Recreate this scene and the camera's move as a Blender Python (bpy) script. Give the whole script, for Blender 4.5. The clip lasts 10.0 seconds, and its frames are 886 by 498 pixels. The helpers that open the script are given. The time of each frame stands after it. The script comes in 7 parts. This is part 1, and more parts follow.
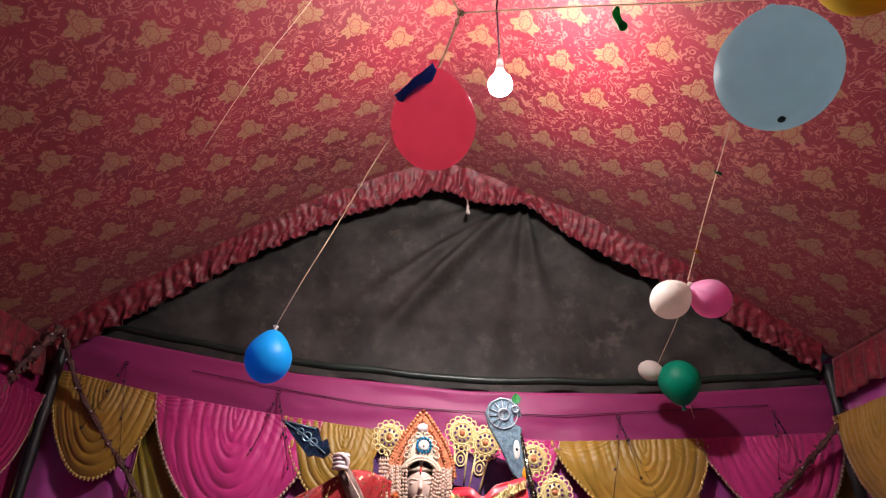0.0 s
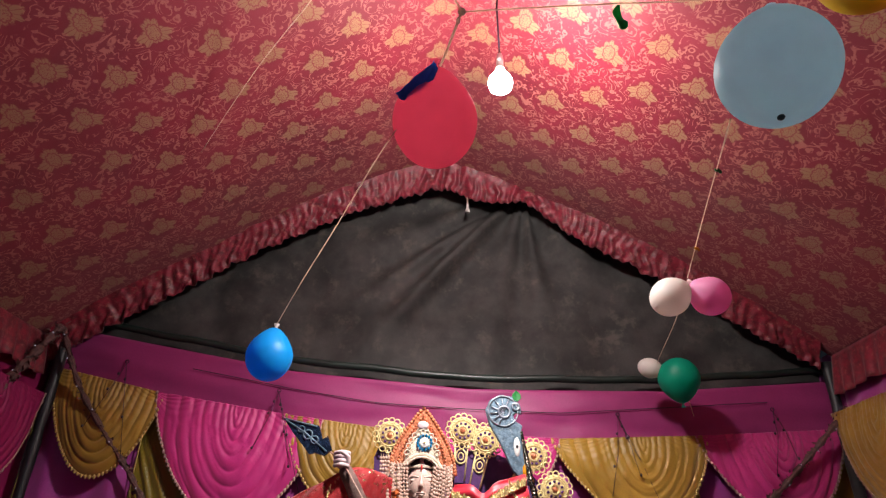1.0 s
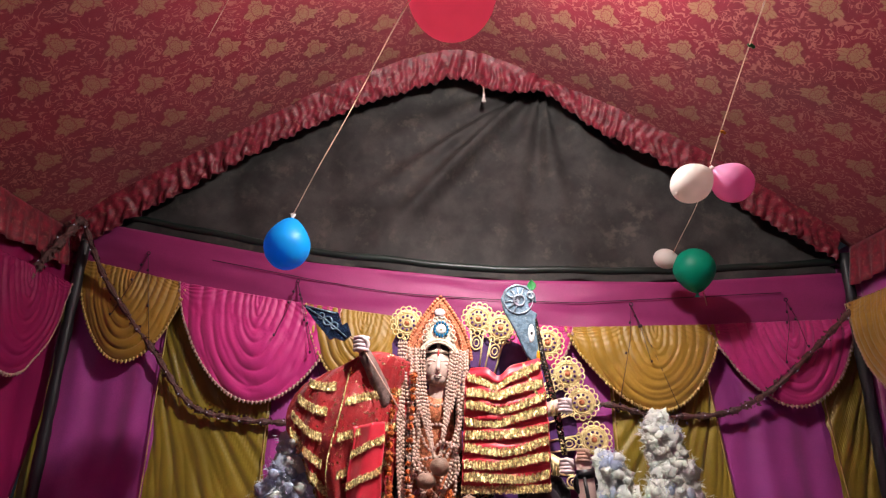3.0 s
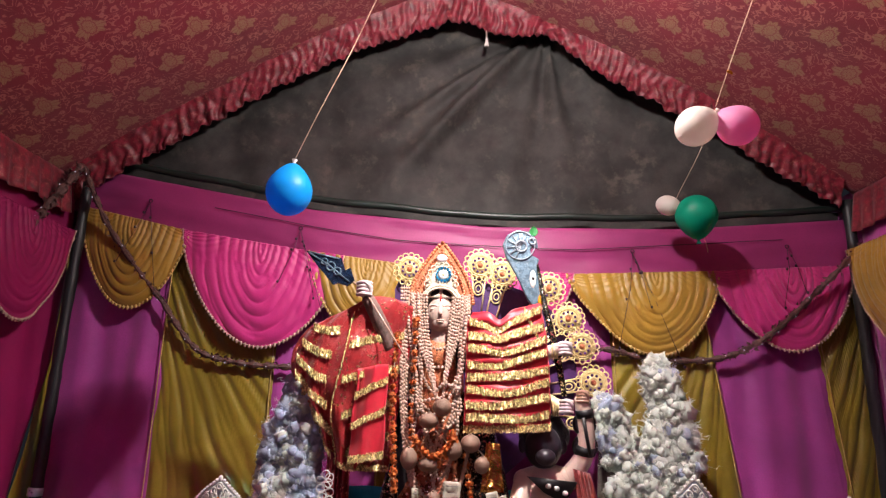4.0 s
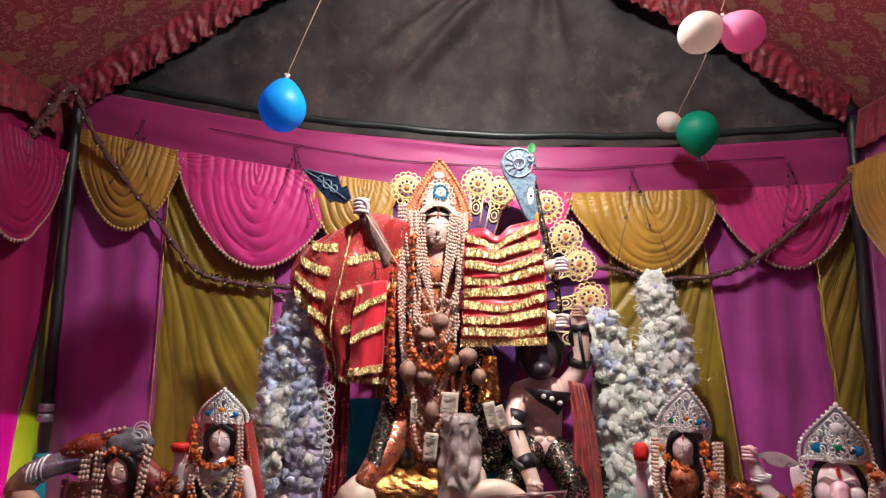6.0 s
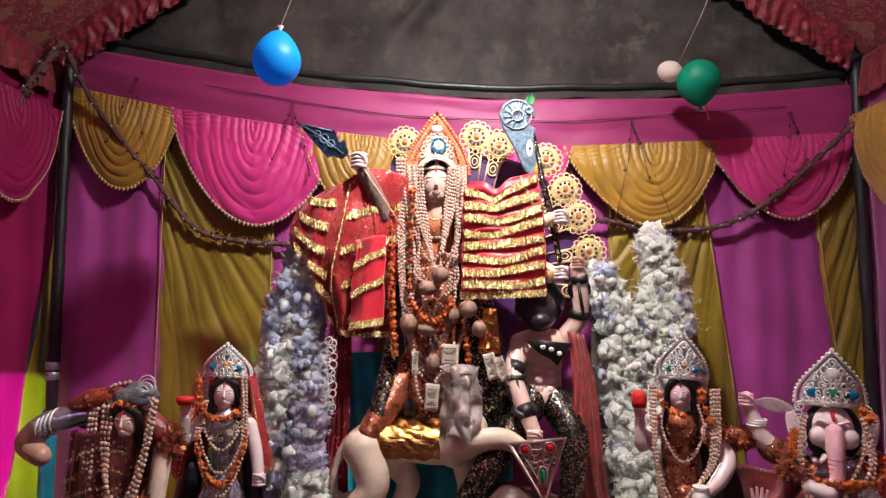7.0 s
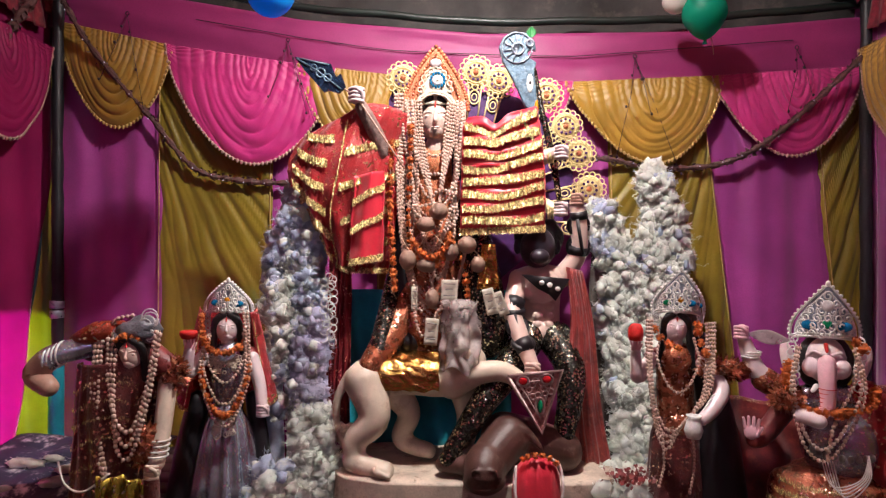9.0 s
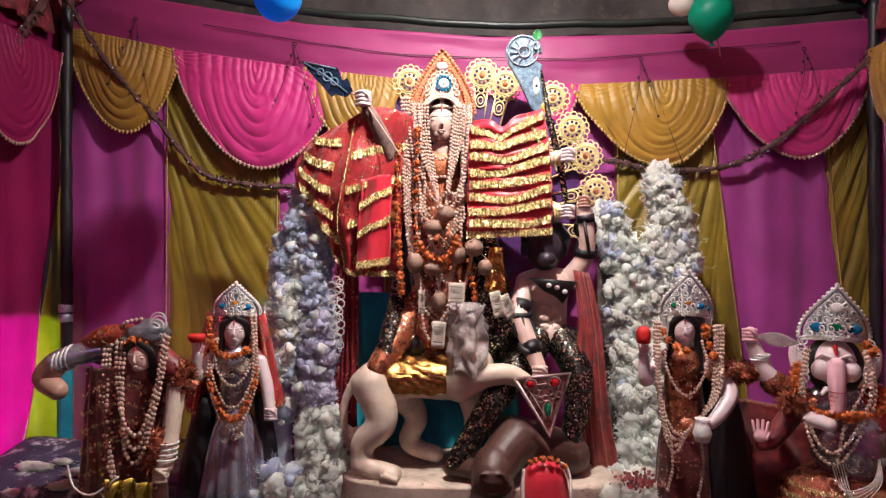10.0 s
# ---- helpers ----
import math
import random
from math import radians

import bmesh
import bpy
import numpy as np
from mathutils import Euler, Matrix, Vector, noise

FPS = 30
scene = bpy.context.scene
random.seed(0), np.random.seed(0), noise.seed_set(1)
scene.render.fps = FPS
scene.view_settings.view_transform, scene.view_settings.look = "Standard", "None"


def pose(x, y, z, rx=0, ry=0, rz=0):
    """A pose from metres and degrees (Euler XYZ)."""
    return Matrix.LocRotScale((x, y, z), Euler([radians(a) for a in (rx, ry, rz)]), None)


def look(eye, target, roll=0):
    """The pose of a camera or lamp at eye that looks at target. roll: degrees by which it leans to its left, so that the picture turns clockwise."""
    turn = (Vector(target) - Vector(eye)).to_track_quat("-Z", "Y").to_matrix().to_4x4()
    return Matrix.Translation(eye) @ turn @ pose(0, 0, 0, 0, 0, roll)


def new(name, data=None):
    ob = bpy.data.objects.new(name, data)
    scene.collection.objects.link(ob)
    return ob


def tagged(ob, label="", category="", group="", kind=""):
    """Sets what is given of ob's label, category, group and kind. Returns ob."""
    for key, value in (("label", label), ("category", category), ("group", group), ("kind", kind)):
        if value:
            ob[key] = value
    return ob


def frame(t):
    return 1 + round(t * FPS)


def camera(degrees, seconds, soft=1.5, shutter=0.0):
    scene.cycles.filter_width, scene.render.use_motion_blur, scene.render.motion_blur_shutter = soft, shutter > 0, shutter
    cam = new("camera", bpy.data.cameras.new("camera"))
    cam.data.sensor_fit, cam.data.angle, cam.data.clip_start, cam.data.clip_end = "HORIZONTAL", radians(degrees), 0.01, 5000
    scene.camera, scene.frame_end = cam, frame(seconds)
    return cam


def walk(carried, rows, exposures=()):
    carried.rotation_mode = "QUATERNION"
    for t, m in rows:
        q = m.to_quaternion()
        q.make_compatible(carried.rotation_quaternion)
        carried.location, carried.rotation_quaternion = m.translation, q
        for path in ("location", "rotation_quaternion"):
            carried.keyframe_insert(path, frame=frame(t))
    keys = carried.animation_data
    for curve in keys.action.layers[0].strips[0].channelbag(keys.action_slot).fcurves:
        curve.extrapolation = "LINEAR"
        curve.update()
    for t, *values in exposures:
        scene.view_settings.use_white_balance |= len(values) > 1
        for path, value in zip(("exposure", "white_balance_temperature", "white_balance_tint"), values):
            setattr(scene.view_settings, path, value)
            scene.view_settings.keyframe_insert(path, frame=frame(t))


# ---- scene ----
cam = camera(69.50, 10.0, soft=1.3)
# seconds, place in metres, yaw, pitch, roll to the left in degrees
ROWS = [
    (0, 0.000, 0.000, 1.500, -0.00, 27.47, 1.59),
    (0.5, -0.003, -0.001, 1.492, -0.21, 26.09, 1.34),
    (1, -0.007, -0.007, 1.493, -0.11, 27.35, 1.47),
    (1.5, -0.009, 0.010, 1.483, 0.11, 23.96, 1.65),
    (2, -0.009, 0.026, 1.472, 0.36, 22.38, 1.66),
    (2.5, -0.012, 0.034, 1.465, 0.88, 20.57, 1.76),
    (4, -0.017, 0.044, 1.413, 1.02, 14.21, 1.72),
    (4.5, -0.014, 0.046, 1.392, 1.08, 12.23, 1.78),
    (5, -0.015, 0.058, 1.384, 1.16, 10.16, 1.46),
    (5.5, -0.006, 0.066, 1.361, 0.92, 9.28, 1.62),
    (7, 0.009, 0.076, 1.304, 0.89, 4.64, 0.58),
    (7.5, 0.015, 0.079, 1.275, 0.70, 3.02, 0.59),
    (8, 0.009, 0.081, 1.264, 0.55, 1.64, 0.37),
    (8.5, 0.010, 0.082, 1.255, 0.63, 0.63, 0.63),
    (9, 0.019, 0.081, 1.244, 0.94, 0.01, 0.42),
    (9.5, 0.013, 0.081, 1.239, 0.78, -0.52, 0.70),
    (10, 0.013, 0.079, 1.244, 1.45, 0.28, 0.27),
]
walk(cam, [(t, pose(x, y, z, 90 + pitch, 0, yaw) @ pose(0, 0, 0, 0, 0, roll)) for t, x, y, z, yaw, pitch, roll in ROWS],
     [(0.0, -0.7), (1.0, -0.72), (2.0, -0.7), (2.5, -0.58), (4.0, -0.22), (10.0, -0.12)])

# ---- world and light ----
world = bpy.data.worlds.new("night")
scene.world = world
world.use_nodes = True
world.node_tree.nodes["Background"].inputs[0].default_value = (0.55, 0.6, 0.8, 1)
world.node_tree.nodes["Background"].inputs[1].default_value = 0.02
BULB_POWER = 1350.0
scene.view_settings.exposure = 0.0


# ---- materials ----
def nodes_of(m):
    m.use_nodes = True
    nt = m.node_tree
    nt.nodes.clear()
    out = nt.nodes.new("ShaderNodeOutputMaterial")
    return nt, out


def add(nt, kind, **inputs):
    n = nt.nodes.new(kind)
    for k, v in inputs.items():
        key = int(k[1:]) if k[0] == "i" and k[1:].isdigit() else k.replace("_", " ")
        if isinstance(v, bpy.types.NodeSocket):
            nt.links.new(v, n.inputs[key])
        else:
            n.inputs[key].default_value = v
    return n


def calc(nt, op, a, b=0.0, c=0.0):
    n = nt.nodes.new("ShaderNodeMath")
    n.operation = op
    for i, v in enumerate((a, b, c)):
        if isinstance(v, bpy.types.NodeSocket):
            nt.links.new(v, n.inputs[i])
        else:
            n.inputs[i].default_value = v
    return n.outputs[0]


def blend(nt, fac, a, b):
    n = nt.nodes.new("ShaderNodeMix")
    n.data_type = "RGBA"
    for i, v in ((0, fac), (6, a), (7, b)):
        if isinstance(v, bpy.types.NodeSocket):
            nt.links.new(v, n.inputs[i])
        else:
            n.inputs[i].default_value = v
    return n.outputs[2]


def col(c, k=1.0):
    return (min(c[0] * k, 1), min(c[1] * k, 1), min(c[2] * k, 1), 1)


def span(nt, v, lo, hi):
    n = nt.nodes.new("ShaderNodeMapRange")
    n.interpolation_type = "SMOOTHSTEP"
    nt.links.new(v, n.inputs[0])
    n.inputs[1].default_value, n.inputs[2].default_value = lo, hi
    return n.outputs[0]


def surface(name, c, rough=0.7, metal=0.0, big=3.0, fine=120.0, vary=0.25, bump=0.15, sheen=0.0, through_light=0.0, stain=None, vary_ob=0.0, spec=0.5, weave=0.0, flakes=0.0, soft=0.0, glint=0.0, glint_colour=(0.9, 0.85, 0.7)):
    """Two scales of colour change, a fine bump, an optional stain colour, and light that passes through thin stuff."""
    m = bpy.data.materials.new(name)
    nt, out = nodes_of(m)
    co = add(nt, "ShaderNodeTexCoord").outputs["Object"]
    n1 = add(nt, "ShaderNodeTexNoise", Vector=co, Scale=big, Detail=5.0, Roughness=0.6).outputs[0]
    n2 = add(nt, "ShaderNodeTexNoise", Vector=co, Scale=fine, Detail=3.0).outputs[0]
    base = blend(nt, span(nt, n1, 0.3, 0.7), col(c, 1 - vary), col(c, 1 + vary * 0.6))
    base = blend(nt, calc(nt, "MULTIPLY", span(nt, n2, 0.35, 0.75), 0.45), base, col(c, 1 - vary * 0.9))
    if stain:
        n3 = add(nt, "ShaderNodeTexNoise", Vector=co, Scale=big * 1.7, Detail=8.0, Roughness=0.7).outputs[0]
        base = blend(nt, calc(nt, "MULTIPLY", span(nt, n3, 0.52, 0.7), 0.8), base, col(stain))
    if vary_ob:
        r = add(nt, "ShaderNodeObjectInfo").outputs["Random"]
        base = blend(nt, calc(nt, "MULTIPLY", r, vary_ob), base, col(c, 0.35))
    shine = None
    if glint:
        cell = add(nt, "ShaderNodeTexVoronoi", Vector=co, Scale=flakes)
        chance = add(nt, "ShaderNodeSeparateXYZ", Vector=cell.outputs[1]).outputs[1]
        patch = span(nt, add(nt, "ShaderNodeTexNoise", Vector=co, Scale=flakes * 0.12, Detail=2.0).outputs[0], 0.4, 0.6)
        shine = calc(nt, "GREATER_THAN", calc(nt, "ADD", chance, calc(nt, "MULTIPLY", patch, 0.12)), 1.06 - glint)
        base = blend(nt, shine, base, col(glint_colour))
    p = add(nt, "ShaderNodeBsdfPrincipled", Base_Color=base, Roughness=rough, Metallic=metal)
    if shine is not None:
        nt.links.new(calc(nt, "MAXIMUM", shine, metal), p.inputs["Metallic"])
    p.inputs["Specular IOR Level"].default_value = spec
    p.inputs["Sheen Weight"].default_value = sheen
    p.inputs["Subsurface Weight"].default_value, p.inputs["Subsurface Scale"].default_value = soft, 0.03
    dull = calc(nt, "MULTIPLY_ADD", n1, 0.25, rough - 0.12)
    if shine is not None:
        dull = calc(nt, "MULTIPLY", dull, calc(nt, "SUBTRACT", 1.0, calc(nt, "MULTIPLY", shine, 0.45)))
    nt.links.new(dull, p.inputs["Roughness"])
    h = n2
    if weave:
        w = add(nt, "ShaderNodeTexWave", Vector=co, Scale=weave, Distortion=1.5).outputs[1]
        h = calc(nt, "ADD", n2, calc(nt, "MULTIPLY", w, 0.5))
    if flakes:
        vo = add(nt, "ShaderNodeTexVoronoi", Vector=co, Scale=flakes)
        h = calc(nt, "ADD", h, calc(nt, "MULTIPLY", add(nt, "ShaderNodeSeparateXYZ", Vector=vo.outputs[1]).outputs[0], 1.5))
    b = add(nt, "ShaderNodeBump", Strength=bump, Distance=0.004, Height=h)
    nt.links.new(b.outputs[0], p.inputs["Normal"])
    if through_light:
        tr = add(nt, "ShaderNodeBsdfTranslucent", Color=base)
        mx = add(nt, "ShaderNodeMixShader", i0=through_light, i1=p.outputs[0], i2=tr.outputs[0])
        nt.links.new(mx.outputs[0], out.inputs[0])
    else:
        nt.links.new(p.outputs[0], out.inputs[0])
    return m


def brocade(name, ground, gold):
    """Printed tent cloth: staggered lotus motifs with scrolling vines between them. UV in metres."""
    m = bpy.data.materials.new(name)
    nt, out = nodes_of(m)
    uv = add(nt, "ShaderNodeTexCoord").outputs["UV"]
    wob = add(nt, "ShaderNodeTexNoise", Vector=uv, Scale=7.0, Detail=2.0).outputs["Color"]
    vm = nt.nodes.new("ShaderNodeVectorMath")
    vm.operation = "MULTIPLY_ADD"
    nt.links.new(wob, vm.inputs[0])
    vm.inputs[1].default_value, vm.inputs[2].default_value = (0.018, 0.018, 0), (0, 0, 0)
    vs = nt.nodes.new("ShaderNodeVectorMath")
    nt.links.new(uv, vs.inputs[0])
    nt.links.new(vm.outputs[0], vs.inputs[1])
    sep = add(nt, "ShaderNodeSeparateXYZ", Vector=vs.outputs[0])
    cu, cv = 0.235, 0.33
    a = calc(nt, "DIVIDE", sep.outputs[0], cu)
    ca = calc(nt, "FLOOR", a)
    odd = calc(nt, "MULTIPLY", calc(nt, "FLOORED_MODULO", ca, 2.0), 0.5)
    b = calc(nt, "ADD", calc(nt, "DIVIDE", sep.outputs[1], cv), odd)
    x = calc(nt, "MULTIPLY", calc(nt, "SUBTRACT", calc(nt, "FRACT", a), 0.5), cu)
    y = calc(nt, "MULTIPLY", calc(nt, "SUBTRACT", calc(nt, "FRACT", b), 0.5), cv)
    y = calc(nt, "MULTIPLY", y, 0.66)
    r = calc(nt, "SQRT", calc(nt, "ADD", calc(nt, "MULTIPLY", x, x), calc(nt, "MULTIPLY", y, y)))
    th = calc(nt, "ARCTAN2", x, calc(nt, "MULTIPLY", y, -1.0))
    # a bulb of petals with a pointed crown and two side leaves
    up = calc(nt, "COSINE", th)
    side = calc(nt, "ABSOLUTE", calc(nt, "SINE", th))
    lobes = calc(nt, "POWER", calc(nt, "ABSOLUTE", calc(nt, "COSINE", calc(nt, "MULTIPLY", th, 4.5))), 0.55)
    edge = calc(nt, "MULTIPLY_ADD", lobes, 0.013, 0.030)
    edge = calc(nt, "ADD", edge, calc(nt, "MULTIPLY", calc(nt, "MAXIMUM", up, 0.0), 0.012))
    low = calc(nt, "POWER", calc(nt, "MAXIMUM", calc(nt, "COSINE", calc(nt, "SUBTRACT", calc(nt, "ABSOLUTE", th), 1.72)), 0.0), 34.0)
    edge = calc(nt, "ADD", edge, calc(nt, "MULTIPLY", low, 0.050))
    low2 = calc(nt, "POWER", calc(nt, "MAXIMUM", calc(nt, "COSINE", calc(nt, "SUBTRACT", calc(nt, "ABSOLUTE", th), 2.25)), 0.0), 40.0)
    edge = calc(nt, "ADD", edge, calc(nt, "MULTIPLY", low2, 0.030))
    frayed = add(nt, "ShaderNodeTexNoise", Vector=uv, Scale=75.0, Detail=3.0).outputs[0]
    edge = calc(nt, "ADD", edge, calc(nt, "MULTIPLY", calc(nt, "SUBTRACT", frayed, 0.5), 0.026))
    flower = span(nt, calc(nt, "SUBTRACT", edge, r), -0.004, 0.006)
    rings = calc(nt, "MULTIPLY", flower, span(nt, calc(nt, "ABSOLUTE", calc(nt, "SUBTRACT", r, calc(nt, "MULTIPLY_ADD", lobes, 0.007, 0.026))), 0.0045, 0.0015))
    heart = span(nt, calc(nt, "SUBTRACT", 0.030, r), -0.001, 0.003)
    dots = add(nt, "ShaderNodeTexVoronoi", Vector=uv, Scale=170.0)
    dots = calc(nt, "MULTIPLY", heart, span(nt, dots.outputs[0], 0.45, 0.3))
    vein = calc(nt, "MULTIPLY", calc(nt, "SUBTRACT", flower, heart), span(nt, calc(nt, "ABSOLUTE", calc(nt, "SINE", calc(nt, "MULTIPLY", th, 11.0))), 0.3, 0.1))
    # vines: thin contour lines of a smooth noise, with small curled leaves
    clear = calc(nt, "SUBTRACT", 1.0, span(nt, calc(nt, "SUBTRACT", 0.075, r), 0.0, 0.006))
    n = add(nt, "ShaderNodeTexNoise", Vector=uv, Scale=10.0, Detail=0.8, Distortion=0.9).outputs[0]
    l1 = calc(nt, "ABSOLUTE", calc(nt, "SUBTRACT", calc(nt, "FRACT", calc(nt, "MULTIPLY", n, 8.0)), 0.5))
    breaks = add(nt, "ShaderNodeTexNoise", Vector=uv, Scale=17.0, Detail=1.0).outputs[0]
    vine = calc(nt, "MULTIPLY", span(nt, l1, 0.14, 0.06), span(nt, breaks, 0.40, 0.52))
    vo = add(nt, "ShaderNodeTexVoronoi", Vector=vs.outputs[0], Scale=21.0)
    curl = calc(nt, "ABSOLUTE", calc(nt, "SUBTRACT", vo.outputs[0], 0.30))
    near_vine = span(nt, l1, 0.34, 0.22)
    hooks = add(nt, "ShaderNodeTexNoise", Vector=uv, Scale=26.0, Detail=1.0).outputs[0]
    blob = span(nt, calc(nt, "ABSOLUTE", calc(nt, "SUBTRACT", hooks, 0.62)), 0.05, 0.02)
    leaf = calc(nt, "MAXIMUM", calc(nt, "MULTIPLY", span(nt, curl, 0.10, 0.05), span(nt, hooks, 0.44, 0.52)), calc(nt, "MULTIPLY", blob, near_vine))
    scroll = calc(nt, "MULTIPLY", calc(nt, "MAXIMUM", vine, leaf), clear)
    big = add(nt, "ShaderNodeTexNoise", Vector=uv, Scale=1.3, Detail=4.0).outputs[0]
    base = blend(nt, span(nt, big, 0.3, 0.7), col(ground, 0.75), col(ground, 1.15))
    c = blend(nt, calc(nt, "MULTIPLY", scroll, 0.8), base, (0.42, 0.14, 0.11, 1))
    c = blend(nt, calc(nt, "MULTIPLY", flower, 0.72), c, col(gold))
    c = blend(nt, calc(nt, "MULTIPLY", calc(nt, "MAXIMUM", calc(nt, "MAXIMUM", dots, rings), vein), 0.8), c, col(ground, 1.1))
    p = add(nt, "ShaderNodeBsdfPrincipled", Base_Color=c, Roughness=calc(nt, "MULTIPLY_ADD", calc(nt, "MAXIMUM", scroll, flower), -0.14, 0.56))
    p.inputs["Specular IOR Level"].default_value = 0.7
    p.inputs["Sheen Weight"].default_value = 0.15
    thread = add(nt, "ShaderNodeTexNoise", Vector=uv, Scale=220.0, Detail=2.0).outputs[0]
    crease = add(nt, "ShaderNodeTexNoise", Vector=uv, Scale=9.0, Detail=4.0, Distortion=0.6).outputs[0]
    h = calc(nt, "ADD", calc(nt, "MULTIPLY", thread, 0.25), crease)
    bp = add(nt, "ShaderNodeBump", Strength=0.35, Distance=0.01, Height=h)
    nt.links.new(bp.outputs[0], p.inputs["Normal"])
    nt.links.new(p.outputs[0], out.inputs[0])
    return m


def latex(name, c, thin=0.45):
    """Stretched balloon rubber: glossy, and light from behind shines through it."""
    m = bpy.data.materials.new(name)
    nt, out = nodes_of(m)
    co = add(nt, "ShaderNodeTexCoord").outputs["Object"]
    n = add(nt, "ShaderNodeTexNoise", Vector=co, Scale=14.0, Detail=4.0).outputs[0]
    base = blend(nt, n, col(c, 0.88), col(c, 1.08))
    p = add(nt, "ShaderNodeBsdfPrincipled", Base_Color=base, Roughness=0.46)
    tr = add(nt, "ShaderNodeBsdfTranslucent", Color=base)
    mx = add(nt, "ShaderNodeMixShader", i0=thin, i1=p.outputs[0], i2=tr.outputs[0])
    nt.links.new(mx.outputs[0], out.inputs[0])
    return m


def glow(name, c, strength):
    m = bpy.data.materials.new(name)
    nt, out = nodes_of(m)
    e = add(nt, "ShaderNodeEmission", Color=col(c), Strength=strength)
    nt.links.new(e.outputs[0], out.inputs[0])
    return m


BROCADE = brocade("red_brocade", (0.22, 0.006, 0.024), (0.36, 0.22, 0.11))
FRINGE = surface("ruffled_brocade", (0.22, 0.009, 0.026), 0.45, vary=0.6, big=22, fine=160, stain=(0.36, 0.13, 0.1), sheen=0.2, bump=0.4)
BLACK_CLOTH = surface("black_tarpaulin", (0.05, 0.044, 0.042), 0.75, big=4, fine=260, vary=0.6, stain=(0.10, 0.083, 0.07), bump=0.35)
PINK_BAND = surface("magenta_satin_band", (0.30, 0.022, 0.135), 0.5, big=1.6, vary=0.25, sheen=0.2, bump=0.1)
PURPLE = surface("purple_pink_satin", (0.40, 0.05, 0.29), 0.5, big=1.3, vary=0.3, sheen=0.25, bump=0.12)
PINK = surface("hot_pink_satin", (0.56, 0.02, 0.20), 0.52, big=2.5, vary=0.2, sheen=0.3, bump=0.12)
OLIVE = surface("olive_gold_satin", (0.33, 0.23, 0.018), 0.42, big=2.2, vary=0.3, sheen=0.25, bump=0.12, through_light=0.22)
GOLDEN = surface("mustard_satin", (0.37, 0.20, 0.018), 0.48, big=3, vary=0.25, sheen=0.3, bump=0.12)
RED_WALL = surface("crimson_cloth", (0.42, 0.012, 0.13), 0.6, big=1.5, vary=0.25, bump=0.15, through_light=0.3)
TRIM = surface("braid_trim", (0.5, 0.31, 0.26), 0.45, big=40, vary=0.3)
GOLD_TRIM = surface("gold_braid_trim", (0.55, 0.36, 0.12), 0.4, big=40, vary=0.3)
POLE = surface("black_wrapped_bamboo", (0.018, 0.017, 0.02), 0.45, big=6, vary=0.4, bump=0.3)
PIPE = surface("dark_green_pipe", (0.016, 0.026, 0.022), 0.4, big=6, vary=0.4)
TAPE = surface("silver_tape", (0.45, 0.5, 0.58), 0.3, 0.6, big=30, vary=0.3)
TEAL = surface("teal_cloth", (0.015, 0.36, 0.46), 0.6, big=4, vary=0.35)
GARLAND = surface("dry_leaf_garland", (0.12, 0.05, 0.045), 0.6, big=40, fine=200, vary=0.6, bump=0.6)
WIRE = surface("dark_wire", (0.03, 0.01, 0.02), 0.5, big=20, vary=0.3)
TWINE = surface("cotton_twine", (0.86, 0.72, 0.6), 0.8, big=60, fine=400, vary=0.2, bump=0.3, through_light=0.75)
SOIL = surface("trodden_earth", (0.13, 0.1, 0.075), 0.9, big=2, vary=0.5, bump=0.6)
PLANK = surface("rough_stage_plank", (0.07, 0.045, 0.03), 0.75, big=3, vary=0.4, bump=0.4, vary_ob=0.35)
MARBLED = surface("blue_white_mottled_cloth", (0.045, 0.04, 0.085), 0.7, big=6, vary=0.5, stain=(0.85, 0.8, 0.85), bump=0.2)
SKIN = surface("painted_clay_skin", (0.70, 0.50, 0.43), 0.35, big=9, fine=180, vary=0.1, bump=0.05)
PALE_SKIN = surface("pinkish_white_paint", (0.74, 0.60, 0.61), 0.35, big=9, fine=180, vary=0.1, bump=0.05)
PINK_SKIN = surface("pink_paint", (0.84, 0.5, 0.55), 0.35, big=9, vary=0.12, bump=0.05)
BROWN_SKIN = surface("tan_painted_clay", (0.50, 0.29, 0.22), 0.35, big=8, vary=0.2, bump=0.08)
LION = surface("cream_painted_clay", (0.66, 0.54, 0.43), 0.42, big=6, fine=150, vary=0.2, stain=(0.42, 0.30, 0.22), bump=0.12)
BUFFALO = surface("dark_brown_clay", (0.085, 0.036, 0.028), 0.45, big=7, vary=0.4, stain=(0.16, 0.1, 0.08), bump=0.3)
HAIR = surface("black_hair", (0.012, 0.01, 0.011), 0.4, big=30, vary=0.4, bump=0.5, weave=90.0)
MASK = surface("dark_painted_clay", (0.035, 0.025, 0.035), 0.35, big=12, vary=0.4)
SEQUIN = surface("black_sequin_cloth", (0.022, 0.017, 0.014), 0.26, 0.5, big=45, fine=110, vary=0.8, stain=(0.12, 0.11, 0.07), bump=1.0, flakes=130.0, glint=0.16, glint_colour=(0.88, 0.86, 0.62))
SEQUIN_RED = surface("dark_red_sequin_cloth", (0.13, 0.014, 0.014), 0.4, big=14, fine=150, vary=0.6, stain=(0.22, 0.07, 0.03), bump=0.9, flakes=105.0, glint=0.085, glint_colour=(0.95, 0.72, 0.5), sheen=0.2, through_light=0.1)
GOLD_SILK = surface("olive_gold_silk", (0.46, 0.33, 0.05), 0.25, 0.7, big=16, vary=0.5, bump=0.7, flakes=120.0, glint=0.15)
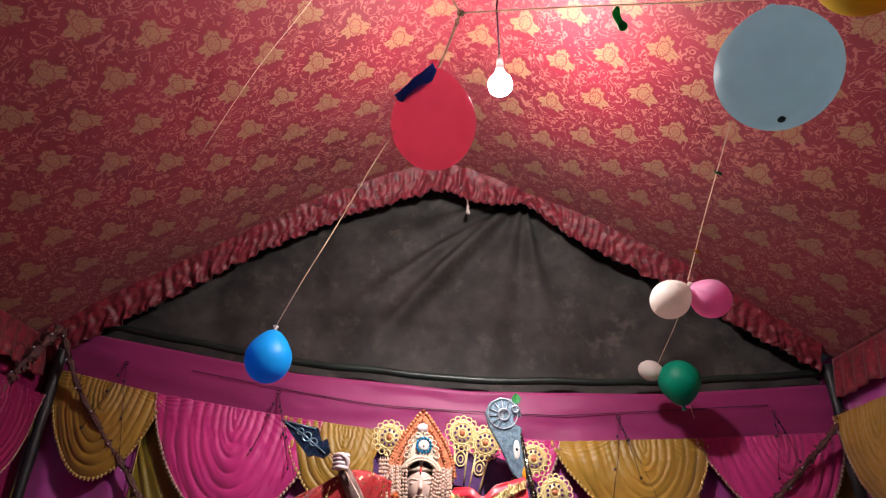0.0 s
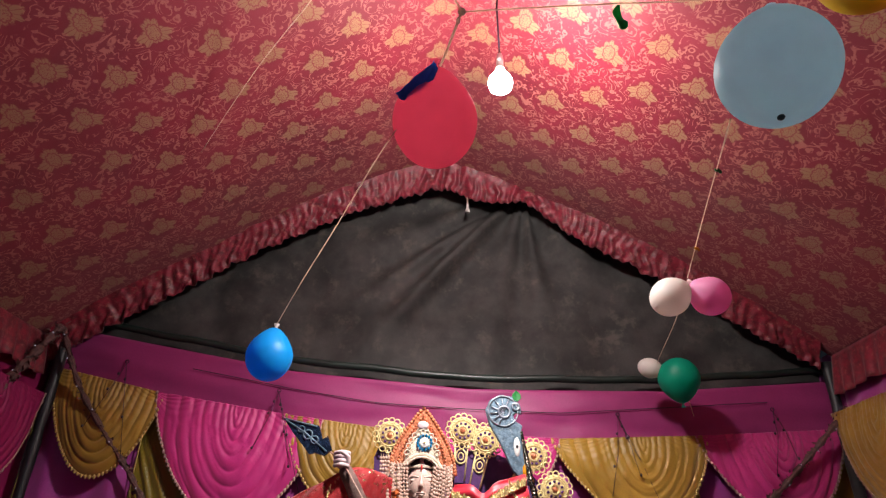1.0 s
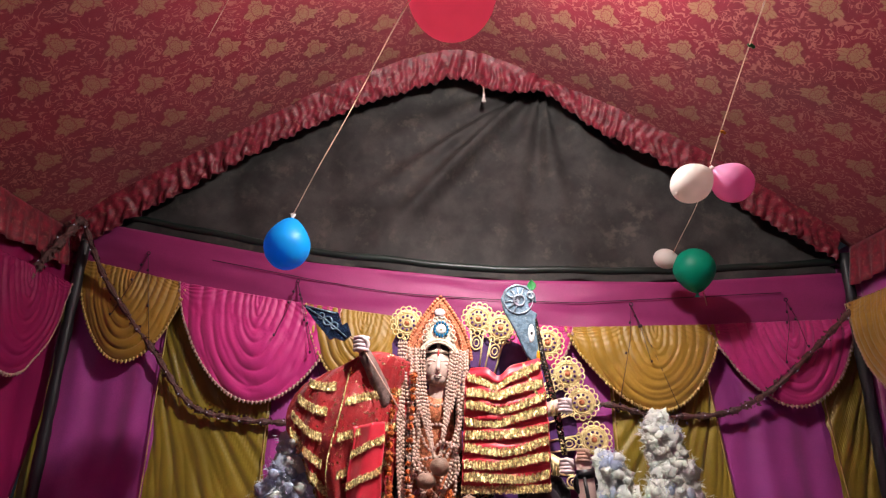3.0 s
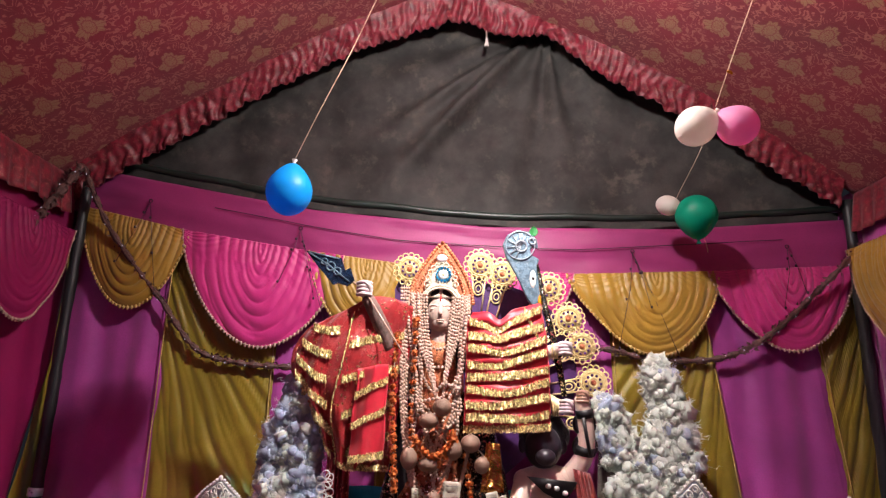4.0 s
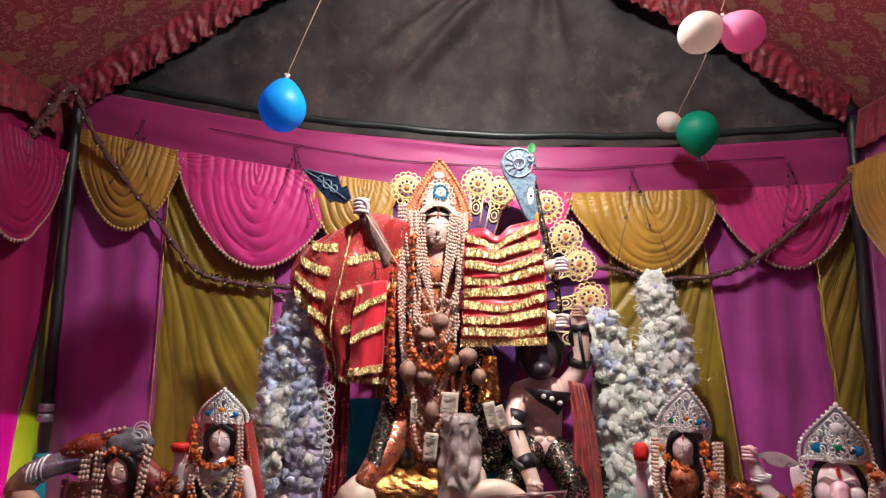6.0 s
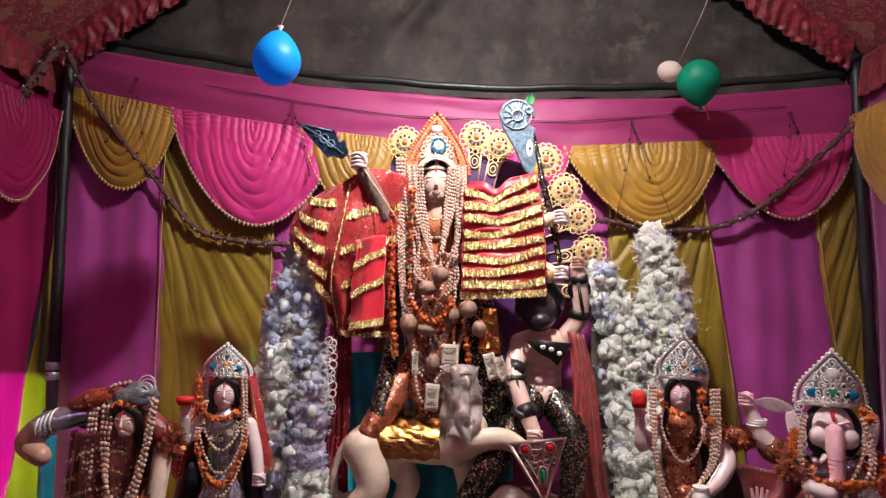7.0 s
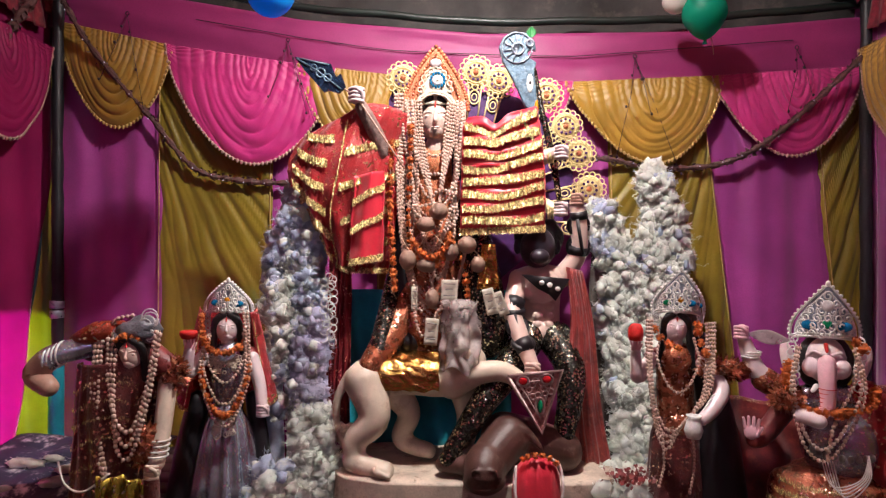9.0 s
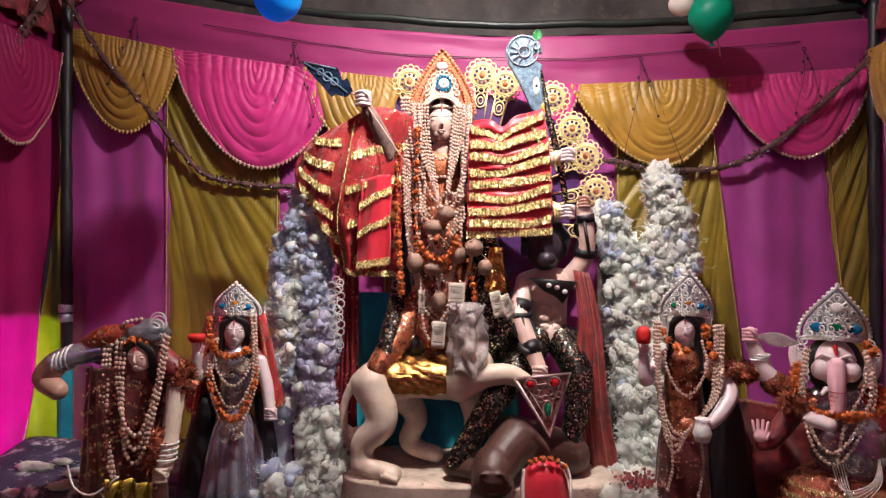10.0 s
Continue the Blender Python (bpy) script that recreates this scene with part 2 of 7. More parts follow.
HAT_GREY = surface("grey_foil_cloth", (0.2, 0.2, 0.23), 0.35, 0.3, big=22, vary=0.5, stain=(0.35, 0.34, 0.36), bump=0.7)
ROSE_METAL = surface("rose_brown_foil", (0.36, 0.15, 0.14), 0.28, 0.5, big=24, vary=0.4, stain=(0.5, 0.34, 0.32), bump=0.7)
MAROON = surface("dark_red_silk", (0.21, 0.022, 0.024), 0.42, big=12, fine=150, vary=0.5, stain=(0.3, 0.06, 0.03), bump=0.4, sheen=0.2)
SILVER_SILK = surface("silver_blue_silk", (0.52, 0.52, 0.64), 0.2, 0.75, big=14, vary=0.4, bump=0.35, flakes=130.0, glint=0.05)
COPPER_SILK = surface("copper_foil_silk", (0.40, 0.11, 0.055), 0.28, 0.55, big=20, vary=0.5, stain=(0.6, 0.36, 0.2), bump=0.9, flakes=110.0, glint=0.1)
BLACK_SILK = surface("black_silk", (0.014, 0.011, 0.014), 0.45, big=10, vary=0.4)
RED_NET = surface("red_net_cloth", (0.52, 0.020, 0.026), 0.4, big=9, fine=300, vary=0.35, bump=0.6, through_light=0.2, sheen=0.3, flakes=95.0, glint=0.075, glint_colour=(1.0, 0.72, 0.4))
RED_SATIN = surface("red_satin", (0.72, 0.022, 0.05), 0.38, big=7, vary=0.2, bump=0.15, sheen=0.25)
RED_STRIP = surface("dark_red_net_strip", (0.30, 0.025, 0.035), 0.5, big=18, vary=0.4, bump=0.5, through_light=0.2, flakes=110.0, glint=0.05, glint_colour=(1.0, 0.5, 0.35))
TINSEL = surface("gold_tinsel", (1.0, 0.74, 0.34), 0.26, 0.65, big=80, fine=500, vary=0.3, bump=0.5)
FOIL = surface("crumpled_gold_foil", (0.72, 0.38, 0.11), 0.2, 1.0, big=16, vary=0.35, bump=0.8)
SILVER = surface("silver_filigree", (0.86, 0.85, 0.82), 0.34, 0.2, big=40, vary=0.2, bump=0.2)
GILT = surface("gilt_paper_lace", (0.92, 0.72, 0.36), 0.38, 0.2, big=50, vary=0.25, bump=0.3)
ORANGE_LACE = surface("orange_gold_lace", (0.66, 0.2, 0.09), 0.45, 0.25, big=55, fine=210, vary=0.5, stain=(0.75, 0.5, 0.25), bump=0.8)
IVORY_LACE = surface("ivory_pith_lace", (0.78, 0.66, 0.52), 0.5, 0.1, big=45, fine=240, vary=0.3, stain=(0.6, 0.42, 0.3), bump=0.9)
BLUE_FOIL = surface("blue_foil", (0.025, 0.05, 0.11), 0.25, 0.7, big=26, vary=0.5, stain=(0.1, 0.16, 0.28), bump=0.6)
STEEL_BLUE = surface("blue_silver_paint", (0.17, 0.26, 0.34), 0.32, 0.35, big=34, vary=0.5, stain=(0.42, 0.5, 0.55), bump=0.6)
VIOLET = surface("violet_card", (0.08, 0.02, 0.13), 0.5, big=20, vary=0.3)
BEAD = surface("cowrie_bead", (0.58, 0.40, 0.32), 0.35, big=60, fine=300, vary=0.25, bump=0.15)
MARIGOLD = surface("marigold", (0.72, 0.17, 0.03), 0.7, big=70, fine=400, vary=0.5, bump=0.9, vary_ob=0.3)
GOURD = surface("wood_apple_rind", (0.33, 0.20, 0.145), 0.6, big=16, fine=220, vary=0.3, bump=0.4, vary_ob=0.25)
PAPER = surface("worn_paper", (0.62, 0.55, 0.45), 0.8, big=24, vary=0.2, bump=0.1)
PRINT = surface("faded_print", (0.30, 0.27, 0.25), 0.8, big=60, vary=0.3)
COTTON = surface("raw_cotton", (0.86, 0.88, 0.82), 0.95, big=7, fine=110, vary=0.15, stain=(0.70, 0.76, 0.74), bump=0.45, sheen=0.3, through_light=0.45)
COTTON_BLUISH = surface("blue_tinted_cotton", (0.60, 0.66, 0.82), 0.95, big=7, fine=110, vary=0.2, stain=(0.78, 0.78, 0.74), bump=0.45, sheen=0.3, through_light=0.45)
COTTON_LILAC = surface("lilac_tinted_cotton", (0.70, 0.67, 0.84), 0.95, big=7, fine=110, vary=0.2, stain=(0.6, 0.66, 0.8), bump=0.45, sheen=0.3, through_light=0.45)
BARK = surface("grey_brown_bark", (0.12, 0.1, 0.085), 0.85, big=14, vary=0.5, bump=0.8)
GEM_BLUE = surface("blue_glass_gem", (0.01, 0.2, 0.42), 0.12, 0.1, big=50, vary=0.3)
GEM_GREEN = surface("green_glass_gem", (0.01, 0.3, 0.13), 0.12, 0.1, big=50, vary=0.3)
GEM_RED = surface("red_glass_gem", (0.55, 0.012, 0.02), 0.15, 0.1, big=50, vary=0.3)
GEM_AMBER = surface("amber_glass_gem", (0.75, 0.3, 0.02), 0.15, 0.1, big=50, vary=0.3)
VERMILION = surface("vermilion_paint", (0.6, 0.015, 0.012), 0.6, big=40, vary=0.2)
WHITE_LACE = surface("white_cord", (0.75, 0.66, 0.62), 0.7, big=40, vary=0.2, bump=0.5)
WHITE_PAINT = surface("chalk_white_paint", (0.8, 0.78, 0.76), 0.4, big=30, vary=0.15)
GREEN_LEAF = surface("green_leaf", (0.02, 0.2, 0.045), 0.4, big=30, vary=0.3)
PLASTIC = surface("white_plastic", (0.75, 0.75, 0.74), 0.35, big=30, vary=0.1)
CLEAR = surface("smoky_polythene", (0.55, 0.46, 0.44), 0.18, big=12, vary=0.4, bump=0.9)
next(n for n in CLEAR.node_tree.nodes if n.type == "BSDF_PRINCIPLED").inputs["Alpha"].default_value = 0.5
BRICK_SILK = surface("brick_red_silk", (0.30, 0.03, 0.028), 0.36, big=14, fine=150, vary=0.45, stain=(0.5, 0.1, 0.06), bump=0.5, sheen=0.3)
CLAY_DIRTY = surface("dusty_cream_clay", (0.62, 0.50, 0.40), 0.55, big=9, fine=110, vary=0.3, stain=(0.24, 0.16, 0.11), bump=0.4)
BULB = glow("glowing_bulb", (1.0, 0.95, 0.91), BULB_POWER)
# cool glow for the added fill tube, which stays out of view
FILL_TUBE = glow("fill_tube_glow", (0.60, 0.68, 1.0), 105.0)
NET_SLEEVE = surface("netted_sleeve", (0.26, 0.17, 0.15), 0.45, 0.1, big=30, fine=90, vary=0.5, stain=(0.06, 0.04, 0.04), bump=0.6, flakes=130.0)
SHIELD_RIM = surface("dull_rose_silver", (0.42, 0.28, 0.27), 0.35, 0.4, big=40, vary=0.3, bump=0.5)
SPARK = glow("fairy_light", (0.9, 0.8, 1.0), 0.6)


# ---- mesh kit ----
class Shape:
    """Collects vertices and faces, each with a material slot, for one mesh."""

    def __init__(self):
        self.v, self.f, self.m, self.slots, self.slot, self.uv = [], [], [], [], 0, None

    def paint(self, material):
        if material not in self.slots:
            self.slots.append(material)
        self.slot = self.slots.index(material)
        return self

    def put(self, verts, faces):
        k = len(self.v)
        self.v += [tuple(p) for p in verts]
        self.f += [tuple(i + k for i in f) for f in faces]
        self.m += [self.slot] * len(faces)
        return self

    def ball(self, c, r, seg=16, rings=10, turn=None, lump=0.0):
        r = (r, r, r) if isinstance(r, (int, float)) else r
        rot = Euler([radians(a) for a in turn]).to_matrix() if turn else None
        vs = []
        for i in range(rings + 1):
            a = math.pi * i / rings
            for j in range(seg):
                b = 2 * math.pi * j / seg
                p = Vector((math.sin(a) * math.cos(b), math.sin(a) * math.sin(b), math.cos(a)))
                if lump:
                    p *= 1 + lump * noise.noise(p * 2.3 + Vector(c) * 9)
                p = Vector((p.x * r[0], p.y * r[1], p.z * r[2]))
                vs.append((rot @ p if rot else p) + Vector(c))
        fs = [(i * seg + j, (i + 1) * seg + j, (i + 1) * seg + (j + 1) % seg, i * seg + (j + 1) % seg) for i in range(rings) for j in range(seg)]
        return self.put(vs, fs)

    def tube(self, pts, rad, seg=10, flat=1.0, caps=True):
        """A tube through the points; rad: one radius or one each. flat squashes it in depth."""
        pts = [Vector(p) for p in pts]
        rad = [rad] * len(pts) if isinstance(rad, (int, float)) else rad
        vs, up = [], None
        for i, p in enumerate(pts):
            d = (pts[min(i + 1, len(pts) - 1)] - pts[max(i - 1, 0)]).normalized()
            if up is None:
                up = d.orthogonal().normalized()
            up = (up - d * up.dot(d)).normalized()
            side = d.cross(up)
            for j in range(seg):
                b = 2 * math.pi * j / seg
                o = (up * math.cos(b) + side * math.sin(b)) * rad[i]
                o.y *= flat
                vs.append(p + o)
        n = len(pts)
        fs = [(i * seg + j, i * seg + (j + 1) % seg, (i + 1) * seg + (j + 1) % seg, (i + 1) * seg + j) for i in range(n - 1) for j in range(seg)]
        if caps:
            fs += [tuple(range(seg - 1, -1, -1)), tuple((n - 1) * seg + j for j in range(seg))]
        return self.put(vs, fs)

    def limb(self, pts, rad, seg=12, flat=1.0):
        """A rounded limb: the joints are smoothed and the ends domed."""
        q, r = smooth_line(pts, rad, 6)
        self.tube(q, r, seg, flat, False)
        self.ball(q[0], r[0], seg, 8)
        return self.ball(q[-1], r[-1], seg, 8)

    def lathe(self, prof, c, seg=24, squash=1.0, wave=0, depth=0.0):
        """Turned shape: prof is rows of (radius, z). wave and depth pleat it."""
        vs, n = [], len(prof)
        for i, (r, z) in enumerate(prof):
            for j in range(seg):
                b = 2 * math.pi * j / seg
                q = r * (1 + depth * math.sin(wave * b) * min(1, i / max(1, n * 0.4)))
                vs.append((c[0] + q * math.cos(b), c[1] + q * squash * math.sin(b), c[2] + z))
        fs = [(i * seg + j, i * seg + (j + 1) % seg, (i + 1) * seg + (j + 1) % seg, (i + 1) * seg + j) for i in range(n - 1) for j in range(seg)]
        return self.put(vs, fs)

    def sheet(self, fn, nu, nv, uvs=None):
        vs = [fn(i / nu, j / nv) for j in range(nv + 1) for i in range(nu + 1)]
        w = nu + 1
        return self.put(vs, [(j * w + i, j * w + i + 1, (j + 1) * w + i + 1, (j + 1) * w + i) for j in range(nv) for i in range(nu)])

    def box(self, c, s, turn=(0, 0, 0), ease=0.0):
        e = min(ease, min(s) * 0.3)
        vs, rot = [], Euler([radians(a) for a in turn]).to_matrix()
        bm = bmesh.new()
        bmesh.ops.create_cube(bm, size=1)
        for v in bm.verts:
            v.co = Vector((v.co.x * s[0], v.co.y * s[1], v.co.z * s[2]))
        if e:
            bmesh.ops.bevel(bm, geom=bm.edges[:], offset=e, segments=2, affect="EDGES")
        bm.verts.index_update()
        vs = [rot @ v.co + Vector(c) for v in bm.verts]
        fs = [tuple(v.index for v in f.verts) for f in bm.faces]
        bm.free()
        return self.put(vs, fs)

    def plate(self, outline, y, thick):
        """A flat plate in the x-z plane from an outline, with depth."""
        n = len(outline)
        vs = [(x, y - thick / 2, z) for x, z in outline] + [(x, y + thick / 2, z) for x, z in outline]
        fs = [tuple(range(n)), tuple(range(2 * n - 1, n - 1, -1))] + [(i, i + n, (i + 1) % n + n, (i + 1) % n) for i in range(n)]
        return self.put(vs, fs)

    def ring(self, c, r, t, seg=16, tilt=None, arc=1.0, squash=1.0):
        pts = []
        rot = Euler([radians(a) for a in tilt]).to_matrix() if tilt else None
        for i in range(seg + 1):
            b = 2 * math.pi * arc * i / seg
            p = Vector((r * math.cos(b), 0, r * squash * math.sin(b)))
            pts.append((rot @ p if rot else p) + Vector(c))
        return self.tube(pts, t, 5, 1.0, arc < 1)

    def mesh(self, name, smooth=True):
        me = bpy.data.meshes.new(name)
        me.from_pydata(self.v, [], self.f)
        for s in self.slots:
            me.materials.append(s)
        if len(self.slots) > 1:
            me.polygons.foreach_set("material_index", self.m)
        me.polygons.foreach_set("use_smooth", [smooth] * len(me.polygons))
        me.update()
        bm = bmesh.new()
        bm.from_mesh(me)
        bmesh.ops.recalc_face_normals(bm, faces=bm.faces)
        bm.to_mesh(me)
        bm.free()
        return me


def smooth_line(pts, rad=None, steps=6):
    """Catmull-Rom through the points, with the radii carried along."""
    pts = [Vector(p) for p in pts]
    rad = [0.01] * len(pts) if rad is None else ([rad] * len(pts) if isinstance(rad, (int, float)) else list(rad))
    out, rr = [], []
    for i in range(len(pts) - 1):
        a, b, c, d = pts[max(i - 1, 0)], pts[i], pts[i + 1], pts[min(i + 2, len(pts) - 1)]
        for k in range(steps):
            t = k / steps
            out.append(0.5 * (2 * b + (c - a) * t + (2 * a - 5 * b + 4 * c - d) * t * t + (3 * b - a - 3 * c + d) * t ** 3))
            rr.append(rad[i] + (rad[i + 1] - rad[i]) * t)
    return out + [pts[-1]], rr + [rad[-1]]


def part(name, shape, material, parent, label="", smooth=True):
    """Links a shape as ONE mesh under a thing or under a part."""
    if material is not None and not shape.slots:
        shape.paint(material)
    ob = new(name, shape if isinstance(shape, bpy.types.Mesh) else shape.mesh(name, smooth))
    ob.parent = parent
    if label:
        ob["label"] = label
    return ob


def thing(name, label, category, group="", kind="", shape=None, at=None, smooth=True):
    ob = new(name, shape.mesh(name, smooth) if shape else None)
    if at is not None:
        ob.matrix_basis = at
    return tagged(ob, label, category, group, kind)


def thick(ob, t):
    md = ob.modifiers.new("cloth_thickness", "SOLIDIFY")
    md.thickness, md.offset = t, 0
    return ob


def wob(x, y, z, s):
    return noise.noise(Vector((x, y, z)) * s)


def table(x, xs, zs):
    return float(np.interp(x, xs, zs))


# ---- the tent ----
FLOOR, STAGE, WALL = -0.35, 0.0, 4.1
EAVE = 2.56


def roof(x):
    """Height of the tent cloth over the hall's cross-section."""
    a = math.sqrt(x * x + 0.03) - 0.1
    return 4.26 - 0.40 * a - 0.07 * x * x


def band_top(x):
    return table(x, (-2.5, -2.35, -0.95, 0.18, 1.44, 2.44, 2.6), (2.93, 2.91, 2.675, 2.585, 2.605, 2.69, 2.7))


def band_low(x):
    return table(x, (-2.5, -1.76, -0.93, -0.4, 0.77, 1.58, 2.6), (2.66, 2.505, 2.385, 2.325, 2.283, 2.321, 2.39))


floor = Shape().paint(SOIL)
floor.sheet(lambda u, v: (-4 + 8 * u, -4 + 9 * v, FLOOR + 0.012 * wob(u * 8, v * 9, 0, 1.7)), 60, 60)
thing("floor", "trodden brown earth floor of the tent", "floor", kind="structure", shape=floor)

ceiling = Shape().paint(BROCADE)
arc = [0.0]
NX, NY = 120, 130
for i in range(NX):
    xa, xb = -EAVE + 2 * EAVE * i / NX, -EAVE + 2 * EAVE * (i + 1) / NX
    arc.append(arc[-1] + math.hypot(xb - xa, roof(xb) - roof(xa)))


def roof_point(u, v):
    x, y = -EAVE + 2 * EAVE * u, -3.0 + 6.96 * v
    sag = 0.012 * math.sin(y * 3.1) * math.sin(x * 2.2) + 0.02 * wob(x, y, 0, 1.6) + 0.006 * wob(x, y, 3, 7)
    return (x, y, roof(x) + sag)


ceiling.sheet(roof_point, NX, NY)
me = ceiling.mesh("ceiling")
lay = me.uv_layers.new(name="cloth")
for lp in me.loops:
    w = lp.vertex_index
    lay.data[lp.index].uv = (arc[w % (NX + 1)] - arc[NX // 2] + 0.1175 + 0.04, 6.96 * (w // (NX + 1)) / NY - 3.0 + 0.03)
ob = thick(new("ceiling", me), 0.004)
tagged(ob, "red tent ceiling cloth printed with gold lotus flowers", "ceiling", kind="structure")

# the ruffle along the gable
def ruffle(s, fold):
    x = -2.5 + 4.95 * s
    drop = 0.18 + 0.05 * wob(x, 1, 5, 2.1) - 0.09 * math.exp(-((x - 0.62) / 0.2) ** 2) - 0.06 * math.exp(-((x - 1.68) / 0.12) ** 2) + 0.05 * math.exp(-((x - 0.25) / 0.18) ** 2)
    drop += 0.018 * abs(math.sin(x * 17 + 2 * wob(x, 0, 0, 2)))
    f = fold
    y = 3.86 + 0.09 * f ** 0.8 + (0.008 + 0.03 * abs(wob(x, 3, 0, 4))) * f * math.sin(x * 48 + 9 * wob(x, 2, f * 0.3, 2.5)) + 0.014 * f * math.sin(x * 117 + f * 4 + 6 * wob(x, 0, f, 3)) + 0.014 * wob(x, f * 0.5, 1, 14) + 0.03 * f
    return (x + 0.012 * f * wob(x, f, 4, 9), y, roof(x) + 0.025 - 0.015 * f - drop * f)


sh = Shape().paint(FRINGE).sheet(ruffle, 520, 12)
frill = thing("gable_frill", "gathered red brocade frill hanging along the gable", "frill")
thick(part("cloth", sh, None, frill), 0.003)
for side in (-1, 1):
    def eave_frill(u, v, side=side):
        y = -3.0 + 6.95 * u
        drop = 0.25 + 0.05 * wob(0, y, 8, 1.4) + 0.025 * abs(math.sin(y * 7))
        return (side * (EAVE - 0.03 - 0.03 * v + 0.014 * v * math.sin(y * 52 + 3 * wob(0, y, 3, 2))), y, roof(EAVE) + 0.02 - drop * v)
    sh = Shape().paint(FRINGE).sheet(eave_frill, 420, 10)
    thick(thing("eave_frill", "gathered red brocade frill hanging along the eave", "frill", shape=sh), 0.003)

# black gable cloth, gathered to a point under the ridge
GX, GZ = 0.62, 4.13


def gable(u, v):
    x = -2.62 + 5.24 * u
    z = 2.3 + (roof(x) + 0.1 - 2.3) * v
    dx, dz = x - GX, z - GZ - 0.06
    r, th = math.hypot(dx, dz), math.atan2(dx, -dz)
    near = math.exp(-r / 0.75)
    y = WALL + 0.1 - 0.065 * near * math.sin(th * 15 + 2 * wob(th, 0, 0, 2)) - 0.12 * math.exp(-((th + 0.72) / 0.055) ** 2) * math.exp(-((r - 0.95) / 0.55) ** 2)
    y -= 0.09 * math.exp(-((th + 0.9) / 0.05) ** 2) * math.exp(-((r - 0.9) / 0.45) ** 2) + 0.03 * math.exp(-((th - 0.28) / 0.05) ** 2) * math.exp(-(r / 0.8) ** 2)
    y -= 0.02 * wob(x, z, 0, 3.0) + 0.008 * wob(x, z, 5, 11) + 0.012 * math.sin(x * 9 + 2 * wob(x, z, 2, 2))
    return (x, y, z)


wall_back = thing("wall_back", "back wall of the tent hung with striped satin and black cloth", "wall", kind="structure")
thick(part("gable_cloth", Shape().paint(BLACK_CLOTH).sheet(gable, 190, 110), None, wall_back, "wrinkled black tarpaulin gable"), 0.004)

# striped satin panels: left and right edge at mid height, lean outwards, fold style
PANELS = ((-2.5, -1.84, 0.0, PURPLE), (-1.84, -1.136, 0.0, OLIVE), (-1.136, -0.45, 0.0, PURPLE), (-0.45, 0.3, 0.0, OLIVE), (0.3, 0.998, 0.02, PURPLE), (0.998, 1.615, 0.1, OLIVE), (1.615, 2.30, 0.13, PURPLE), (2.30, 2.62, 0.1, OLIVE))
for k, (xa, xb, lean, cloth) in enumerate(PANELS):
    la = {5: 0.02, 6: 0.13, 7: 0.1}.get(k, 0.0)
    lb = {4: 0.02, 5: 0.13, 6: 0.1}.get(k, 0.0)

    def panel(u, v, xa=xa, xb=xb, la=la, lb=lb, cloth=cloth, k=k):
        z = FLOOR + (band_low(0.5 * (xa + xb)) + 0.04 - FLOOR) * v
        a, b = xa - la * (z - 1.75) * 1.0, xb - lb * (z - 1.75)
        a, b = a - 0.012, b + 0.012
        x = a + (b - a) * u
        if cloth is OLIVE:
            hub = a - 0.18 if k < 4 else b + 0.18
            th = math.atan2(x - hub, 2.62 - z)
            ph = th * 34 + 2.0 * wob(x, z, k, 1.0)
            d = 0.020 * abs(math.sin(ph)) ** 0.6 + 0.010 * abs(math.sin(ph * 1.7 + 1.7 * wob(x, z, k + 2, 3))) ** 0.7
            d *= 0.6 + 0.9 * abs(wob(x, z, k + 5, 1.5))
        else:
            d = 0.016 * math.sin(x * 13 + 0.9 * z + k + 2 * wob(x, z, k, 0.9)) + 0.006 * math.sin(x * 34 + 1.5 * wob(x, z, k, 2))
        edge = 0.01 * (1 - min(1, min(u, 1 - u) * 14))
        return (x, WALL + 0.01 - d + edge, z)

    thick(part("curtain_panel", Shape().paint(cloth).sheet(panel, 150, 120), None, wall_back, "gathered olive satin panel" if cloth is OLIVE else "smooth purple-pink satin panel"), 0.003)
    if k:
        seam = Shape().paint(GOLD_TRIM)
        seam.tube([(xa - la * (z - 1.75), WALL - 0.022, z) for z in np.linspace(FLOOR + 0.02, 2.45, 20)], 0.004, 6)
        part("seam_piping", seam, None, wall_back, "thin gold seam piping")


def band(u, v):
    x = -2.55 + 5.15 * u
    zt, zb = band_top(x), band_low(x) - 0.03
    return (x, WALL - 0.035 + 0.006 * math.sin(v * 9 + 3 * wob(x, v, 0, 1.5)) + 0.006 * wob(x, v, 3, 6), zb + (zt - zb) * v)


thick(part("top_band", Shape().paint(PINK_BAND).sheet(band, 120, 14), None, wall_back, "magenta satin band above the swags"), 0.004)
rail = Shape().paint(PIPE)
rail.tube([(x, WALL - 0.03, band_top(x) + 0.075 + 0.004 * math.sin(x * 11)) for x in np.linspace(-2.55, 2.58, 40)], 0.024, 12)
thing("crossbar", "dark green painted pipe running below the gable cloth", "pipe", shape=rail)


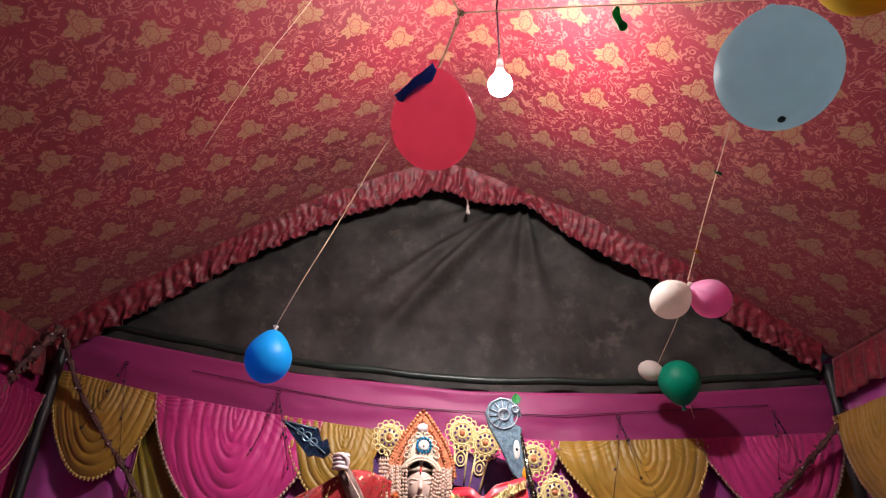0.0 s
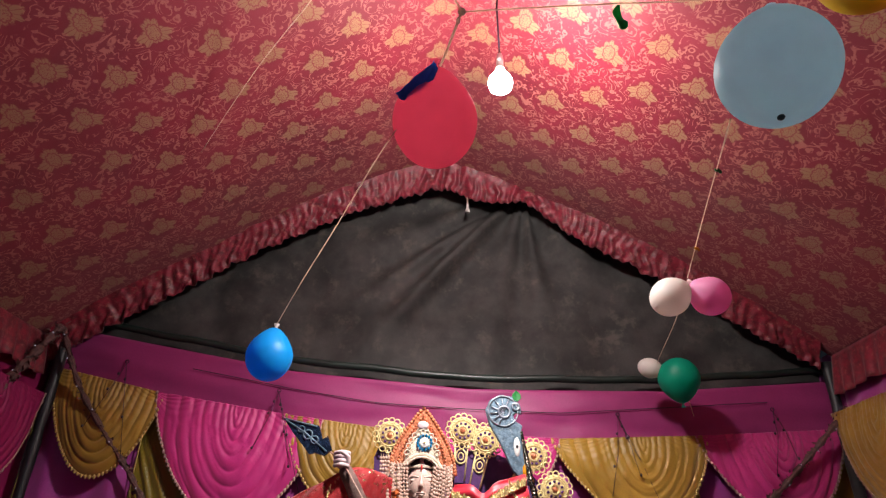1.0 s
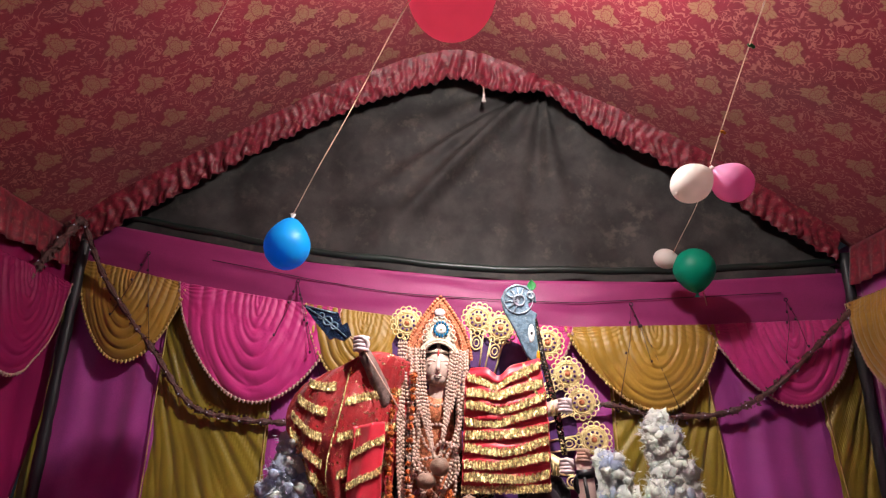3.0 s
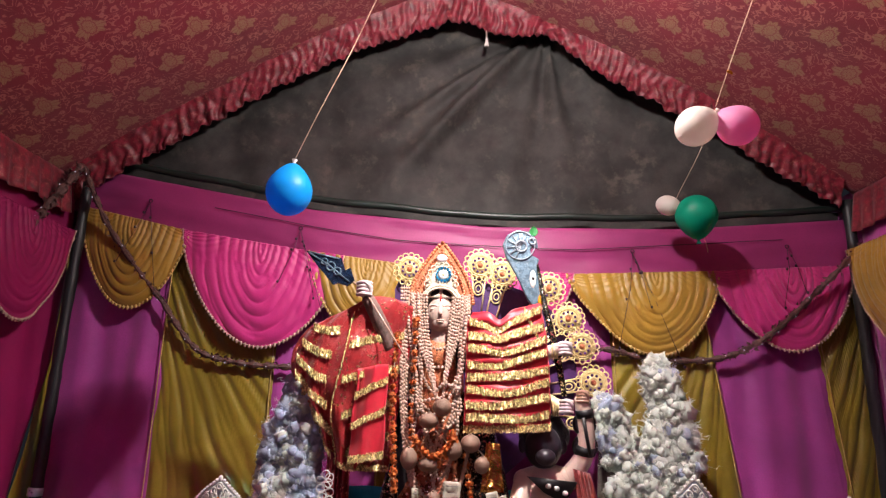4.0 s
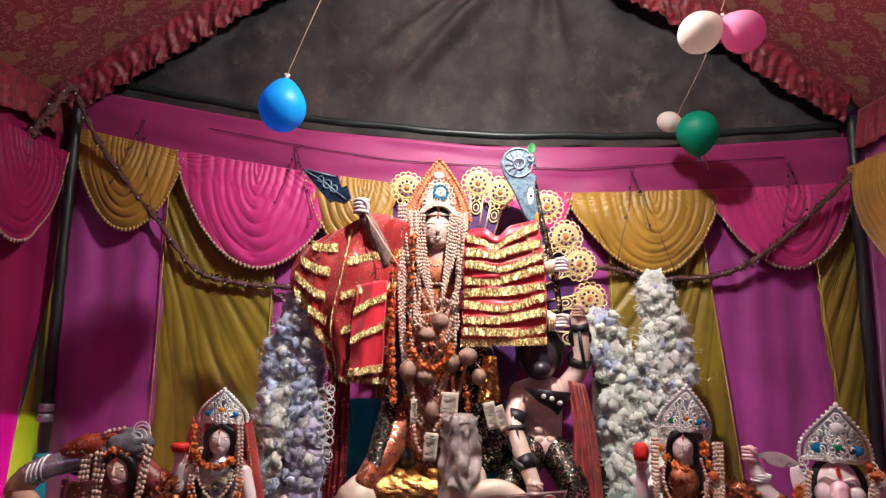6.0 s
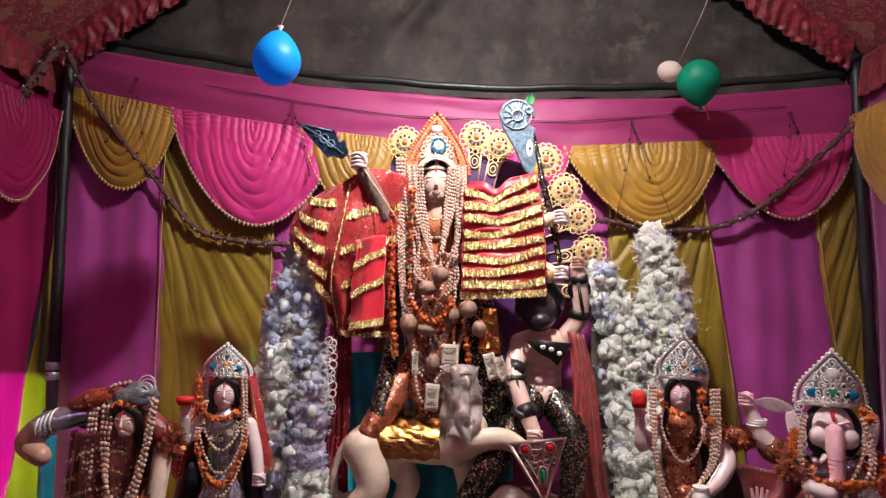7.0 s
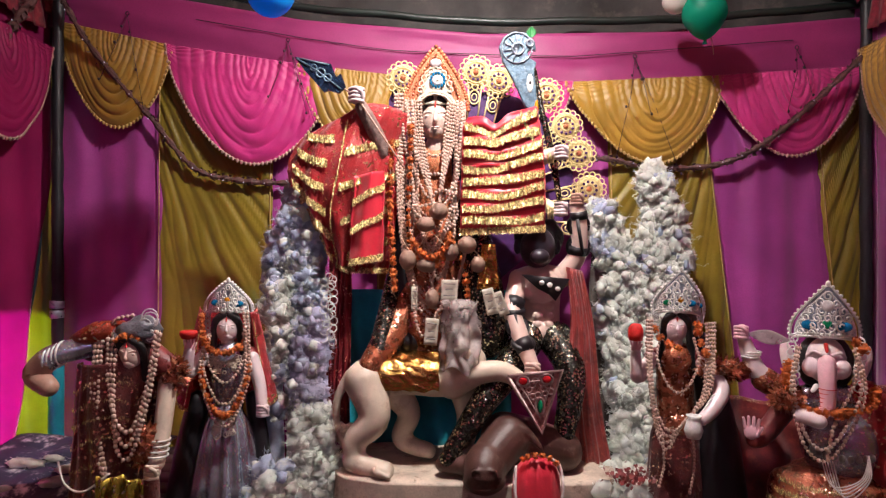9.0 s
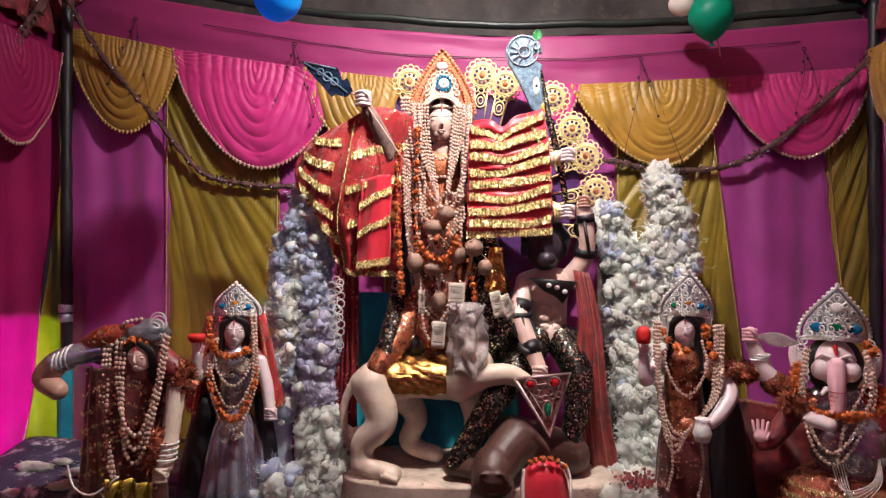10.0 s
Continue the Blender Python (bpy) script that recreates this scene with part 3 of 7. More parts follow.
def swag(xa, xb, depth, low, cloth, style, trim, plane="back", sx=0.0):
    """A draped satin swag with a beaded hem. low: where along its width it hangs lowest."""
    def hang(u):
        w = u ** (math.log(0.5) / math.log(low))
        return depth * math.sin(math.pi * min(max(w, 0), 1)) ** 0.62 + 0.004

    def place(x, off, z):
        if plane == "back":
            return (x, WALL - 0.05 - off, z)
        return (sx * (EAVE - 0.1 - off), x, z)

    def top(x):
        return band_low(x) if plane == "back" else 2.46

    def cloth_at(u, v):
        x = xa + (xb - xa) * u
        zt = top(x)
        z = zt - v * hang(u)
        # folds gathered along the top edge that swing down in nested U shapes
        vv, du = (zt - z) / depth + 0.02, (2.7 if style == "nested" else 2.4) * abs(u - low) + 0.002
        w = max(vv, 0.3)
        for _ in range(6):
            w = 0.5 * (w + math.hypot(vv, du * w ** -0.7))
        w += 0.05 * wob(x * 2, z * 2, 7 + xa, 1.2) + 0.012 * wob(x * 2, z * 2, 3 + xa, 4)
        n = 8 if style == "nested" else 9
        fade = 0.25 + 0.85 * min(1, abs(wob(x, z, 9 + xa, 3.0)) * 2.6)
        d = 0.016 * abs(math.sin(math.pi * n * w + 0.7 * wob(x, z, 2 + xa, 2))) ** 0.55 * fade
        d += 0.006 * abs(math.sin(math.pi * n * 1.63 * w + 2 * wob(x, z, 1 + xa, 2))) ** 0.7 * (1.1 - fade) + 0.004 * wob(x, z, 5, 9)
        th = math.atan2(u - low, 0.22 + v)
        d += 0.0018 * math.sin(th * 60 + 3 * wob(x, z, 4, 2.5)) * max(0, 1 - 1.4 * v)
        belly = 0.045 * math.sin(math.pi * u) * math.sin(math.pi * min(1, v * 0.9))
        return place(x, d + belly + 0.01, z)

    root = thing("swag", ("mustard yellow" if cloth is GOLDEN else "hot pink" if cloth is PINK else "crimson") + " satin swag with a beaded hem, draped on the curtain", "drapery", "satin swags on the walls")
    thick(part("drape", Shape().paint(cloth).sheet(cloth_at, 130, 90), None, root), 0.003)
    hem = Shape().paint(trim)
    n = int((abs(xb - xa) + 2 * depth) / 0.022)
    run, pts = 0.0, [Vector(cloth_at(i / 200, 1.0)) for i in range(201)]
    for i in range(200):
        run += (pts[i + 1] - pts[i]).length
        if run > 0.024:
            run = 0.0
            p = pts[i]
            hem.ball((p.x, p.y - (0.008 if plane == "back" else 0), p.z - 0.004), (0.009, 0.006, 0.011 + 0.004 * random.random()), 6, 4)
    hem.tube(pts[::2], 0.005, 5)
    part("hem_braid", hem, None, root, "beaded braid hem")["kind"] = "stuff"
    return root


swag(-2.46, -1.74, 0.58, 0.5, GOLDEN, "fan", GOLD_TRIM)
swag(-1.78, -0.72, 0.66, 0.5, PINK, "nested", TRIM)
swag(-0.95, -0.2, 0.5, 0.5, GOLDEN, "fan", GOLD_TRIM)
swag(-0.2, 0.75, 0.5, 0.5, PINK, "nested", TRIM)
swag(0.70, 1.67, 0.52, 0.58, GOLDEN, "fan", GOLD_TRIM)
swag(1.60, 2.52, 0.52, 0.55, PINK, "nested", TRIM)
for side, cloth in ((-1, RED_WALL), (1, GOLDEN)):
    for y0 in (3.1, 2.2):
        swag(y0 + 0.85, y0, 0.62, 0.5, cloth if y0 > 3 else (PINK if cloth is GOLDEN else GOLDEN), "fan", TRIM, "side", side)

# side walls, one satin strip after another towards the entrance
for side, name in ((-1, "wall_left"), (1, "wall_right")):
    root = thing(name, "side wall of the tent hung with red and mustard satin", "wall", kind="structure")
    stripes = ((3.97, 4.34, OLIVE if side < 0 else PURPLE), (2.7, 3.97, RED_WALL if side < 0 else PURPLE), (1.9, 2.7, OLIVE), (0.9, 1.9, PINK), (0.0, 0.9, OLIVE), (-1.2, 0.0, PINK), (-3.1, -1.2, RED_WALL))
    for ya, yb, cloth in stripes:
        def strip(u, v, ya=ya, yb=yb, cloth=cloth, side=side):
            z = FLOOR + (roof(EAVE) + 0.05 - FLOOR) * v
            y = ya + (yb - ya) * u
            if side < 0 and yb > 3.5 and ya < 4:
                y -= max(-0.14, 0.19 * (0.95 - z)) * (1 - u if ya > 3.5 else u) * (z < 9)
            d = 0.012 * math.sin(y * 24 + z * (3.0 if cloth is OLIVE else 0.4) + 2 * wob(y, z, 0, 1.2))
            return (side * (EAVE + 0.0 + d), y, z)
        thick(part("curtain_panel", Shape().paint(cloth).sheet(strip, 40, 50), None, root), 0.003)
front = Shape().paint(RED_WALL)
front.sheet(lambda u, v: (-2.7 + 5.4 * u, -3.05 + 0.02 * math.sin(u * 60), FLOOR + (roof(-2.7 + 5.4 * u) + 0.06 - FLOOR) * v), 120, 20)
thick(thing("wall_front", "red cloth wall closing the tent behind", "wall", kind="structure", shape=front), 0.004)

# corner poles
for px, py, taped in ((-2.43, 3.99, True), (2.515, 3.99, False)):
    root = thing("corner_pole", "bamboo corner pole wrapped in black cloth" + (", patched with silver tape" if taped else ""), "pole", "corner poles")
    sh = Shape().paint(POLE)
    zs = np.linspace(FLOOR, 2.8, 46)
    sh.tube([(px + 0.006 * math.sin(z * 2.1), py, z) for z in zs], [0.033 + 0.003 * math.sin(z * 19) + (0.006 if i % 9 == 0 else 0) for i, z in enumerate(zs)], 14)
    part("shaft", sh, None, root)
    if taped:
        for z0 in (0.86, 0.80):
            sh = Shape().paint(TAPE)
            sh.lathe([(0.036, 0), (0.042, 0.004), (0.042, 0.045), (0.036, 0.05)], (px, py, z0), 16)
            part("tape_band", sh, None, root, "crinkled silver tape")
        sh = Shape().paint(TEAL)
        sh.lathe([(0.037, 0), (0.045, 0.02), (0.044, 0.7), (0.037, 0.72)], (px, py, -0.1), 16)
        part("cloth_wrap", sh, None, root, "teal cloth wrap")


# leafy ropes with tiny lights, tied at the poles
def leaf_rope(pts, rad):
    line, _ = smooth_line(pts, 0.02, 14)
    root = thing("leaf_garland", "dark dried-leaf rope with tiny fairy lights tied along it", "garland", "dark ropes on the walls")
    sh = Shape().paint(GARLAND)
    sh.tube(line, [rad * (0.75 + 0.25 * math.sin(i * 1.7)) for i in range(len(line))], 8)
    for i, p in enumerate(line):
        for _ in range(5):
            o = Vector((random.uniform(-1, 1), random.uniform(-0.6, 0.6), random.uniform(-1, 1))) * rad * 1.05
            e = Vector((random.uniform(-1, 1), random.uniform(-1, 1), random.uniform(-1, 1))) * rad * 1.1
            q = p + o
            sh.put([q - e * 0.5, q + Vector((e.z, e.x, e.y)) * 0.35, q + e * 0.6, q - Vector((e.z, e.x, e.y)) * 0.35], [(0, 1, 2, 3)])
    part("rope", sh, None, root, "", False)
    sh = Shape().paint(SPARK)
    for p in line[3::5]:
        sh.ball(p + Vector((random.uniform(-1, 1) * rad * 0.7, -rad * 1.1, random.uniform(-1, 1) * rad * 0.7)), 0.0042, 6, 4)
    part("fairy_lights", sh, None, root, "tiny pale fairy lights")["kind"] = "stuff"


leaf_rope([(-2.4, 3.86, 2.86), (-2.22, 3.95, 2.48), (-1.87, 4.02, 2.05), (-1.61, 4.04, 1.745), (-1.335, 4.045, 1.665), (-0.97, 4.045, 1.645), (-0.51, 4.045, 1.625)], 0.023)
leaf_rope([(0.46, 4.04, 1.73), (0.917, 4.04, 1.81), (1.22, 4.045, 1.757), (1.64, 4.04, 1.777), (1.92, 3.99, 1.915), (2.21, 3.95, 2.175), (2.5, 3.9, 2.47)], 0.022)
leaf_rope([(-2.4, 3.84, 2.86), (-2.44, 3.62, 2.5), (-2.45, 3.42, 2.24), (-2.44, 3.1, 2.05), (-2.42, 2.6, 2.2)], 0.032)
leaf_rope([(2.5, 3.88, 2.46), (2.47, 3.7, 2.4), (2.46, 3.4, 2.32), (2.44, 2.9, 2.4)], 0.026)


# thin wires with dark beads, hooked on the band
def bead_wire(x, drops):
    root = thing("bead_wire", "thin dark wire with small beads hooked on the curtain band", "wire", "wires on the curtain")
    z0 = band_low(x) + 0.13
    sh = Shape().paint(WIRE)
    sh.ring((x, WALL - 0.06, z0 + 0.012), 0.011, 0.0032, 10)
    part("hook", sh, None, root)
    sh, bd = Shape().paint(WIRE), Shape().paint(WIRE)
    for dx, dz in drops:
        a, b = Vector((x, WALL - 0.06, z0)), Vector((x + dx * random.uniform(0.8, 1.2), WALL - 0.13, z0 - dz))
        sh.tube([a, a.lerp(b, 0.35) + Vector((0.01, -0.02, -0.02)), b], 0.0019, 5)
        for t in (0.18, 0.35 + 0.3 * random.random(), 1.0):
            p = a.lerp(b, t)
            bd.ball(p + Vector((0, -0.012, 0)), (0.008, 0.007, 0.010), 7, 5)
    part("strand", sh, None, root)
    part("beads", bd, None, root)["kind"] = "stuff"


bead_wire(-2.03, ((-0.12, 0.42), (0.14, 0.62)))
bead_wire(-1.02, ((-0.12, 0.36), (0.12, 0.46), (0.2, 0.62)))
bead_wire(1.13, ((-0.13, 0.62), (0.1, 0.36), (0.3, 0.72)))
bead_wire(2.12, ((-0.1, 0.4), (0.06, 0.3)))
sh = Shape().paint(WIRE)
sh.tube([(x, WALL - 0.055, band_low(x) + 0.17 - 0.02 * math.sin((x + 1) * 1.5)) for x in np.linspace(-1.6, 2.1, 40)], 0.0028, 5)
thing("wire", "thin dark wire strung along the magenta band", "wire", shape=sh)

# tassel at the gable's top
root = thing("tassel", "small white cotton tassel hanging from the gable frill", "tassel")
sh = Shape().paint(TWINE)
sh.tube([(0.17, 4.0, 4.06), (0.172, 4.0, 3.94)], 0.006, 6)
part("cord", sh, None, root)
sh = Shape().paint(WHITE_LACE)
sh.lathe([(0.004, 0.07), (0.010, 0.06), (0.008, 0.05), (0.014, 0.02), (0.018, 0.0), (0.0, 0.0)], (0.173, 4.0, 3.875), 10, 1, 5, 0.1)
part("skirt", sh, None, root)

# the lamp
LAMP = (0.247, 2.3, 3.583)
root = thing("hanging_lamp", "bright white bulb hanging from the ridge on a cable", "lamp")
sh = Shape().paint(PLASTIC)
sh.lathe([(0.0, 0.17), (0.012, 0.17), (0.017, 0.13), (0.018, 0.085), (0.022, 0.08), (0.022, 0.064), (0.0, 0.064)], LAMP, 20)
part("holder", sh, None, root, "white lamp holder")
sh = Shape().paint(BULB)
sh.lathe([(0.0, 0.064), (0.02, 0.063), (0.03, 0.045), (0.05, 0.018), (0.057, -0.01), (0.05, -0.038), (0.03, -0.057), (0.0, -0.064)], LAMP, 24)
part("bulb", sh, None, root, "glowing white bulb")
sh = Shape().paint(WIRE)
sh.tube([(LAMP[0], LAMP[1], LAMP[2] + 0.16), (LAMP[0] - 0.01, LAMP[1], LAMP[2] + 0.5), (LAMP[0], LAMP[1], roof(LAMP[0]) + 0.01)], 0.005, 6)
part("cable", sh, None, root)

# a spot added just under the bulb sends extra light down onto the stage
fill_spot = bpy.data.lights.new("stage_fill_spot", "SPOT")
fill_spot.energy, fill_spot.spot_size, fill_spot.spot_blend, fill_spot.shadow_soft_size, fill_spot.color = 405, radians(112), 1.0, 0.03, (1.0, 0.95, 0.91)
to = new("stage_fill_spot", fill_spot)
to.matrix_world = look((LAMP[0] - 0.01, LAMP[1] + 0.03, LAMP[2] - 0.098), (-0.05, 3.5, 0.9))
tagged(to, "spotlight added under the hanging bulb to brighten the stage", "lamp")

# a floodlight outside shines through the foot of the left wall
spot = bpy.data.lights.new("outside_floodlight", "SPOT")
spot.energy, spot.spot_size, spot.spot_blend, spot.shadow_soft_size, spot.color = 75000, radians(60), 0.03, 0.02, (0.22, 0.58, 1.0)
lo = new("outside_floodlight", spot)
lo.matrix_world = look((-5.5, 3.5, -0.1), (-2.5, 3.62, -0.72))
tagged(lo, "floodlight in the yard shining through the tent wall", "lamp")

# unseen tube light added behind the camera to fill in the front
root = thing("fill_tube_light", "unseen white tube light added behind the camera as front fill", "lamp")
sh = Shape().paint(FILL_TUBE).tube([(-0.6, -2.85, 2.7), (0.6, -2.85, 2.7)], 0.016, 12)
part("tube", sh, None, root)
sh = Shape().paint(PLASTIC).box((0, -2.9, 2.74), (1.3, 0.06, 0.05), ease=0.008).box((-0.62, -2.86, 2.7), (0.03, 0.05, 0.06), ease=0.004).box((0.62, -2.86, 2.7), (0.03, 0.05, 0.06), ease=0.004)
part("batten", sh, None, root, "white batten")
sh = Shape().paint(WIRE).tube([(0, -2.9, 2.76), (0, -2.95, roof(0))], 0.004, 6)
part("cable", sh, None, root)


# ---- balloons and strings ----
def balloon(name_colour, material, c, r, tall, knot_way, knot_mat=None, dimple=False, group="balloons hung on strings"):
    """A teardrop balloon; knot_way points from its middle to its neck."""
    root = thing("balloon", name_colour, "balloon", group)
    d = Vector(knot_way).normalized()
    rot = d.to_track_quat("Z", "Y").to_matrix().to_4x4()
    at = Matrix.Translation(c) @ rot
    prof = []
    n = 26
    for i in range(n + 1):
        a = math.pi * i / n
        z = -math.cos(a)
        w = math.sin(a)
        if z > 0:
            w *= 1 - 0.2 * z ** 2
            z = z * (1 + 0.16 * z ** 2)
        if z > 1.0:
            w = max(w, 0.05)
        prof.append((max(w * r, 0.0), z * r * tall))
    top = prof[-1][1]
    sh = Shape().paint(material)
    sh.lathe(prof, (0, 0, 0), 40)
    sh.v = [tuple(at @ Vector(p)) for p in sh.v]
    part("skin", sh, None, root)
    sh = Shape().paint(knot_mat or material)
    sh.lathe([(0.0, -0.012), (0.011, -0.006), (0.007, 0.004), (0.009, 0.010), (0.015, 0.022), (0.011, 0.024), (0.0, 0.016)], (0, 0, top), 10, 1, 5, 0.12)
    sh.v = [tuple(at @ Vector(p)) for p in sh.v]
    part("knot", sh, None, root)
    if dimple:
        sh = Shape().paint(dimple)
        sh.ball((0, 0, -r * tall + 0.001), (0.012, 0.009, 0.004), 12, 8)
        sh.v = [tuple(at @ Vector(p)) for p in sh.v]
        part("thick_tip", sh, None, root, "darker unstretched tip")
    return at @ Vector((0, 0, top))


L_RED = latex("red_latex", (1.0, 0.27, 0.38), 0.88)
L_BLUE = latex("blue_latex", (0.005, 0.40, 0.92), 0.5)
L_SKY = latex("pale_blue_latex", (0.62, 0.86, 0.96), 0.84)
L_WHITE = latex("white_latex", (0.85, 0.78, 0.73), 0.4)
L_PINK = latex("pink_latex", (0.95, 0.38, 0.66), 0.5)
L_GREEN = latex("green_latex", (0.0, 0.42, 0.26), 0.5)
L_YELLOW = latex("yellow_latex", (0.8, 0.55, 0.03), 0.45)
L_NAVY = latex("navy_latex", (0.10, 0.30, 0.75), 0.8)
L_DARK = latex("dark_teal_latex", (0.02, 0.07, 0.09), 0.2)
red_knot = balloon("large red inflated balloon hung near the lamp", L_RED, (-0.037, 1.45, 2.660), 0.122, 1.14, (-0.03, -0.35, 1))
balloon("blue inflated balloon hung by its knot", L_BLUE, (-0.859, 3.100, 2.470), 0.116, 1.1, (0.08, 0, 1), L_WHITE)
balloon("very large pale blue balloon with a dark tip", L_SKY, (0.765, 1.115, 2.576), 0.1365, 1.06, (0.12, -0.05, 1), dimple=L_DARK)
balloon("white inflated balloon tied beside a pink one", L_WHITE, (0.976, 2.5, 2.589), 0.082, 1.12, (0.8, 0.12, 0.62), dimple=L_WHITE)
balloon("pink inflated balloon tied beside a white one", L_PINK, (1.155, 2.52, 2.606), 0.084, 1.05, (-0.8, 0.1, 0.5))
balloon("green inflated balloon low on the string", L_GREEN, (1.430, 3.720, 2.590), 0.122, 1.02, (0.1, 0.2, -1))
balloon("small white balloon tied behind a green one", L_WHITE, (1.280, 3.760, 2.663), 0.061, 1.25, (0.9, 0.1, -0.2))
balloon("bright yellow balloon hung close to the entrance", L_YELLOW, (0.965, 1.0, 2.80), 0.115, 1.1, (0, 0.3, 1))
# collapsed blue skin hanging on the red one's neck
sh = Shape().paint(L_NAVY)
def scrap(u, v):
    w = (0.3 + 0.7 * math.sin(math.pi * min(1, 0.1 + 0.85 * u))) * v
    return (-0.043 - 0.10 * u + 0.024 * w + 0.004 * wob(u, v, 0, 4), 1.31 + 0.042 * u + 0.018 * w + 0.006 * wob(u, v, 5, 5), 2.752 - 0.080 * u - 0.034 * w + 0.004 * wob(u, v, 3, 6))
sh.sheet(scrap, 24, 12)
thick(thing("burst_balloon", "burst navy balloon skin draped over a red balloon's neck", "balloon", shape=sh), 0.002)


def string(pts, rad=0.0028, label="twisted white cotton string stretched between balloons"):
    root = thing("string", label, "string", "balloon strings")
    sh = Shape().paint(TWINE)
    line, _ = smooth_line(pts, rad, 6)
    sh.tube(line, rad, 6)
    part("strand", sh, None, root)
    return root


TIE = (0.029, 1.2, 2.822)
s1 = string([TIE, (-0.02, 1.37, 2.81), (-0.045, 1.42, 2.80)], 0.0035)
sh = Shape().paint(TWINE)
sh.ball(TIE, (0.011, 0.009, 0.012), 8, 6).ball((0.02, 1.21, 2.80), (0.006, 0.006, 0.012), 8, 6)
part("tie_knot", sh, None, s1, "knotted string ends")
string([(-0.045, 1.42, 2.80), (-0.10, 1.45, 2.70), (-0.158, 1.45, 2.60), (-0.294, 1.9, 2.74), (-0.472, 2.4, 2.818), (-0.68, 2.83, 2.77), (-0.848, 3.10, 2.632)], 0.0021)
string([TIE, (0.3, 1.16, 2.81), (0.76, 1.08, 2.765)], 0.0022)
string([TIE, (-0.1, 1.0, 2.9), (-0.6, 0.2, 3.25), (-1.2, -0.8, 3.45)], 0.003)
string([(0.676, 1.2, 2.488), (0.808, 1.5, 2.64), (0.926, 1.8, 2.76), (0.958, 2.0, 2.724), (0.982, 2.2, 2.662), (1.054, 2.48, 2.672)], 0.002)
string([(1.06, 2.5, 2.67), (1.16, 2.95, 2.66), (1.305, 3.69, 2.683), (1.345, 3.78, 2.67)], 0.0016)
string([(1.443, 3.74, 2.462), (1.515, 3.84, 2.487), (1.56, 3.91, 2.416)], 0.003)
string([(-0.33, 1.7, 3.92), (-0.6, 2.0, 3.78), (-0.95, 2.4, 3.70), (-1.35, 2.9, 3.56)], 0.0022, "thin pale thread strung across under the ceiling")


def string_bead(c, r, material, label):
    sh = Shape().paint(material)
    sh.ball(c, (r, r * 0.8, r * 0.7), 10, 7).ball((c[0] + r * 0.9, c[1], c[2] - r * 0.6), (r * 0.7, r * 0.6, r * 0.8), 10, 7)
    sh.ball((c[0] - r * 0.6, c[1], c[2] + r * 0.3), (r * 0.6, r * 0.5, r * 0.5), 8, 6)
    thing("string_bead", label, "bead", "beads on the strings", shape=sh)


string_bead((0.928, 1.797, 2.757), 0.009, GREEN_LEAF, "small green plastic bead knotted on a string")
string_bead((0.962, 2.137, 2.632), 0.008, GEM_AMBER, "small yellow-green bead knotted on a string")
sh = Shape().paint(latex("leaf_green_latex", (0.03, 0.4, 0.12), 0.7))
sh.limb([(0.414, 1.12, 2.765), (0.409, 1.12, 2.745), (0.413, 1.12, 2.725), (0.421, 1.12, 2.705)], [0.006, 0.011, 0.009, 0.012], 10, 0.5)
thing("burst_balloon", "small limp green balloon scrap on a string", "balloon", shape=sh)


# ---- the stage and the central group ----
stage = thing("stage", "low wooden stage of rough planks under the statues", "stage")
sh = Shape().paint(PLANK)
sh.box((0, 3.3, (FLOOR + STAGE - 0.03) / 2), (4.7, 1.5, STAGE - 0.03 - FLOOR), ease=0.01)
part("frame_box", sh, None, stage)
for i in range(10):
    sh = Shape().paint(PLANK)
    sh.box((0, 2.62 + 0.15 * i, STAGE - 0.015), (4.74, 0.144, 0.028), ease=0.004)
    part("plank", sh, None, stage)


def strand(pts, r=0.0085, gap=0.019, material=BEAD, label="strand of pale cowrie beads hung round a statue", group="bead garlands"):
    """Beads threaded on a smooth line."""
    root = thing("bead_garland", label, "garland", group)
    line, _ = smooth_line(pts, 0.01, 12)
    sh = Shape().paint(material)
    run = gap
    for a, b in zip(line, line[1:]):
        d, s = (b - a).length, 0.0
        while run <= d - s:
            s += run
            run = gap * random.uniform(0.92, 1.12)
            p = a.lerp(b, min(1, s / max(d, 1e-6)))
            k = r * random.uniform(0.85, 1.12)
            sh.ball(p + Vector((random.uniform(-1, 1), random.uniform(-1, 1), random.uniform(-1, 1))) * r * 0.2, (k, k * 0.95, k * 1.05), 7, 5)
        run -= d - s
    part("bead_row", sh, None, root)["kind"] = "stuff"
    cord = Shape().paint(TWINE).tube(line[::2] + [line[-1]], 0.0018, 4)
    part("thread", cord, None, root)
    return root


def marigold_mesh():
    sh = Shape().paint(MARIGOLD)
    sh.ball((0, 0, 0), (0.012, 0.012, 0.009), 8, 6)
    for k in range(16):
        a, e = k * 2.4, -0.8 + 1.6 * k / 15
        d = Vector((math.cos(a) * math.cos(e), math.sin(a) * math.cos(e), math.sin(e)))
        t = d.orthogonal().normalized() * 0.006
        w = d.cross(t.normalized()) * 0.006
        p = d * 0.009
        sh.put([p - t, p + d * 0.006 - w, p + t + d * 0.008, p + d * 0.006 + w], [(0, 1, 2, 3)])
    return sh.mesh("flower")


FLOWER = marigold_mesh()


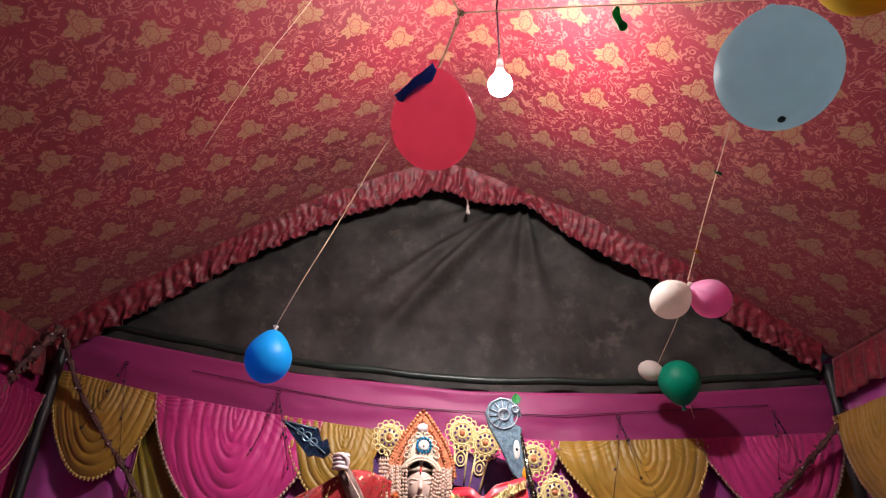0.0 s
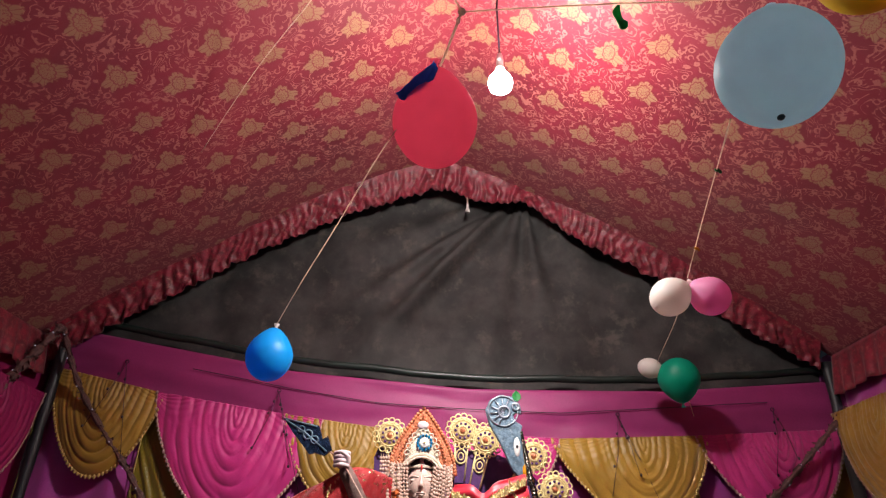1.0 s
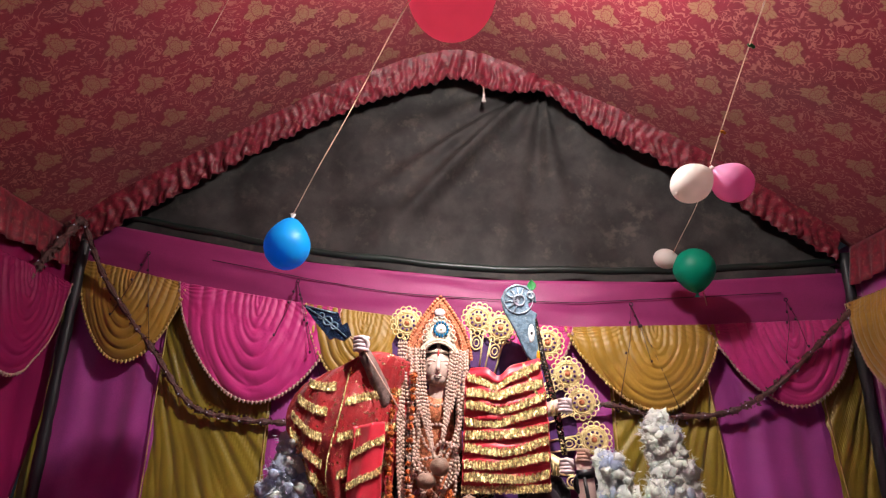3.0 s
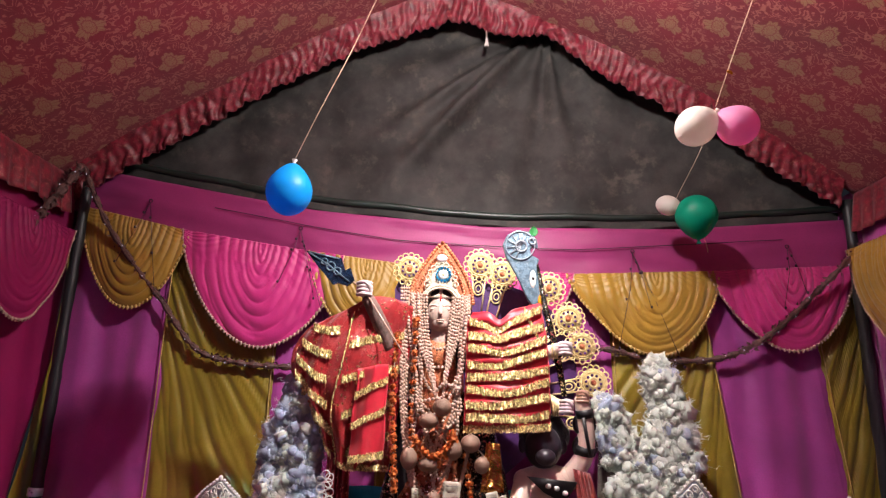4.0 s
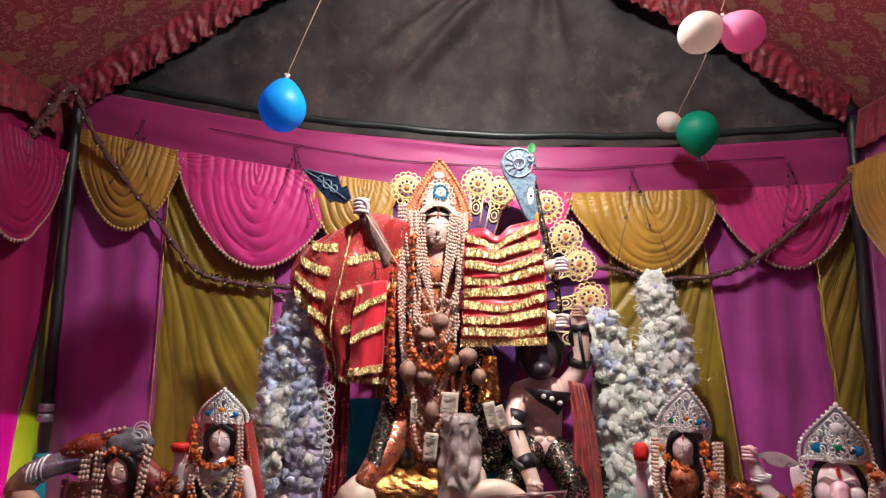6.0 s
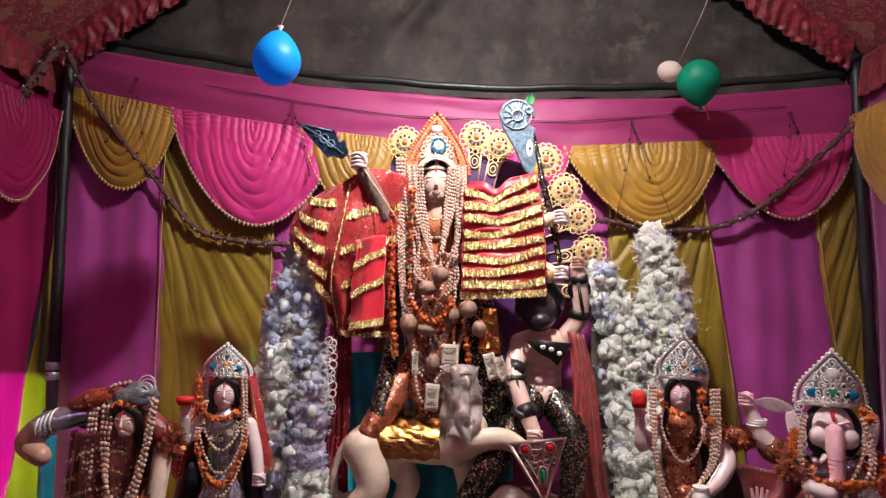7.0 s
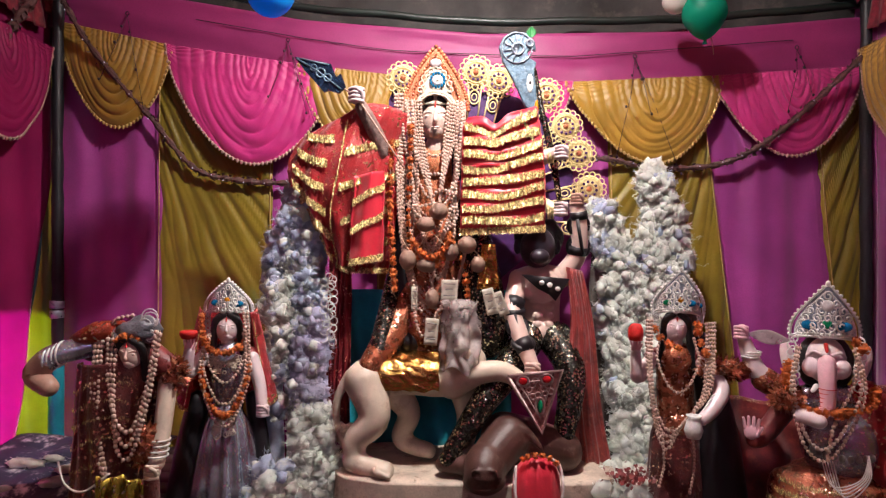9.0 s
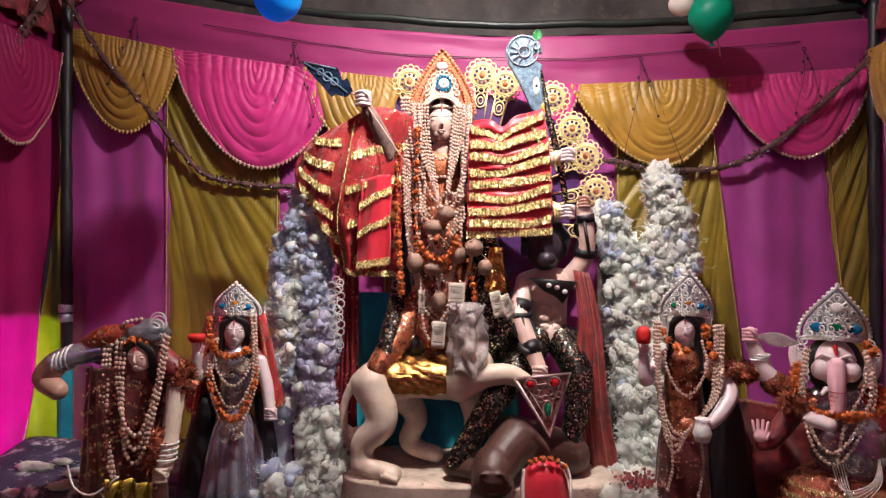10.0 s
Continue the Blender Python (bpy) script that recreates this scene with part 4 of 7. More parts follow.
def flower_chain(pts, n, size=1.0, label="string of orange marigold flowers hung on a statue"):
    root = thing("marigold_garland", label, "garland", "marigold garlands")
    line, _ = smooth_line(pts, 0.01, 12)
    part("thread", Shape().paint(TWINE).tube(line[::2] + [line[-1]], 0.0018, 4), None, root)
    for i in range(n):
        p = line[round(i * (len(line) - 1) / max(1, n - 1))]
        o = part("flower", FLOWER, None, root)
        o.matrix_basis = Matrix.LocRotScale(p, Euler((random.random() * 6, random.random() * 6, random.random() * 6)), Vector((1, 1, 1)) * size * random.uniform(0.8, 1.2))
    return root


def plain_head(sh, c, r, skin, hair, long_hair=0.0):
    """A plain sculpted head: oval, nose, brow and hair, with no painted features."""
    x, y, z = c
    sh.paint(skin)
    sh.ball((x, y, z), (r * 0.80, r * 0.85, r * 1.08), 24, 18)
    sh.ball((x, y - r * 0.28, z - r * 0.52), (r * 0.5, r * 0.5, r * 0.5), 18, 12)
    sh.limb([(x, y - r * 0.80, z + r * 0.22), (x, y - r * 0.93, z - r * 0.12), (x, y - r * 0.88, z - r * 0.2)], [r * 0.06, r * 0.1, r * 0.11], 10)
    for s in (-1, 1):
        sh.limb([(x + s * r * 0.16, y - r * 0.79, z + r * 0.2), (x + s * r * 0.42, y - r * 0.68, z + r * 0.25), (x + s * r * 0.6, y - r * 0.52, z + r * 0.14)], [r * 0.05, r * 0.055, r * 0.03], 8)
        sh.ball((x + s * r * 0.34, y - r * 0.69, z + r * 0.06), (r * 0.17, r * 0.08, r * 0.085), 12, 8)
    sh.ball((x, y - r * 0.76, z - r * 0.48), (r * 0.2, r * 0.1, r * 0.055), 12, 8)
    sh.ball((x, y - r * 0.73, z - r * 0.57), (r * 0.16, r * 0.1, r * 0.06), 12, 8)
    sh.limb([(x, y, z - r * 0.8), (x, y + r * 0.1, z - r * 1.7)], [r * 0.42, r * 0.5], 14)
    sh.paint(VERMILION).limb([(x, y - r * 0.80, z + r * 0.52), (x, y - r * 0.72, z + r * 0.75)], [r * 0.05, r * 0.04], 8)
    sh.paint(hair)
    sh.ball((x, y + r * 0.22, z + r * 0.12), (r * 0.98, r * 0.85, r * 1.14), 24, 18)
    for s in (-1, 1):
        sh.limb([(x + s * r * 0.2, y - r * 0.6, z + r * 0.92), (x + s * r * 0.72, y - r * 0.42, z + r * 0.5), (x + s * r * 0.84, y - r * 0.2, z - r * 0.3), (x + s * r * (0.8 + long_hair * 0.3), y - r * 0.1, z - r * (1.1 + 1.6 * long_hair))], [r * 0.2, r * 0.27, r * 0.25, r * (0.16 + 0.12 * long_hair)], 12)


def fist(sh, c, r, skin, way=(0, 0, 1)):
    """A closed hand: palm, four rolled fingers and a thumb."""
    x, y, z = c
    sh.paint(skin)
    sh.ball(c, (r * 0.85, r * 0.7, r), 14, 10)
    for k in range(4):
        zz = z + r * (0.62 - 0.42 * k)
        sh.limb([(x - r * 0.75, y - r * 0.35, zz), (x - r * 0.1, y - r * 0.85, zz + r * 0.05), (x + r * 0.6, y - r * 0.45, zz)], r * 0.24, 8)
    sh.limb([(x + r * 0.5, y - r * 0.4, z - r * 0.6), (x + r * 0.55, y - r * 0.8, z + r * 0.2), (x + r * 0.1, y - r * 0.95, z + r * 0.6)], r * 0.22, 8)


def open_palm(sh, c, r, skin, lean=0.0):
    """A raised palm with straight fingers."""
    x, y, z = c
    sh.paint(skin)
    sh.ball((x, y, z - r * 0.2), (r * 0.6, r * 0.25, r * 0.65), 14, 10)
    for k in range(4):
        a = (k - 1.5) * 0.3
        sh.limb([(x + a * r * 1.1, y, z + r * 0.2), (x + (a * 1.4 + lean) * r, y - r * 0.08, z + r * (1.25 - abs(a) * 0.5))], [r * 0.17, r * 0.12], 8)
    sh.limb([(x + r * 0.5, y - r * 0.1, z - r * 0.4), (x + r * 0.85, y - r * 0.25, z + r * 0.35)], [r * 0.18, r * 0.13], 8)


# plinth
sh = Shape().paint(CLAY_DIRTY)
def plinth(u, v):
    ang, k = 2 * math.pi * u, min(1.0, v * 1.25)
    ex, ey = 0.68 + 0.02 * wob(u * 6, v, 0, 1), 0.42
    c, s = math.cos(ang), math.sin(ang)
    px = math.copysign(abs(c) ** 0.45, c) * ex
    py = math.copysign(abs(s) ** 0.45, s) * ey
    if v <= 0.5:
        return (0.12 + px, 3.4 + py, STAGE + 0.175 * (v * 2) ** 0.7 + 0.006 * wob(px, py, v, 9))
    w = 1 - (v - 0.5) * 2
    return (0.12 + px * w * 0.985, 3.4 + py * w * 0.985, 0.18 + 0.012 * wob(px * w, py * w, 0, 7))
sh.sheet(plinth, 96, 24)
thing("plinth", "cream painted clay plinth under the lion statue, chipped and dusty", "plinth", shape=sh)

# lion statue
sh = Shape().paint(LION)
Y = 3.24
sh.limb([(-0.40, Y, 0.60), (-0.22, Y, 0.61), (-0.02, Y, 0.61), (0.08, Y, 0.68)], [0.105, 0.085, 0.095, 0.11], 20)
sh.limb([(-0.41, Y - 0.07, 0.60), (-0.35, Y - 0.12, 0.44), (-0.44, Y - 0.12, 0.33), (-0.445, Y - 0.12, 0.24)], [0.10, 0.075, 0.06, 0.052], 18)
sh.limb([(-0.45, Y - 0.13, 0.235), (-0.38, Y - 0.15, 0.215), (-0.29, Y - 0.17, 0.205)], [0.055, 0.05, 0.042], 16)
for k in range(4):
    sh.limb([(-0.33, Y - 0.22 + 0.032 * k, 0.212), (-0.27, Y - 0.235 + 0.036 * k, 0.196)], [0.022, 0.017], 8)
sh.limb([(-0.33, Y + 0.09, 0.56), (-0.20, Y + 0.08, 0.42), (-0.24, Y + 0.08, 0.28), (-0.1, Y + 0.05, 0.23)], [0.09, 0.06, 0.048, 0.042], 16)
sh.limb([(0.02, Y - 0.06, 0.60), (0.14, Y - 0.12, 0.655), (0.25, Y - 0.12, 0.665), (0.33, Y - 0.12, 0.63)], [0.085, 0.055, 0.05, 0.042], 16)
sh.limb([(0.06, Y + 0.06, 0.6), (0.1, Y + 0.08, 0.4), (0.06, Y + 0.06, 0.2)], [0.09, 0.06, 0.05], 14)
sh.ball((0.05, Y - 0.05, 0.78), (0.09, 0.1, 0.11), 20, 14)
sh.ball((0.06, Y - 0.14, 0.75), (0.05, 0.055, 0.045), 16, 12)
for s in (-1, 1):
    sh.ball((0.05 + 0.07 * s, Y - 0.05, 0.86), (0.03, 0.018, 0.035), 10, 8)
sh.limb([(-0.49, Y, 0.62), (-0.55, Y, 0.5), (-0.55, Y, 0.36), (-0.5, Y - 0.02, 0.28)], [0.03, 0.022, 0.02, 0.03], 10)
lion = thing("lion_statue", "cream painted clay lion statue standing on a plinth", "statue", shape=sh)
md = lion.modifiers.new("clay", "REMESH")
md.mode, md.voxel_size, md.use_smooth_shade = "VOXEL", 0.011, True
md = lion.modifiers.new("soften", "SMOOTH")
md.factor, md.iterations = 0.5, 6

# goddess statue on the lion
sh = Shape()
HX, HY = -0.08, 3.46
plain_head(sh, (HX, HY, 1.925), 0.108, SKIN, HAIR, 1.0)
sh.paint(ORANGE_LACE).limb([(HX - 0.15, 3.53, 1.70), (HX, 3.53, 1.72), (HX + 0.15, 3.53, 1.70)], [0.07, 0.09, 0.07], 16)
sh.limb([(HX, 3.53, 1.70), (HX, 3.53, 1.45), (HX, 3.52, 1.25)], [0.13, 0.14, 0.11], 20, 0.7)
sh.paint(COPPER_SILK).limb([(HX, 3.50, 1.25), (HX - 0.02, 3.46, 1.02), (HX - 0.06, 3.42, 0.85)], [0.12, 0.17, 0.18], 22, 0.7)
sh.limb([(HX - 0.12, 3.42, 0.98), (-0.30, 3.26, 0.80), (-0.38, 3.16, 0.68)], [0.12, 0.075, 0.055], 18)
sh.paint(BLACK_SILK).limb([(-0.24, 3.44, 1.55), (-0.27, 3.40, 1.15), (-0.24, 3.36, 0.9), (-0.2, 3.3, 0.78)], [0.05, 0.06, 0.075, 0.06], 14)
sh.paint(SEQUIN).limb([(-0.29, 3.36, 1.1), (-0.31, 3.28, 0.92), (-0.34, 3.2, 0.74)], [0.035, 0.05, 0.06], 16)
sh.limb([(0.10, 3.5, 1.45), (0.16, 3.45, 1.1), (0.2, 3.4, 0.8)], [0.08, 0.11, 0.12], 14)
sh.paint(BROWN_SKIN).limb([(-0.24, 3.5, 1.72), (-0.30, 3.38, 1.64), (-0.335, 3.32, 1.73)], [0.055, 0.045, 0.042], 14)
sh.paint(NET_SLEEVE).limb([(-0.335, 3.32, 1.73), (-0.40, 3.27, 1.87), (-0.445, 3.25, 1.95)], [0.045, 0.038, 0.033], 14)
fist(sh, (-0.462, 3.24, 2.0), 0.046, PALE_SKIN)
sh.paint(SKIN)
for hz, ez in ((1.735, 1.68), (1.45, 1.55)):
    sh.limb([(0.10, 3.52, 1.70), (0.34, 3.42, ez), (0.53, 3.33, hz)], [0.05, 0.042, 0.032], 12)
    fist(sh, (0.56, 3.31, hz), 0.04, PALE_SKIN)
    for k in range(3):
        sh.paint(GILT).ring((0.50 + 0.012 * k, 3.345, hz - 0.01), 0.036, 0.005, 14, (0, 0, 80))
thing("goddess_statue", "painted clay goddess statue dressed in silk, standing on a lion", "statue", shape=sh)


# crown of ivory lace with an orange border
def arch(w, z0, z1, n=22, bulge=0.35):
    pts = []
    for i in range(n + 1):
        t = i / n
        pts.append((w * (1 - t) ** 0.75 * (1 + bulge * math.sin(math.pi * t) * 0.5), z0 + (z1 - z0) * t))
    return [(x, z) for x, z in pts] + [(-x, z) for x, z in pts[::-1]]


root = thing("crown", "tall pointed crown of ivory lace with an orange gold border", "crown")
sh = Shape().paint(ORANGE_LACE)
o = arch(0.172, 1.97, 2.30)
sh.plate([(HX + x, z) for x, z in o], 3.42, 0.02)
part("border", sh, None, root, "orange and gold lace border", False)
sh = Shape().paint(ORANGE_LACE)
for x, z in o:
    sh.ball((HX + x, 3.41, z), (0.011, 0.009, 0.011), 7, 5)
for x, z in arch(0.125, 2.0, 2.255, 16):
    sh.ball((HX + x, 3.398, z), (0.007, 0.006, 0.007), 7, 5)
part("border_beading", sh, None, root)
sh = Shape().paint(IVORY_LACE)
sh.plate([(HX + x, z) for x, z in arch(0.092, 1.99, 2.23)], 3.395, 0.03)
for k in range(11):
    a = math.pi * (0.04 + 0.92 * k / 10)
    sh.ring((HX + 0.078 * math.cos(a), 3.375, 2.05 + 0.12 * math.sin(a)), 0.013, 0.0035, 10)
part("panel", sh, None, root, "ivory lace panel")
sh = Shape().paint(IVORY_LACE)
for k, rr in enumerate((0.112, 0.1)):
    pts = [(HX + rr * math.cos(a), 3.375 - 0.01 * k, 1.93 + rr * 1.12 * math.sin(a)) for a in np.linspace(0.05 * math.pi, 0.95 * math.pi, 30)]
    sh.tube(pts, 0.011 if k == 0 else 0.006, 8)
part("head_band", sh, None, root)
sh = Shape().paint(GEM_BLUE)
for k in range(14):
    a = 2 * math.pi * k / 14
    sh.ball((HX + 0.01 + 0.036 * math.cos(a), 3.37, 2.115 + 0.036 * math.sin(a)), (0.007, 0.005, 0.009), 7, 5)
part("petal_ring", sh, None, root, "turquoise petal ring")
sh = Shape().paint(WHITE_PAINT).ball((HX + 0.01, 3.372, 2.115), (0.027, 0.008, 0.027), 16, 10).paint(GILT).ball((HX + 0.01, 3.363, 2.115), (0.006, 0.005, 0.006), 8, 6)
part("rosette", sh, None, root)
sh = Shape().paint(PALE_SKIN).ball((HX, 3.376, 2.205), (0.03, 0.01, 0.022), 14, 10)
part("upper_rosette", sh, None, root)


# gilt halo medallions on stems
def medallion(c, turn, label="round gilt paper medallion of the halo behind a statue"):
    root = thing("halo_medallion", label, "ornament", "halo medallions", at=Matrix.Translation(c) @ pose(0, 0, 0, 0, turn, 0) @ Matrix.Scale(1.22, 4))
    sh = Shape().paint(GILT)
    sh.lathe([(0.0, 0.006), (0.06, 0.004), (0.066, -0.004), (0.0, -0.006)], (0, 0, 0), 24)
    sh.v = [(x, z, y) for x, y, z in sh.v]
    part("disc", sh, None, root)
    sh = Shape().paint(GILT)
    for k in range(16):
        a = 2 * math.pi * k / 16
        sh.ring((0.068 * math.cos(a), -0.004, 0.068 * math.sin(a)), 0.0135, 0.0032, 9)
    part("scalloped_edge", sh, None, root, "looped gilt edging")["kind"] = "stuff"
    sh = Shape().paint(VIOLET)
    for k in range(10):
        a = 2 * math.pi * k / 10
        sh.ball((0.034 * math.cos(a), -0.008, 0.034 * math.sin(a)), (0.0068, 0.003, 0.0068), 7, 5)
    part("hole_circle", sh, None, root, "dark ring of holes")["kind"] = "stuff"
    sh = Shape().paint(GILT)
    sh.ring((0, -0.008, 0), 0.021, 0.0035, 18).ring((0, -0.008, 0), 0.049, 0.003, 22)
    part("raised_edge", sh, None, root)
    part("boss", Shape().paint(ORANGE_LACE).ball((0, -0.01, 0), (0.013, 0.008, 0.013), 12, 8), None, root, "orange boss")
    sh = Shape().paint(GILT)
    for s in (-1, 1):
        sh.tube([(s * 0.03, 0.0, -0.05), (s * 0.024, 0.004, -0.22)], 0.004, 6)
    sh.ring((0, 0, -0.115), 0.024, 0.004, 14, squash=1.35).ring((0, -0.002, -0.115), 0.012, 0.003, 12, squash=1.35)
    part("stem_scroll", sh, None, root)
    part("stem_card", Shape().paint(VIOLET).plate([(-0.027, -0.05), (0.027, -0.05), (0.022, -0.23), (-0.022, -0.23)], 0.008, 0.004), None, root, "violet card stem", False)


for mx, mz, tn in ((-0.275, 2.215, -18), (0.14, 2.25, 4), (0.27, 2.20, 14), (0.54, 2.12, 35), (0.65, 1.945, 52), (0.725, 1.79, 66), (0.785, 1.59, 80), (0.81, 1.355, 95)):
    medallion((mx, 3.72, mz), tn)
sh = Shape().paint(VIOLET)
sh.plate([(0.2 + 0.5 * math.cos(a), 1.65 + 0.5 * math.sin(a)) for a in np.linspace(-0.7, 2.3, 30)] + [(-0.2, 2.1), (-0.3, 2.24), (-0.36, 2.1), (-0.3, 1.3), (0.2, 1.0)], 3.76, 0.015)
thing("halo_board", "violet card backing of a halo behind the goddess statue", "backing", shape=sh, smooth=False)

# broad curved sword with a painted oval, and its rod
root = thing("ritual_sword", "blue silver curved ceremonial sword with painted ornament", "sword")
sh = Shape().paint(STEEL_BLUE)
sh.plate([(0.465, 1.93), (0.45, 2.06), (0.44, 2.2), (0.45, 2.23), (0.41, 2.255), (0.40, 2.285), (0.42, 2.30), (0.445, 2.29), (0.44, 2.34), (0.40, 2.385), (0.33, 2.395), (0.275, 2.365), (0.25, 2.31), (0.27, 2.235), (0.325, 2.14), (0.39, 2.0)], 3.46, 0.03)
ob = part("blade", sh, None, root, "", False)
md = ob.modifiers.new("edge", "BEVEL")
md.width, md.segments, md.limit_method = 0.006, 2, "ANGLE"
sh = Shape().paint(TAPE)
for k in range(7):
    a = 1.2 + k * 0.52
    sh.tube([(0.35, 3.442, 2.30), (0.35 + 0.075 * math.cos(a), 3.44, 2.30 + 0.075 * math.sin(a))], 0.0034, 6)
sh.ring((0.35, 3.44, 2.30), 0.03, 0.006, 16).ring((0.345, 3.44, 2.305), 0.08, 0.0035, 22)
sh.ring((0.413, 3.44, 2.33), 0.018, 0.006, 14)
part("relief", sh, None, root, "silver relief lines")
sh = Shape().paint(WHITE_PAINT).ball((0.415, 3.445, 2.12), (0.018, 0.008, 0.05), 14, 10)
part("painted_oval", sh, None, root, "white painted oval")
part("dot", Shape().paint(BLACK_SILK).ball((0.415, 3.437, 2.12), (0.007, 0.004, 0.009), 10, 8), None, root)
sh = Shape().paint(GEM_AMBER).ball((0.452, 3.45, 2.0), (0.014, 0.012, 0.035), 10, 8)
part("amber_tip", sh, None, root, "yellow painted tip")
sh = Shape().paint(SEQUIN).tube([(0.44, 3.45, 2.2), (0.48, 3.43, 1.95), (0.53, 3.38, 1.7), (0.56, 3.36, 1.5)], [0.008, 0.016, 0.02, 0.014], 10)
part("rod", sh, None, root, "dark beaded rod")
sh = Shape().paint(GREEN_LEAF)
sh.sheet(lambda u, v: (0.42 + 0.05 * (u - 0.5) * math.sin(math.pi * min(1, v * 0.9 + 0.1)), 3.45 - 0.01 * abs(u - 0.5), 2.36 + 0.06 * v), 6, 8)
thick(thing("leaf", "fresh green leaf tucked at the sword's tip", "leaf", shape=sh), 0.002)

# spear blade of blue foil
root = thing("spear", "spear with a blue foil blade held by the goddess statue", "spear")
sh = Shape().paint(BLUE_FOIL)
sh.plate([(-0.785, 2.20), (-0.70, 2.185), (-0.60, 2.165), (-0.575, 2.10), (-0.55, 2.115), (-0.525, 2.05), (-0.56, 2.02), (-0.61, 2.035), (-0.635, 2.025), (-0.66, 2.055), (-0.72, 2.12)], 3.27, 0.022)
part("blade", sh, None, root, "", False)
sh = Shape().paint(STEEL_BLUE)
sh.ring((-0.65, 3.256, 2.12), 0.022, 0.004, 14).ring((-0.615, 3.256, 2.095), 0.018, 0.004, 14).ring((-0.685, 3.256, 2.145), 0.016, 0.003, 12)
sh.tube([(-0.77, 3.256, 2.19), (-0.66, 3.256, 2.125), (-0.55, 3.256, 2.04)], 0.004, 6)
sh.tube([(-0.77, 3.257, 2.195), (-0.61, 3.257, 2.16)], 0.004, 6)
part("relief", sh, None, root, "raised blue silver ornament")
sh = Shape().paint(BROWN_SKIN).tube([(-0.53, 3.26, 2.04), (-0.462, 3.225, 1.99), (-0.3, 3.18, 1.75), (-0.22, 3.17, 1.63)], 0.0042, 8)
part("shaft", sh, None, root)


# cloths with tinsel
def tinsel(points, n_each, size, spread, parent, material=TINSEL):
    """Rows of small crumpled gold flakes laid along the cloth."""
    sh = Shape().paint(material)
    for a, b in zip(points, points[1:]):
        count = n_each * 3
        for q in range(count):
            p = a.lerp(b, (q + random.uniform(0.1, 0.9)) / count) + Vector((0, -0.007 - 0.004 * random.random(), random.uniform(-1, 1) * spread * 0.45))
            w = size * random.uniform(0.75, 1.3)
            d = Vector((random.uniform(-0.16, 0.16), random.uniform(-0.3, 0.55), 1)).normalized() * w
            e = Vector((1, random.uniform(-0.9, 0.9), random.uniform(-0.15, 0.15))).normalized() * w * 0.06
            m = Vector((0, -0.12 * w * random.random(), 0))
            sh.put([p - d * 0.5 - e, p - d * 0.5 + e, p + m + e, p + m - e, p + d * 0.5 + e * 0.8, p + d * 0.5 - e * 0.8], [(0, 1, 2, 3), (3, 2, 4, 5)])
    ob = part("tinsel", sh, None, parent, "crinkled gold tinsel strips", False)
    ob["kind"] = "stuff"
    return ob


def shawl_left(u, v):
    xl = table(v, (0, 0.06, 0.14, 0.25, 0.38, 0.5, 0.62, 0.74, 0.86, 1), (-0.60, -0.69, -0.755, -0.80, -0.83, -0.838, -0.825, -0.79, -0.745, -0.71))
    xr = table(v, (0, 0.3, 0.7, 1), (-0.22, -0.23, -0.28, -0.31))
    x = xl + (xr - xl) * u
    top = 1.93 + 0.07 * math.sin(math.pi * u) - 0.06 * (1 - u)
    low = table(u, (0, 0.2, 0.35, 0.5, 1), (1.41, 1.24, 1.14, 1.12, 1.12))
    z = top + (low - top) * v
    y = 3.33 - 0.1 * math.sin(math.pi * u) * math.sin(math.pi * (0.15 + 0.8 * v)) + 0.018 * math.sin(u * 34 + 3 * wob(u, v, 0, 2) + v * 3) * (0.3 + v) + 0.02 * wob(x, z, 0, 7)
    return (x, y, z)


root = thing("tinsel_shawl", "red net shawl with gold tinsel stripes draped on the goddess statue", "shawl", "red and gold cloths")
thick(part("cloth", Shape().paint(RED_NET).sheet(shawl_left, 70, 60), None, root), 0.003)
for k in range(5):
    tinsel([Vector(shawl_left(0.06 + 0.3 * t, 0.14 + 0.15 * k + 0.16 * t - 0.1 * t * t)) for t in np.linspace(0, 1, 9)], 9, 0.034, 0.012, root)
for k in range(4):
    tinsel([Vector(shawl_left(0.5 + 0.44 * t, 0.3 + 0.2 * k + (-0.1 * t))) for t in np.linspace(0, 1, 9)], 9, 0.034, 0.012, root)
tinsel([Vector(shawl_left(0.42 + 0.06 * math.sin(t * 5), 0.1 + 0.85 * t)) for t in np.linspace(0, 1, 16)], 5, 0.028, 0.014, root)
tinsel([Vector(shawl_left(u, 0.985)) for u in np.linspace(0.0, 1, 20)], 6, 0.026, 0.008, root)


def folded(u, v):
    return (-0.475 + 0.15 * u + 0.012 * wob(v, u, 0, 3) - 0.02 * v * (1 - u), 3.215 + 0.02 * math.sin(u * 8 + v * 2) - 0.012 * math.sin(math.pi * u), 1.60 - 0.44 * v + 0.03 * u)


root = thing("tinsel_shawl", "red satin shawl end with gold edging on a statue's arm", "shawl", "red and gold cloths")
thick(part("cloth", Shape().paint(RED_SATIN).sheet(folded, 24, 30), None, root), 0.003)
for v in (0.3, 0.62, 0.97):
    tinsel([Vector(folded(u, v - 0.12 * u * (v < 0.9))) for u in np.linspace(0, 1, 10)], 9, 0.03, 0.009, root)


